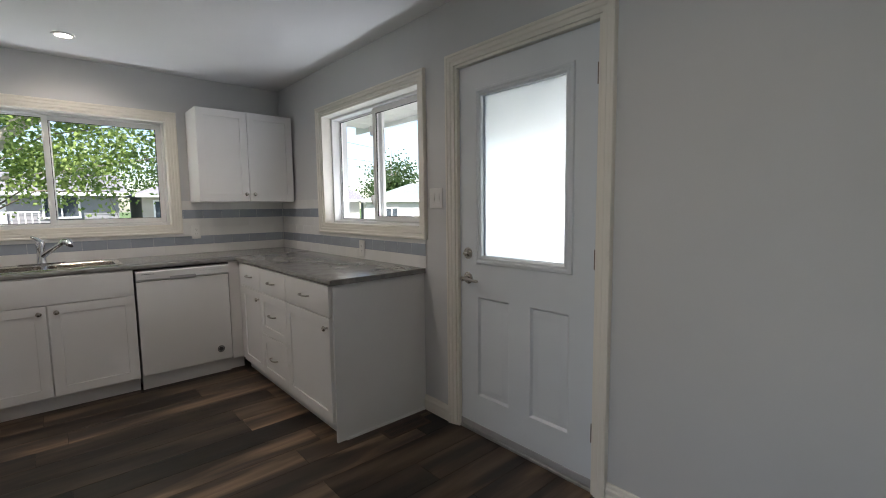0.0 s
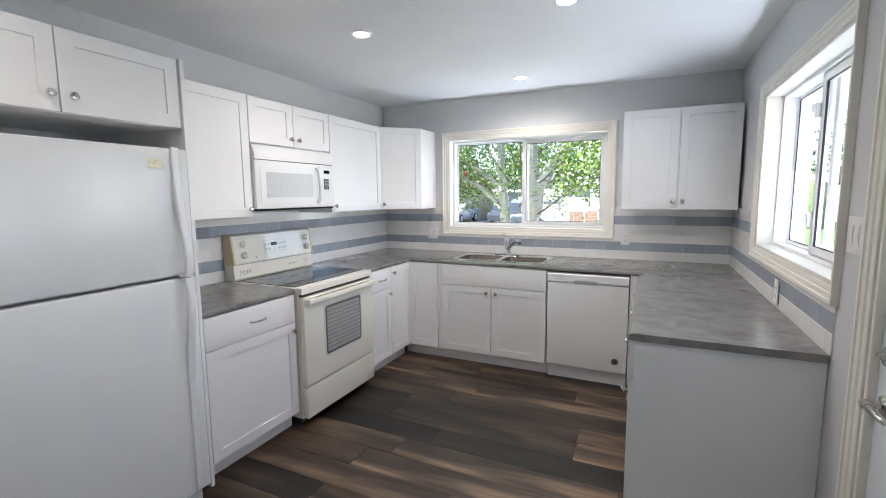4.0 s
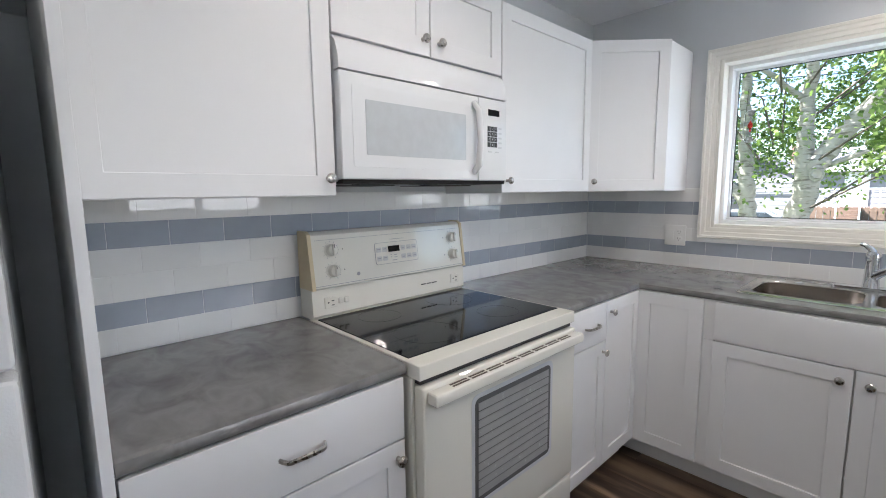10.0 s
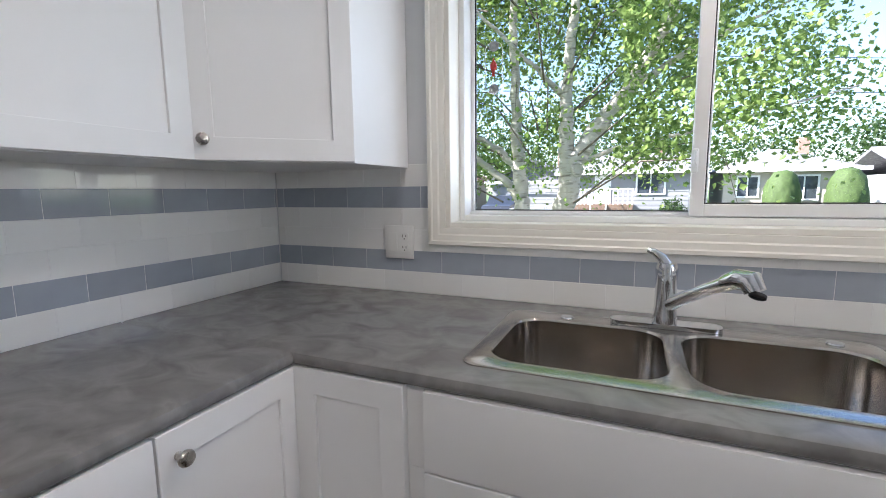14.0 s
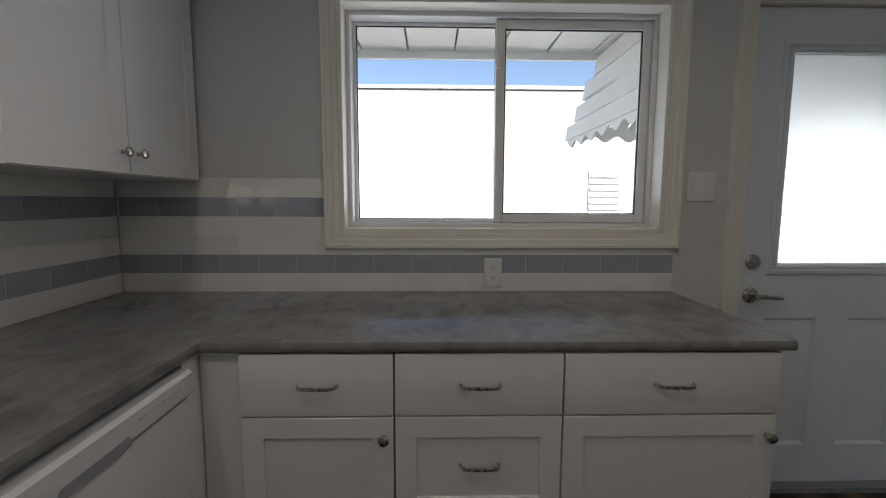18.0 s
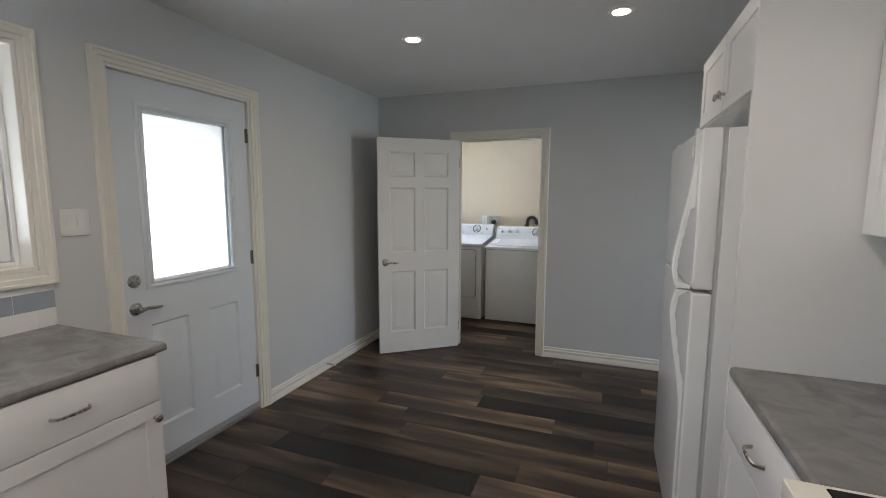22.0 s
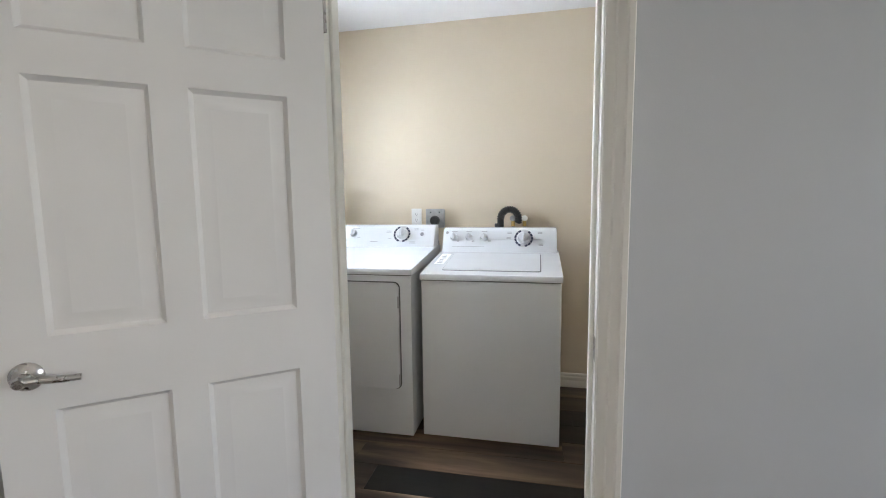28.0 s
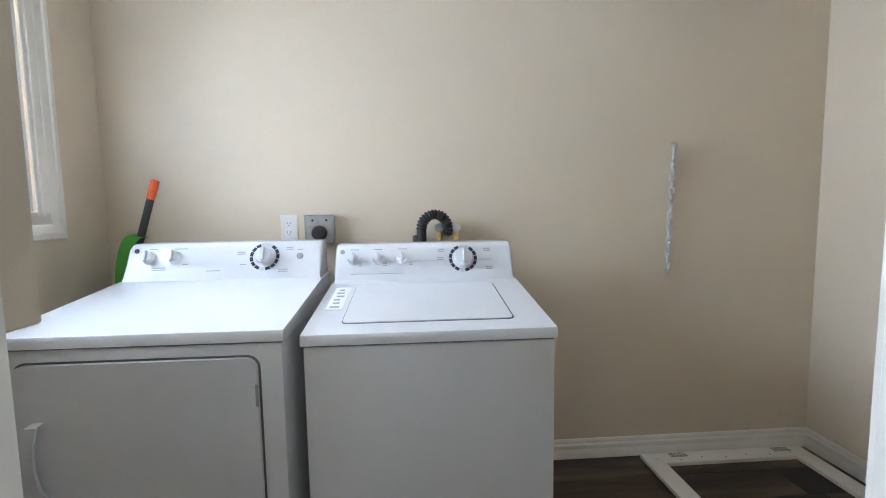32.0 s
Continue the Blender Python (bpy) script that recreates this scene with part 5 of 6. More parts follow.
ddoor = part("door", prism(bmesh.new(), rounded(0.0635, 0.6665, 0.2805, 0.8385, 0.030), -0.010, 0.0055, "y"), WASHER_ENAMEL, dr, "square white front door")
bmesh_h = bmesh.new()
grip = [(0.122, -0.012, 0.692), (0.118, -0.030, 0.688), (0.112, -0.038, 0.640), (0.112, -0.040, 0.580), (0.120, -0.038, 0.530), (0.130, -0.030, 0.500), (0.134, -0.012, 0.496)]
rings = [[bmesh_h.verts.new((x + dx, y + dy, z)) for dx, dy in ((-0.014, -0.004), (0.014, -0.004), (0.014, 0.004), (-0.014, 0.004))] for x, y, z in grip]
for p, q in zip(rings, rings[1:]):
    for k in range(4):
        bmesh_h.faces.new((p[k], p[(k + 1) % 4], q[(k + 1) % 4], q[k]))
bmesh_h.faces.new(rings[0]), bmesh_h.faces.new(rings[-1][::-1])
part("door_handle", bmesh_h, WASHER_ENAMEL, ddoor, "bowed white strap handle")
for z in (0.330, 0.740):
    part("hinge", box(0.661, 0.669, -0.0130, -0.0095, z - 0.03, z + 0.03, 0.001), GREY_PLASTIC, ddoor)

# ---- on the laundry wall ----
plate_thing("outlet_plate", pose(1.606, LYS + 0.001, 1.142, 0, 0, 180), "outlet", "white duplex outlet above the dryer")
bx1 = thing("dryer_outlet_box", pose(1.466, LYS, 1.135, 0, 0, 180), "galvanised steel outlet box with the dryer's plug", "outlet box")
part("box", box(-0.060, 0.060, -0.040, -0.0005, -0.060, 0.060, 0.003), GALVANISED, bx1)
part("cover", box(-0.064, 0.064, -0.043, -0.0402, -0.064, 0.064, 0.004), GALVANISED, bx1)
for sx in (-0.030, 0.030):
    part("screw", lathe(bmesh.new(), [(0.005, 0), (0.004, 0.002), (0, 0.002)], pose(sx, -0.0430, 0.040, 90), 10), DARK, bx1)
part("plug", lathe(bmesh.new(), [(0.033, 0), (0.033, 0.020), (0.027, 0.034), (0, 0.036)], pose(0.0, -0.043, -0.015, 90), 20), DARK, bx1, "black dryer plug")
part("cord", tube(bmesh.new(), [(0.0, -0.070, -0.025), (0.010, -0.078, -0.08), (0.022, -0.070, -0.16), (0.030, -0.060, -0.30), (0.040, -0.050, -0.60), (0.045, -0.040, -1.00)], 0.010, 10), DARK, bx1, "thick black power cord")

vx = thing("washer_valves", pose(0.955, LYS, 1.110, 0, 0, 180), "brass water valves with a black corrugated drain hose", "water valve")
pts = []
for k in range(60):
    a = math.pi * 1.12 * k / 59
    pts.append((-0.010 - 0.058 * math.cos(a), -0.060 - 0.015 * math.sin(a), 0.018 + 0.064 * math.sin(a)))
part("drain_hose", tube(bmesh.new(), [(-0.068, -0.060, -0.14), *pts], [0.022, *[0.0215 + 0.0040 * math.sin(k * 1.9) for k in range(60)]], 12), DARK, vx, "black ribbed drain hose")
part("standpipe", lathe(bmesh.new(), [(0.030, -0.16), (0.030, 0.0), (0.024, 0.0), (0.024, -0.16)], pose(-0.078, -0.045, -0.01), 20), DARK, vx)
for sx, colour in ((0.012, BRASS), (0.085, BRASS)):
    v = part("valve", tube(bmesh.new(), [(sx, -0.001, 0.005), (sx, -0.045, 0.005), (sx, -0.050, -0.030)], [0.011, 0.012, 0.013], 10), colour, vx)
    part("tap_wheel", lathe(bmesh.new(), [(0.020, 0), (0.022, 0.004), (0.018, 0.009), (0.006, 0.012), (0, 0.012)], pose(sx, -0.052, 0.022, 60), 10), GALVANISED if sx < 0.05 else PLATE, v)
    part("supply_hose", tube(bmesh.new(), [(sx, -0.050, -0.030), (sx + 0.01, -0.060, -0.09), (sx - 0.02, -0.060, -0.20), (sx - 0.03, -0.05, -0.5)], 0.010, 8), GREY_PLASTIC, vx)

ch = thing("chain", pose(-0.142, LYS, 1.490, 0, 0, 180), "galvanised steel chain hanging from a wall hook", "chain")
part("hook", tube(bmesh.new(), [(0, -0.0005, 0.012), (0, -0.020, 0.012), (0.010, -0.026, 0.004), (0.010, -0.022, -0.012), (0, -0.018, -0.018)], 0.0032, 8), GALVANISED, ch)
ZINC = mat("bright_zinc_link", (0.66, 0.67, 0.68), 0.30, 0.55, vary=0.10, scale=60)


def link_mesh(half_w, half_l, r):
    """An oval of round wire standing in the x-z plane."""
    pts = []
    for k in range(17):
        a = 2 * math.pi * k / 16
        pts.append((half_w * math.cos(a), 0, half_w * math.sin(a) + (half_l - half_w) * (1 if math.sin(a) > 0.01 else -1 if math.sin(a) < -0.01 else 0)))
    return mesh_of("chain_link", tube(bmesh.new(), pts, r, 6, caps=False), ZINC)


LINK, LONG_LINK = link_mesh(0.0130, 0.0190, 0.0046), link_mesh(0.0140, 0.0330, 0.0048)
for k in range(19):
    ob = new("link", LONG_LINK if k == 0 else LINK)
    ob.parent = ch
    z = -0.038 if k == 0 else -0.058 - 0.0292 * k
    ob.matrix_basis = pose(-0.0010 * k, -0.018 - 0.002 * (k % 3), z, 0, 4 * math.sin(k * 2.3), (20 if k % 2 else 68) + 8 * math.sin(k))

# broom and dustpan behind the dryer
CHARCOAL = mat("charcoal_plastic", (0.06, 0.06, 0.058), 0.5, vary=0.1, scale=20)
br = thing("dustpan_broom", pose(2.190, -2.060, 0.0), "green long-handled dustpan with a charcoal and orange handle", "dustpan")
part("handle", tube(bmesh.new(), [(0.085, 0.0, 0.030), (0.082, 0.0, 0.60), (0.062, 0.0, 0.90), (0.000, 0.0, 1.110), (-0.052, 0.0, 1.275)], [0.013, 0.013, 0.014, 0.0145, 0.0145], 12), CHARCOAL, br)
part("grip", tube(bmesh.new(), [(-0.052, 0.0, 1.275), (-0.058, 0.0, 1.292), (-0.070, 0.0, 1.330), (-0.076, 0.0, 1.350), (-0.077, 0.0, 1.353)], [0.0150, 0.0165, 0.0170, 0.0165, 0.010], 12), ORANGE, br, "orange rubber grip")
pan = [(0.030 + 0.075 * math.sin(1.45 * k / 10), 0.860 + 0.270 * math.cos(1.45 * k / 10)) for k in range(11)]
part("pan", prism(bmesh.new(), pan + [(x - 0.050, z - 0.012) for x, z in reversed(pan)], -0.030, 0.020, "y"), GREEN_PLASTIC, br, "bright green curved plastic pan")
part("pan_foot", box(0.050, 0.098, -0.026, 0.016, 0.0, 0.880, 0.004), GREEN_PLASTIC, br)

# the white frame lying on the laundry floor
fl = thing("hatch_frame", pose(0.0, 0.0, 0.0045), "white painted wooden frame with hinges lying on the floor", "frame")
FX0, FX1, FY0, FY1, FW = -0.820, -0.008, -2.115, -1.300, 0.085
part("board", box(FX0, FX1, FY0, FY0 + FW, 0, 0.019, 0.002), TRIM, fl)
part("board", box(FX0, FX1, FY1 - FW, FY1, 0, 0.019, 0.002), TRIM, fl)
part("board", box(FX0, FX0 + FW, FY0 + FW, FY1 - FW, 0, 0.019, 0.002), TRIM, fl)
part("board", box(FX1 - FW, FX1, FY0 + FW, FY1 - FW, 0, 0.019, 0.002), TRIM, fl)
for x in (-0.70, -0.18):
    g = part("hinge", box(x - 0.04, x + 0.04, FY0 + 0.010, FY0 + 0.040, 0.0192, 0.0215, 0.0005), NICKEL, fl, "grey butt hinge")
    part("knuckle", tube(bmesh.new(), [(x - 0.04, FY0 + 0.042, 0.0235), (x + 0.04, FY0 + 0.042, 0.0235)], 0.004, 8), NICKEL, g)

for k in range(7):
    part("nail_hole", lathe(bmesh.new(), [(0.0035, 0.0190), (0.0035, 0.0196), (0, 0.0196)], pose(FX1 - 0.06 - 0.11 * k, FY0 + 0.052 + 0.012 * (k % 2), 0), 8), DARK, fl)

# ---- outdoors ----
GZ = -0.90
LAWN = ramp_mat("lawn", [(0.3, (0.034, 0.066, 0.014)), (0.5, (0.062, 0.112, 0.024)), (0.7, (0.11, 0.15, 0.045))], 0.9, 0.8, bump=0.5, fine_scale=40)
ASPHALT = mat("asphalt", (0.085, 0.085, 0.09), 0.85, vary=0.15, scale=2, bump=0.3, bump_scale=50)
CONCRETE = mat("concrete", (0.28, 0.27, 0.255), 0.85, vary=0.10, scale=2, bump=0.2, bump_scale=60)
WHITE_STUCCO = mat("white_stucco", (0.84, 0.83, 0.80), 0.8, vary=0.05, scale=1.5, bump=0.5, bump_scale=70)
SIDING_GREY = mat("grey_siding", (0.24, 0.24, 0.24), 0.6, vary=0.04, scale=2)
SIDING_CREAM = mat("cream_siding", (0.48, 0.44, 0.36), 0.7, vary=0.05, scale=2)
SIDING_BEIGE = mat("beige_stucco", (0.42, 0.37, 0.29), 0.8, vary=0.05, scale=2)
SIDING_PALE = mat("pale_siding", (0.50, 0.50, 0.49), 0.7, vary=0.04, scale=2)
ROOF_GREY = ramp_mat("grey_shingle", [(0.3, (0.12, 0.12, 0.13)), (0.7, (0.24, 0.23, 0.24))], 0.9, 6, stretch=(1, 1, 5), bump=0.3, fine_scale=30)
ROOF_BROWN = ramp_mat("red_brown_shingle", [(0.3, (0.13, 0.06, 0.045)), (0.7, (0.24, 0.12, 0.09))], 0.9, 6, stretch=(1, 1, 5), bump=0.3, fine_scale=30)
ROOF_TEAL = ramp_mat("green_grey_shingle", [(0.3, (0.16, 0.20, 0.19)), (0.7, (0.26, 0.31, 0.29))], 0.9, 6, stretch=(1, 1, 5), bump=0.3, fine_scale=30)
SOFFIT = mat("white_soffit_metal", (0.82, 0.82, 0.80), 0.45, vary=0.03, scale=3)
DARK_PANE = mat("dark_house_window", (0.05, 0.06, 0.07), 0.08, vary=0.3, scale=3)
DECK_WOOD = mat("brown_deck_board", (0.15, 0.098, 0.066), 0.7, vary=0.15, scale=8)
CAR_BLUE = mat("dark_blue_car_paint", (0.020, 0.023, 0.030), 0.35, vary=0.05, coat=0.2)
CAR_SILVER = mat("silver_car_paint", (0.45, 0.46, 0.48), 0.25, 0.5, vary=0.05, coat=0.6)
TYRE = mat("tyre_rubber", (0.02, 0.02, 0.02), 0.8)
CEDAR = mat("clipped_cedar_leaf", (0.042, 0.070, 0.014), 0.8, vary=0.3, scale=14, bump=0.8, bump_scale=40)
BUSH = mat("bush_leaf", (0.09, 0.17, 0.035), 0.8, vary=0.3, scale=20)


def leaf_mat(name, a, b):
    """Thin leaf that lets some light through, each leaf of its own shade."""
    m = bpy.data.materials.new(name)
    m.use_nodes = True
    n, l = m.node_tree.nodes, m.node_tree.links
    p = n["Principled BSDF"]
    p.inputs["Roughness"].default_value = 0.45
    geo = n.new("ShaderNodeNewGeometry")
    mx = n.new("ShaderNodeMix")
    mx.data_type = "RGBA"
    mx.inputs[6].default_value, mx.inputs[7].default_value = (*a, 1), (*b, 1)
    l.new(geo.outputs["Random Per Island"], mx.inputs[0])
    l.new(mx.outputs[2], p.inputs["Base Color"])
    tr = n.new("ShaderNodeBsdfTranslucent")
    l.new(mx.outputs[2], tr.inputs["Color"])
    ms = n.new("ShaderNodeMixShader")
    ms.inputs[0].default_value = 0.58
    l.new(p.outputs[0], ms.inputs[1]), l.new(tr.outputs[0], ms.inputs[2])
    l.new(ms.outputs[0], n["Material Output"].inputs[0])
    return m


LEAF = leaf_mat("birch_leaf", (0.095, 0.160, 0.032), (0.31, 0.400, 0.120))
FAR_LEAF = leaf_mat("far_tree_leaf", (0.028, 0.062, 0.016), (0.07, 0.115, 0.035))

tagged(part("ground", box(-600, 600, -600, 600, GZ - 0.3, GZ), LAWN), "green mown lawn round the houses", "ground", kind="structure")
tagged(part("road", box(-120, 120, 17.5, 24.0, GZ - 0.1, GZ + 0.02), ASPHALT), "pale sunlit asphalt street", "road", kind="structure")
for yy in (17.3, 24.0):
    tagged(part("kerb", box(-120, 120, yy, yy + 0.2, GZ - 0.1, GZ + 0.14, 0.02), CONCRETE), "concrete kerb along the street", "kerb", kind="structure")
for xx, w in ((-12.6, 7.2), (3.6, 2.0), (13.0, 3.2)):
    tagged(part("driveway", prism(bmesh.new(), [(24.205, GZ - 0.1), (24.205, GZ + 0.15), (27.6, GZ + 0.45), (33.0, GZ + 0.45), (33.0, GZ - 0.1)], xx, xx + w, "x"), CONCRETE), "concrete driveway to a house", "driveway", kind="structure")

# added pale ground that reflects daylight up through the east window
tagged(part("bounce_slab", box(3.6, 7.9, -12.0, 17.3, GZ - 0.1, GZ + 0.025), CONCRETE), "pale concrete slab added between the houses to bounce light up", "driveway", kind="structure")
rng = random.Random(11)


def house(cx, cy, w, d, h, roof_h, siding, roofing, label, windows, door=None, gable="x", turn=0, boards=True):
    """A bungalow whose front looks along -y: walls, a roof with eaves, windows of (x, z, w, h) and a door."""
    t = thing("house", pose(cx, cy, GZ, 0, 0, turn), label, "house", "houses across the street")
    part("wall", box(-w / 2, w / 2, 0, d, 0, h), siding, t)
    bm = bmesh.new()
    e = 0.45
    if gable == "x":
        prism(bm, [(-e, h - 0.10), (-e, h + 0.06), (d / 2, h + roof_h), (d + e, h + 0.06), (d + e, h - 0.10), (d / 2, h + roof_h - 0.2)], -w / 2 - e, w / 2 + e, "x")
    elif gable == "y":
        prism(bm, [(-w / 2 - e, h - 0.10), (-w / 2 - e, h + 0.06), (0, h + roof_h), (w / 2 + e, h + 0.06), (w / 2 + e, h - 0.10), (0, h + roof_h - 0.2)], -e, d + e, "y")
        prism(bm, [(-w / 2, h), (0, h + roof_h - 0.25), (w / 2, h)], 0.001, 0.15, "y")
    else:
        low = [bm.verts.new(v) for v in ((-w / 2 - e, -e, h), (w / 2 + e, -e, h), (w / 2 + e, d + e, h), (-w / 2 - e, d + e, h))]
        top = [bm.verts.new(v) for v in ((-w / 2 + d / 2, d / 2, h + roof_h), (w / 2 - d / 2, d / 2, h + roof_h))]
        bm.faces.new((low[0], low[1], top[1], top[0])), bm.faces.new((low[1], low[2], top[1]))
        bm.faces.new((low[2], low[3], top[0], top[1])), bm.faces.new((low[3], low[0], top[0])), bm.faces.new(low[::-1])
    r = part("roof", bm, roofing, t)
    part("fascia", box(-w / 2 - e, w / 2 + e, -e - 0.03, -e - 0.004, h - 0.10, h + 0.08), SOFFIT, r)
    part("chimney", box(w * 0.2, w * 0.2 + 0.5, d * 0.55, d * 0.55 + 0.5, h + 0.2, h + roof_h + 0.6), BRICKY, r)
    for x, z, ww, hh in windows:
        wd = part("window", box(x - ww / 2, x + ww / 2, -0.03, -0.002, z, z + hh), DARK_PANE, t)
        for a, b, c, f in ((x - ww / 2 - 0.09, x - ww / 2, z - 0.09, z + hh + 0.09), (x + ww / 2, x + ww / 2 + 0.09, z - 0.09, z + hh + 0.09), (x - ww / 2, x + ww / 2, z - 0.09, z), (x - ww / 2, x + ww / 2, z + hh, z + hh + 0.09), (x - 0.03, x + 0.03, z, z + hh)):
            part("frame", box(a, b, -0.07, -0.032, c, f), SOFFIT, wd)
    if door:
        part("door", box(door - 0.45, door + 0.45, -0.05, -0.002, 0.25, 2.3), SOFFIT, t)
        part("step", box(door - 0.8, door + 0.8, -1.0, -0.06, 0.0, 0.22), CONCRETE, t)
    if boards:
        k, z = 0, 0.25
        while z < h - 0.1:
            part("siding_board", prism(bmesh.new(), [(-0.002, z), (-0.022, z), (-0.004, z + 0.24), (-0.002, z + 0.24)], -w / 2, w / 2, "x"), siding, t)
            z += 0.25
    return t


BRICKY = mat("chimney_brick", (0.33, 0.20, 0.15), 0.85, vary=0.15, scale=10)
house(-15.2, 30.0, 8.5, 8.0, 2.9, 2.2, SIDING_BEIGE, ROOF_BROWN, "beige bungalow with a red-brown gable roof", [(-2.4, 1.0, 1.3, 1.2), (2.6, 1.0, 1.0, 1.2)], -0.4, "y", boards=False)
house(-6.4, 34.0, 5.6, 7.0, 2.7, 1.6, SIDING_GREY, ROOF_GREY, "dark grey gabled garage with white trim", [(-1.3, 1.0, 0.8, 0.8)], None, "y")
porch_house = house(-0.2, 31.0, 7.2, 8.0, 3.10, 1.3, SIDING_GREY, ROOF_GREY, "grey siding bungalow with a railed porch", [(1.18, 1.90, 1.35, 1.15)], None)
house(7.4, 31.8, 5.6, 5.2, 3.05, 1.25, SIDING_CREAM, ROOF_GREY, "cream bungalow with a hipped grey roof", [(0.75, 1.55, 1.1, 1.15), (-1.7, 1.7, 0.9, 1.0)], -0.35, "hip")
house(16.5, 33.0, 7.0, 8.0, 2.8, 1.6, SIDING_PALE, ROOF_GREY, "pale bungalow beside the cream one", [(-1.6, 1.0, 1.6, 1.2), (1.8, 1.0, 1.0, 1.2)], 0.3)
house(22.6, 27.5, 9.0, 8.0, 2.7, 1.5, SIDING_PALE, ROOF_TEAL, "pale bungalow with a grey-green roof and bay window", [(-2.6, 0.9, 0.9, 1.2), (0.9, 0.8, 2.2, 1.4)], 3.4, "hip", turn=-28)
house(-25.5, 31.0, 9.0, 8.0, 2.8, 1.8, SIDING_PALE, ROOF_GREY, "pale bungalow far along the street", [(-2.0, 1.0, 1.5, 1.2), (2.2, 1.0, 1.5, 1.2)], 0.2)

# porch of the grey house
part("porch_deck", box(-2.8, 0.35, -1.9, -0.06, 1.18, 1.32), DECK_WOOD, porch_house)
for k in range(12):
    part("porch_skirt", box(-2.78 + k * 0.26, -2.545 + k * 0.26, -1.92, -1.90, 0.40, 1.18), DECK_WOOD, porch_house)
part("porch_rail", box(-2.8, -1.75, -1.92, -1.84, 2.12, 2.20), SOFFIT, porch_house)
part("porch_rail", box(-0.95, 0.35, -1.92, -1.84, 2.12, 2.20), SOFFIT, porch_house)
for k in range(6):
    part("baluster", box(-2.78 + k * 0.2, -2.73 + k * 0.2, -1.90, -1.86, 1.32, 2.12), SOFFIT, porch_house)
    part("baluster", box(-0.93 + k * 0.24, -0.88 + k * 0.24, -1.90, -1.86, 1.32, 2.12), SOFFIT, porch_house)
for k in range(5):
    part("porch_step", box(-1.70, -1.00, -3.1 + k * 0.24, -2.82 + k * 0.24, 0.40, 0.56 + 0.16 * k), DECK_WOOD, porch_house)
for x in (-1.76, -0.99):
    part("stair_rail", prism(bmesh.new(), [(-3.1, 1.32), (-1.9, 2.12), (-1.9, 2.20), (-3.1, 1.40)], x, x + 0.05, "x"), SOFFIT, porch_house)
    part("stair_post", box(x, x + 0.06, -3.12, -3.05, 0.40, 1.45), SOFFIT, porch_house)
part("front_door", box(-1.8, -0.9, -0.05, -0.002, 1.32, 2.95), SOFFIT, porch_house)
bank = part("lawn_bank", prism(bmesh.new(), [(24.21, GZ - 0.2), (24.21, GZ + 0.12), (27.6, GZ + 0.42), (60.0, GZ + 0.42), (60.0, GZ - 0.2)], -60, 60, "x"), LAWN)
tagged(bank, "green lawn sloping up from the kerb to the houses", "lawn", kind="structure")


def cedar(x, y, h, r):
    t = thing("cedar", pose(x, y, GZ), "rounded clipped green cedar shrub by a house", "shrub", "clipped cedars")
    bm = bmesh.new()
    bmesh.ops.create_icosphere(bm, subdivisions=4, radius=1.0)
    for v in bm.verts:
        n1 = noise.noise(v.co * 4 + Vector((x, y, 0))) * 0.10 + noise.noise(v.co * 12) * 0.06
        s = (1 + n1) * max(0.02, 1 - v.co.z ** 2) ** -0.13
        v.co = Vector((v.co.x * r * s, v.co.y * r * s, h / 2 + v.co.z * h / 2 * (1 + n1 * 0.4)))
    part("crown", bm, CEDAR, t)
    part("trunk", tube(bmesh.new(), [(0, 0, 0), (0, 0, h * 0.3)], 0.07, 8), DECK_WOOD, t)


cedar(6.95, 30.6, 3.0, 0.78), cedar(9.5, 30.6, 3.05, 0.80)


def leaves(count, place, size, rg):
    """Many small folded leaves; place gives a point for each."""
    verts, faces = [], []
    for k in range(count):
        p = place()
        a, tilt = rg.uniform(0, 6.283), rg.uniform(-1.2, 0.4)
        s = size * rg.uniform(0.7, 1.25)
        ax = Vector((math.cos(a) * math.cos(tilt), math.sin(a) * math.cos(tilt), math.sin(tilt)))
        side = ax.cross(Vector((rg.uniform(-1, 1), rg.uniform(-1, 1), rg.uniform(-1, 1)))).normalized() * s * 0.38
        up = ax.cross(side).normalized() * s * 0.10
        i = len(verts)
        verts += [p, p + ax * s * 0.45 + side + up, p + ax * s, p + ax * s * 0.45 - side + up]
        faces += [(i, i + 1, i + 2), (i, i + 2, i + 3)]
    me = bpy.data.meshes.new("leaves")
    me.from_pydata([tuple(v) for v in verts], [], faces)
    return me


def bush(x, y, r, h, label):
    t = thing("bush", pose(x, y, GZ), label, "bush", "garden bushes")
    rg = random.Random(int(x * 31 + y * 7))
    def place():
        v = Vector((rg.gauss(0, 1), rg.gauss(0, 1), rg.gauss(0, 1))).normalized() * rg.uniform(0.6, 1.0)
        return Vector((v.x * r, v.y * r, abs(v.z) * h + 0.05))
    me = leaves(900, place, 0.16, rg)
    me.materials.append(FAR_LEAF)
    ob = new("foliage", me)
    ob.parent = t
    part("stem", tube(bmesh.new(), [(0, 0, 0), (0.05, 0, h * 0.5)], 0.04, 6), DECK_WOOD, t)


for x, y, r, h in ((2.05, 29.3, 0.85, 1.75), (3.6, 29.9, 0.8, 1.2), (-3.2, 28.6, 0.6, 0.5), (-1.6, 28.4, 0.7, 0.5), (1.4, 29.5, 0.5, 0.9), (-12.6, 28.8, 1.1, 0.9), (-10.8, 29.0, 0.8, 0.8), (24.6, 25.2, 0.9, 1.3)):
    bush(x, y, r, h, "low leafy green garden bush")


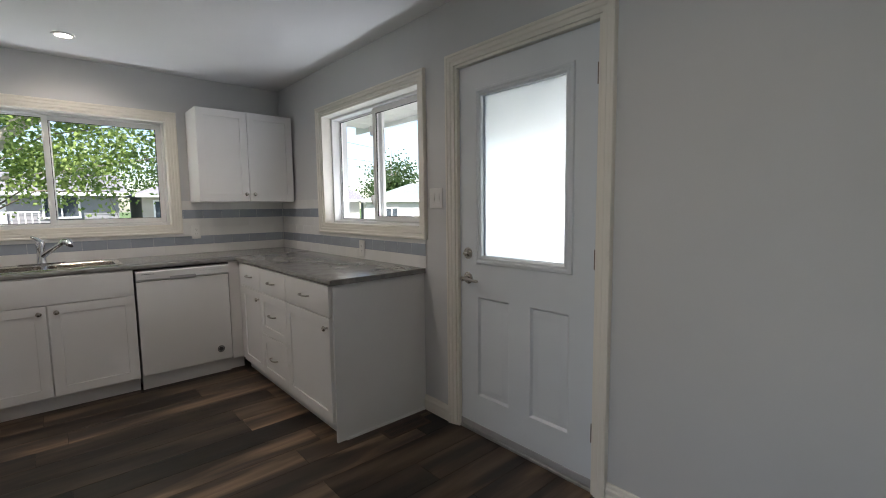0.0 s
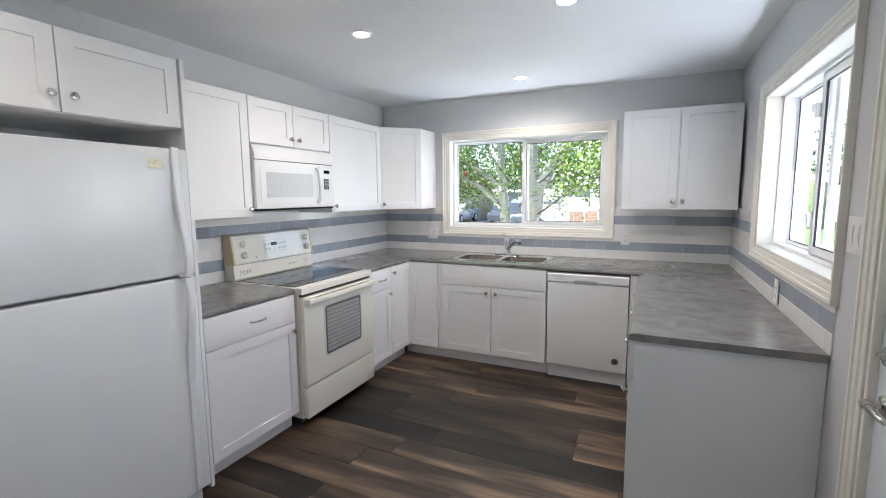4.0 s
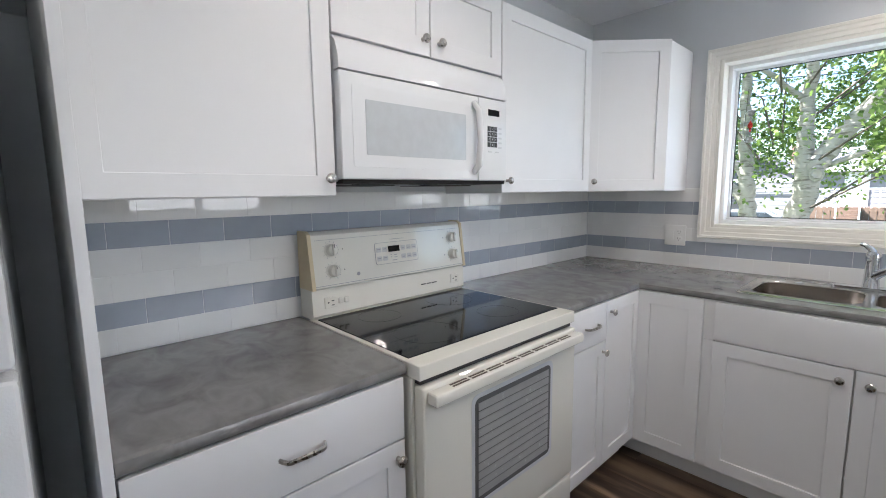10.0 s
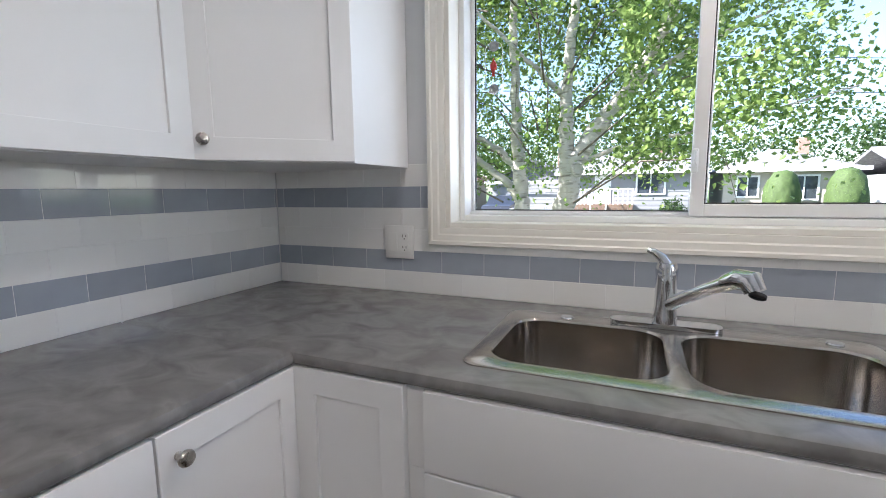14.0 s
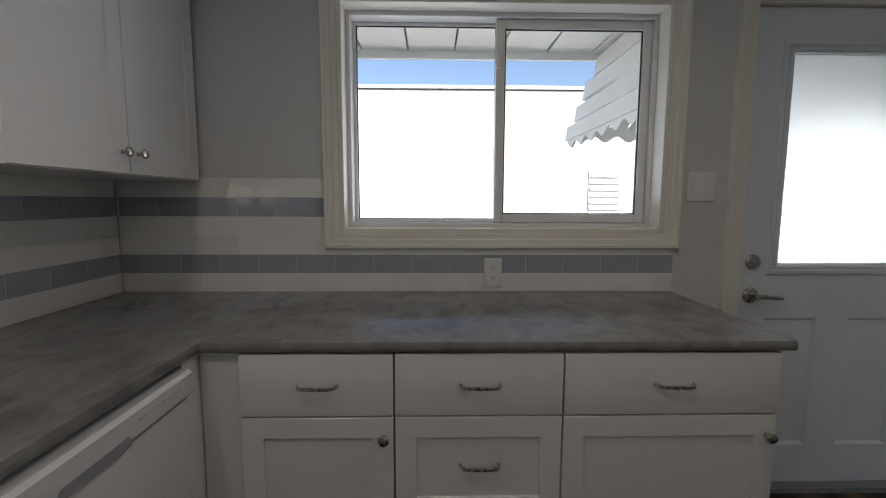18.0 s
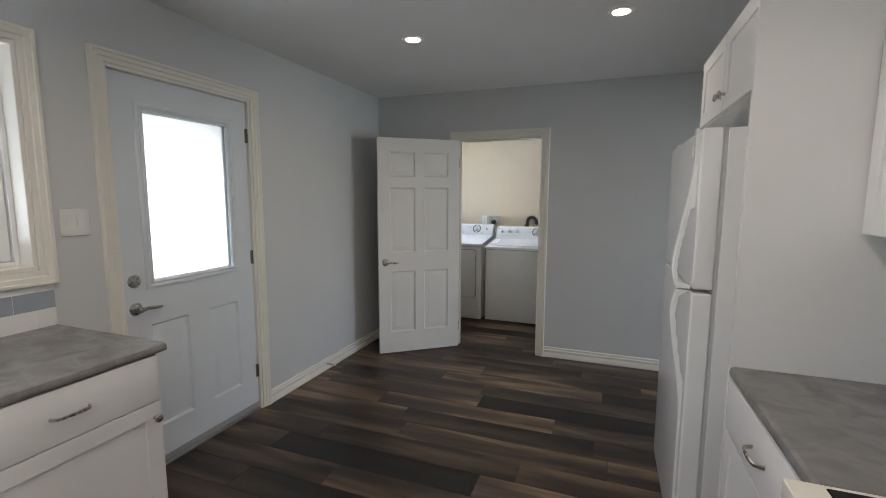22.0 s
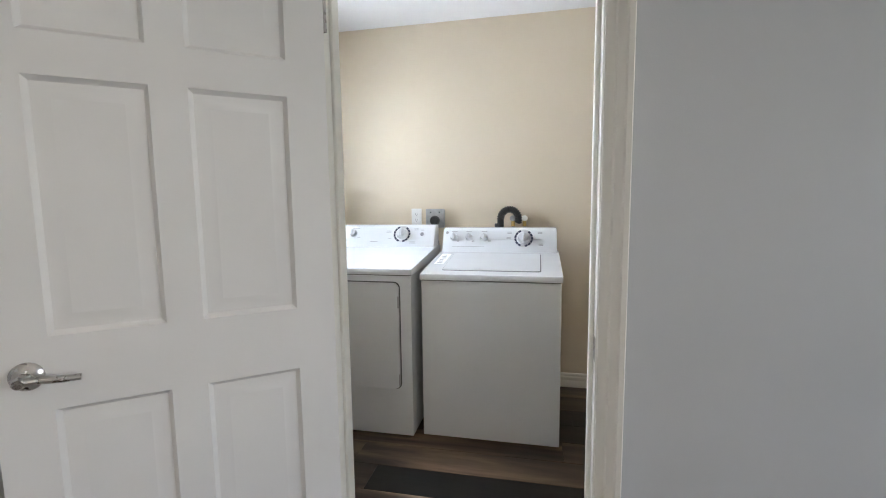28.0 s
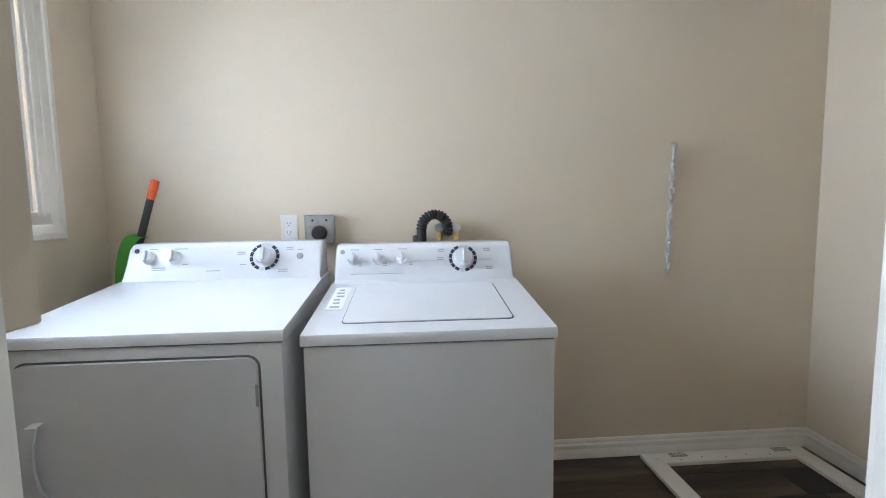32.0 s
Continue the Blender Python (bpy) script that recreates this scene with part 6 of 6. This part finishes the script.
# birch in the front lawn
BARK = bpy.data.materials.new("birch_bark")
BARK.use_nodes = True
nb, lb = BARK.node_tree.nodes, BARK.node_tree.links
pb = nb["Principled BSDF"]
pb.inputs["Roughness"].default_value = 0.8
tc, mpb = nb.new("ShaderNodeTexCoord"), nb.new("ShaderNodeMapping")
mpb.inputs["Scale"].default_value = (1.5, 1.5, 6.5)
lb.new(tc.outputs["Object"], mpb.inputs[0])
n1, n2, rp, mxb = nb.new("ShaderNodeTexNoise"), nb.new("ShaderNodeTexNoise"), nb.new("ShaderNodeValToRGB"), nb.new("ShaderNodeMix")
n1.inputs["Scale"].default_value, n1.inputs["Detail"].default_value = 4.5, 10
n2.inputs["Scale"].default_value = 1.6
lb.new(mpb.outputs[0], n1.inputs["Vector"]), lb.new(tc.outputs["Object"], n2.inputs["Vector"])
rp.color_ramp.elements[0].position, rp.color_ramp.elements[0].color = 0.33, (0.085, 0.07, 0.06, 1)
rp.color_ramp.elements[1].position, rp.color_ramp.elements[1].color = 0.46, (0.50, 0.465, 0.415, 1)
mxb.data_type = "RGBA"
mxb.inputs[7].default_value = (0.36, 0.31, 0.255, 1)
lb.new(n1.outputs[0], rp.inputs[0]), lb.new(n2.outputs[0], mxb.inputs[0]), lb.new(rp.outputs[0], mxb.inputs[6]), lb.new(mxb.outputs[2], pb.inputs["Base Color"])
bb = nb.new("ShaderNodeBump")
bb.inputs["Strength"].default_value, bb.inputs["Distance"].default_value = 0.6, 0.02
lb.new(n1.outputs[0], bb.inputs["Height"]), lb.new(bb.outputs[0], pb.inputs["Normal"])

birch = thing("birch_tree", pose(-0.80, 9.5, GZ), "white-barked birch with two trunks and leafy crown", "tree")
rt = random.Random(3)


def limb(points, r0, r1, name, bumps=True):
    """A tapered, slightly wandering limb through points."""
    pts = []
    for a, b in zip(points, points[1:]):
        for k in range(8):
            t = k / 8
            pts.append(Vector(a).lerp(Vector(b), t) + Vector((rt.gauss(0, 0.012), rt.gauss(0, 0.012), 0)))
    pts.append(Vector(points[-1]))
    n = len(pts) - 1
    return part(name, tube(bmesh.new(), pts, [(r0 + (r1 - r0) * k / n) * (1 + rt.gauss(0, 0.03)) for k in range(n + 1)], 14), BARK, birch)


limb([(0.13, 0.2, -0.05), (0.16, 0.2, 1.0), (0.21, 0.2, 1.85), (0.33, 0.2, 2.50), (0.58, 0.2, 2.95), (1.00, 0.2, 3.45), (1.45, 0.3, 4.3), (1.75, 0.4, 5.4), (1.9, 0.5, 7.2)], 0.190, 0.03, "trunk")
limb([(0.27, 0.2, 2.25), (0.24, 0.15, 2.75), (0.22, 0.1, 3.40), (0.33, 0.0, 4.60), (0.40, -0.1, 6.8)], 0.130, 0.03, "limb")
limb([(-0.36, 0.2, -0.05), (-0.36, 0.2, 1.0), (-0.37, 0.2, 1.83), (-0.43, 0.2, 2.5), (-0.49, 0.2, 3.2), (-0.50, 0.1, 4.4), (-0.45, 0.0, 6.6)], 0.160, 0.03, "trunk")
limb([(-0.40, 0.2, 2.05), (-0.62, 0.2, 2.30), (-1.05, 0.2, 2.62), (-1.8, 0.1, 3.1), (-3.0, 0.0, 3.6)], 0.075, 0.015, "limb")
limb([(-0.44, 0.2, 2.45), (-0.72, 0.2, 2.75), (-1.10, 0.2, 2.98), (-2.0, 0.3, 3.7), (-3.2, 0.4, 4.6)], 0.060, 0.015, "limb")
limb([(0.38, 0.2, 2.50), (0.84, 0.15, 2.70), (1.65, 0.05, 2.84), (2.6, -0.1, 3.05), (3.2, -0.2, 3.2)], 0.036, 0.008, "limb")
limb([(1.00, 0.2, 3.45), (1.7, 0.4, 3.9), (2.8, 0.6, 4.4)], 0.055, 0.012, "limb")
limb([(0.22, 0.1, 3.40), (-0.3, -0.4, 3.9), (-1.0, -1.0, 4.6)], 0.045, 0.012, "limb")
part("knot", lathe(bmesh.new(), [(0.085, 0.0), (0.075, 0.022), (0.050, 0.030), (0.034, 0.018), (0, 0.010)], pose(0.395, 0.055, 2.44, 90, 0, 14) @ Matrix.Scale(1.25, 4, (0, 1, 0)), 16), BARK, birch)
tips = []
for k in range(430):
    a = rt.uniform(0, 6.283)
    rad = 4.3 * math.sqrt(rt.random())
    z = rt.uniform(2.9, 7.6) - 0.17 * rad
    tips.append(Vector((rad * math.cos(a) * 1.05 - 1.25, rad * math.sin(a) * 0.62, z)))
twig = bmesh.new()
for p in tips[:36]:
    hub = Vector((0.2 * p.x, 0.2 * p.y, max(2.0, p.z - 0.8)))
    tube(twig, [hub, hub.lerp(p, 0.5) + Vector((0, 0, 0.25)), p, p + Vector((rt.gauss(0, 0.2), rt.gauss(0, 0.2), -0.5))], [0.015, 0.010, 0.006, 0.003], 5)
tagged(part("twigs", twig, mat("brown_twig_bark", (0.12, 0.095, 0.07), 0.8, vary=0.2, scale=8), birch), kind="stuff")


def in_crown():
    p = rt.choice(tips)
    drop = abs(rt.gauss(0, 0.24))
    q = p + Vector((rt.gauss(0, 0.24), rt.gauss(0, 0.22), rt.gauss(0, 0.16) - drop))
    thin = (q.y < 0.35 and abs(q.x + 0.05) < 1.0 and q.z < 4.9) or (q.x > 0.6 and q.z < 2.3 + rt.random() * 0.5) or q.z < 1.7
    return in_crown() if thin and rt.random() < 0.93 else q


lm = leaves(112000, in_crown, 0.067, rt)
lm.materials.append(LEAF)
lo = new("crown", lm)
lo.parent = birch
tagged(lo, kind="stuff")


def far_tree(x, y, h, r, z0, count, label):
    t = thing("tree", pose(x, y, GZ), label, "tree", "far trees")
    rg = random.Random(int(x * 13 + y))
    part("trunk", tube(bmesh.new(), [(0, 0, 0), (0.1, 0, h * 0.4), (0, 0, h * 0.8)], [0.22, 0.16, 0.05], 8), DECK_WOOD, t)
    hubs = []
    for k in range(26):
        v = Vector((rg.gauss(0, 1), rg.gauss(0, 1), rg.gauss(0, 1))).normalized() * rg.uniform(0.35, 1.0)
        hubs.append(Vector((v.x * r, v.y * r, z0 + (h - z0) * (0.5 + v.z * 0.5))))
    def place():
        p = rg.choice(hubs)
        s = r * 0.26
        return p + Vector((rg.gauss(0, s), rg.gauss(0, s), rg.gauss(0, s * 0.8)))
    me = leaves(count, place, 0.34, rg)
    me.materials.append(FAR_LEAF)
    ob = new("crown", me)
    ob.parent = t
    tagged(ob, kind="stuff")


far_tree(29.5, 41.0, 7.4, 2.4, 1.0, 3500, "dense green tree between two far roofs")
for x, y, h, r in ((19, 52, 8.5, 4.5), (12, 56, 8, 4), (26, 60, 9, 5), (-3, 55, 9, 4.5), (-12, 50, 9, 4.5), (-22, 52, 10, 5), (4, 60, 8, 4.5), (34, 48, 8, 4)):
    far_tree(x, y, h, r, 1.6, 2600, "leafy green tree behind the houses")


def car(x, y, turn, paint, label):
    t = thing("car", pose(x, y, GZ + (0.45 if y > 27 else 0.02), 0, 0, turn), label, "car", "parked cars")
    part("body", prism(bmesh.new(), [(-2.15, 0.30), (-2.20, 0.62), (-2.0, 0.82), (-1.1, 0.92), (-0.5, 1.38), (0.9, 1.40), (1.6, 0.95), (2.15, 0.85), (2.2, 0.55), (2.1, 0.30)], -0.85, 0.85, "y"), paint, t)
    part("side_glass", prism(bmesh.new(), [(-0.9, 0.95), (-0.45, 1.30), (0.85, 1.32), (1.35, 0.97)], -0.862, 0.862, "y"), DARK_PANE, t)
    for wx in (-1.35, 1.35):
        for wy in (-0.80, 0.80):
            wh = part("wheel", lathe(bmesh.new(), [(0, -0.1), (0.32, -0.1), (0.33, 0.0), (0.32, 0.1), (0, 0.1)], pose(wx, wy, 0.33, 90), 20), TYRE, t)
            part("rim", lathe(bmesh.new(), [(0.0, -0.108), (0.20, -0.108), (0.20, 0.108), (0, 0.108)], pose(wx, wy, 0.33, 90), 14), GALVANISED, wh)


car(-7.2, 30.2, 90, CAR_BLUE, "dark blue car parked on a driveway")
car(-4.2, 23.0, 0, CAR_SILVER, "silver car parked at the kerb")
car(-11.0, 30.0, 90, CAR_SILVER, "silver car parked on a driveway")

# wires
pole = thing("utility_pole", pose(31.0, 44.0, GZ), "grey wooden utility pole with wires", "utility pole")
part("post", tube(bmesh.new(), [(0, 0, 0), (0, 0, 9.0)], [0.16, 0.11], 10), CONCRETE, pole)
for z, dz in ((8.7, 0.0), (7.2, 0.0), (6.6, 0.1)):
    part("wire", tube(bmesh.new(), [(0, 0, z), (-18, -12, z - 0.8 - dz), (-36, -22, z - 0.9)], 0.02, 5), DARK, pole)

# neighbour to the east
nb_house = thing("neighbour_house", pose(8.0, 4.4, GZ), "white stucco neighbouring house in full sun", "house")
part("wall", box(0, 8, -14.0, 1.8, 0, 4.0), WHITE_STUCCO, nb_house)
nr = part("roof", prism(bmesh.new(), [(-0.012, 4.0), (-0.012, 4.06), (4.0, 5.0), (8.06, 4.06), (8.06, 4.0)], -14.4, 2.15, "y"), ROOF_GREY, nb_house)
part("gutter", box(-0.045, -0.013, -14.4, 2.15, 4.02, 4.075, 0.006), SOFFIT, nr)
jw = part("window", box(-0.03, -0.002, -4.15, -3.60, 1.90, 2.70), PALE_GREY, nb_house)
for k in range(7):
    part("louvre", box(-0.06, -0.031, -4.13, -3.62, 1.93 + 0.11 * k, 1.98 + 0.11 * k), SOFFIT, jw)

# eaves of this house above the east side, and the outer door's awning
ev = thing("eaves", Matrix(), "white metal soffit panels under the roof edge", "eaves", kind="structure")
k, y = 0, -3.0
while y < 5.0:
    part("soffit_panel", box(XE + WT, 3.44, y, y + 0.289, 2.245, 2.262, 0.004), SOFFIT, ev)
    y += 0.30
part("fascia", box(3.445, 3.475, -3.0, 5.30, 2.20, 2.46), SOFFIT, ev)
part("roof_deck", box(XE + WT - 0.3, 3.44, -3.0, 5.30, HC + 0.16, HC + 0.26), ROOF_GREY, ev)
part("north_soffit", box(-4.5, XE + WT, YN + WT, 5.27, 2.245, 2.262), SOFFIT, ev)
part("north_fascia", box(-4.5, XE + WT, 5.275, 5.30, 2.20, 2.46), SOFFIT, ev)

aw = thing("door_awning", pose(XE + WT, 0, 0), "white slatted metal awning with a scalloped edge over the outer door", "awning")
for k in range(9):
    yy = 1.05 + k * 0.145
    part("slat", prism(bmesh.new(), [(0.10, 2.235), (0.86, 2.235), (1.50, 1.86), (1.50, 1.84), (0.85, 2.215), (0.10, 2.215)], yy, yy + 0.125, "y"), SOFFIT, aw)
for yy in (1.03, 2.36):
    for k in range(4):
        z = 2.20 - k * 0.115
        x1 = min(1.50, 0.86 + (2.235 - z) / 0.375 * 0.64)
        part("side_slat", prism(bmesh.new(), [(0.06, z), (x1, z), (x1 + 0.05, z - 0.10), (0.06, z - 0.10)], yy, yy + 0.02 + 0.008 * (k % 2), "y"), SOFFIT, aw)
    bm = bmesh.new()
    out = [(0.06, 1.80), (1.53, 1.80)] + [(1.53 - 1.47 * j / 48, 1.715 + 0.025 * math.cos(j / 48 * 14 * math.pi)) for j in range(49)]
    prism(bm, out, yy, yy + 0.015, "y")
    part("valance", bm, SOFFIT, aw)
bm = bmesh.new()
prism(bm, [(1.05, 1.86), (2.36, 1.86)] + [(2.36 - 1.31 * j / 48, 1.765 + 0.025 * math.cos(j / 48 * 14 * math.pi)) for j in range(49)], 1.50, 1.515, "x")
part("valance", bm, SOFFIT, aw)

# small thermometer with a red bird shape stuck outside the sink window
th = thing("window_thermometer", pose(-0.120, YN + 0.163, 1.700), "clear plastic window thermometer with a red bird shape", "thermometer")
part("backing", prism(bmesh.new(), rounded(-0.030, 0.030, -0.085, 0.085, 0.028), 0.004, 0.007, "y"), glass_mat("clear_plastic", 0.0, (0.95, 0.97, 0.97)), th)
part("bird_shape", prism(bmesh.new(), [(-0.004, -0.030), (0.004, -0.030), (0.005, -0.012), (0.012, 0.000), (0.010, 0.014), (0.003, 0.022), (0.000, 0.032), (-0.005, 0.020), (-0.012, 0.010), (-0.011, -0.004), (-0.005, -0.012)], 0.0005, 0.0038, "y"), RED, th)
part("rim", tube(bmesh.new(), [(x, 0.0055, z) for x, z in rounded(-0.031, 0.031, -0.086, 0.086, 0.028)] + [(0.031, 0.0055, 0.058)], 0.0016, 6), PLATE, th)
for z in (-0.072, 0.072):
    part("suction_cup", lathe(bmesh.new(), [(0.018, 0), (0.008, 0.008), (0, 0.008)], pose(0, 0.007, z, -90), 14), PLATE, th)

# ---- floor planks ----
floor = part("floor", box(-4.2, LXE + WT, LYS - WT, YN + WT, -0.20, 0.0), PLANK_GAP)
tagged(floor, "dark brown mixed-tone vinyl plank floor", "floor", kind="structure")
rng = random.Random(5)
PW, PL = 0.182, 1.220
plank_meshes = {}
row, y = 0, LYS
while y < YN:
    x = LXW - rng.random() * PL
    w = min(PW, YN - y)
    while x < LXE:
        x0, x1 = max(x, XW), min(x + PL, LXE)
        x += PL
        if x1 - x0 < 0.02:
            continue
        key = (round(x1 - x0, 3), round(w, 3))
        if key not in plank_meshes:
            plank_meshes[key] = mesh_of("plank", box(0, key[0] - 0.0018, 0, key[1] - 0.0020, 0.0002, 0.004, 0.0006), PLANK)
        ob = new("plank", plank_meshes[key])
        ob.parent, ob.location = floor, (x0, y, 0)
    y += PW

# ---- wall tiles ----
TW, TH, TG = 0.1535, 0.0755, 0.0013
tile_meshes = {}


def tile_mesh(w, h, material):
    key = (round(w, 3), round(h, 3), material.name)
    if key not in tile_meshes:
        tile_meshes[key] = mesh_of("tile", box(0, w, -0.0062, -0.0025, 0, h, 0.0007, 1), material)
    return tile_meshes[key]


def tile_field(name, m, u0, u1, rows, holes, label, origin=0.0):
    """Tiles on a wall in local x-z, facing -y, in running bond, with grout behind; rows: number of courses above the counter."""
    f = thing(name, m, label, "backsplash", kind="structure")
    bm = bmesh.new()
    z1 = CT + rows * TH
    cuts = sorted({u0, u1, *[c for h in holes for c in h[:2] if u0 < c < u1]})
    for a, b in zip(cuts, cuts[1:]):
        cover = [h for h in holes if h[0] <= a and h[1] >= b]
        z = CT
        for low, high in sorted((h[2], h[3]) for h in cover) + [(z1, z1)]:
            if min(low, z1) > z:
                bx(bm, a, b, -0.0055, -0.0005, z, min(low, z1))
            z = max(z, high)
    part("grout", bm, GROUT, f)
    for r in range(rows):
        z = CT + r * TH
        shade = TILE_BLUE if r in (1, 4) else TILE_WHITE
        u = u0 - ((u0 - origin) % TW) - (TW / 2 if r % 2 else 0)
        while u < u1:
            a, b, c, d = max(u, u0) + TG / 2, min(u + TW, u1) - TG / 2, z + TG / 2, z + TH - TG / 2
            pieces = [(a, b, c, d)]
            for h in holes:
                nxt = []
                for p in pieces:
                    if p[1] <= h[0] or p[0] >= h[1] or p[3] <= h[2] or p[2] >= h[3]:
                        nxt.append(p)
                        continue
                    if p[0] < h[0]:
                        nxt.append((p[0], h[0], p[2], p[3]))
                    if p[1] > h[1]:
                        nxt.append((h[1], p[1], p[2], p[3]))
                    lo, hi = max(p[0], h[0]), min(p[1], h[1])
                    if p[2] < h[2]:
                        nxt.append((lo, hi, p[2], h[2]))
                    if p[3] > h[3]:
                        nxt.append((lo, hi, h[3], p[3]))
                pieces = nxt
            for p in pieces:
                if p[1] - p[0] > 0.006 and p[3] - p[2] > 0.006:
                    ob = new("tile", tile_mesh(p[1] - p[0], p[3] - p[2], shade))
                    ob.parent, ob.location = f, (p[0], 0, p[2])
            u += TW
    return f


tile_field("backsplash_north", pose(0, YN, 0), XW + 0.008, XE - 0.008, 6, [(WA[0] - 0.060, WA[1] + 0.060, WA[2] - 0.060, 3.0)], "white and blue-grey glazed wall tiles behind the sink", -0.175)
tile_field("backsplash_west", pose(XW, 0, 0, 0, 0, 90), 1.968, YN - 0.008, 6, [], "white and blue-grey glazed wall tiles behind the stove", 2.36)
tile_field("backsplash_east", pose(XE, 0, 0, 0, 0, -90), -(YN - 0.008), -2.452, 6, [(-WB[1] - 0.060, -WB[0] + 0.060, WB[2] - 0.060, 3.0), (-2.425, -2.0, 0, 3.0)], "white and blue-grey glazed wall tiles along the counter", -3.9)
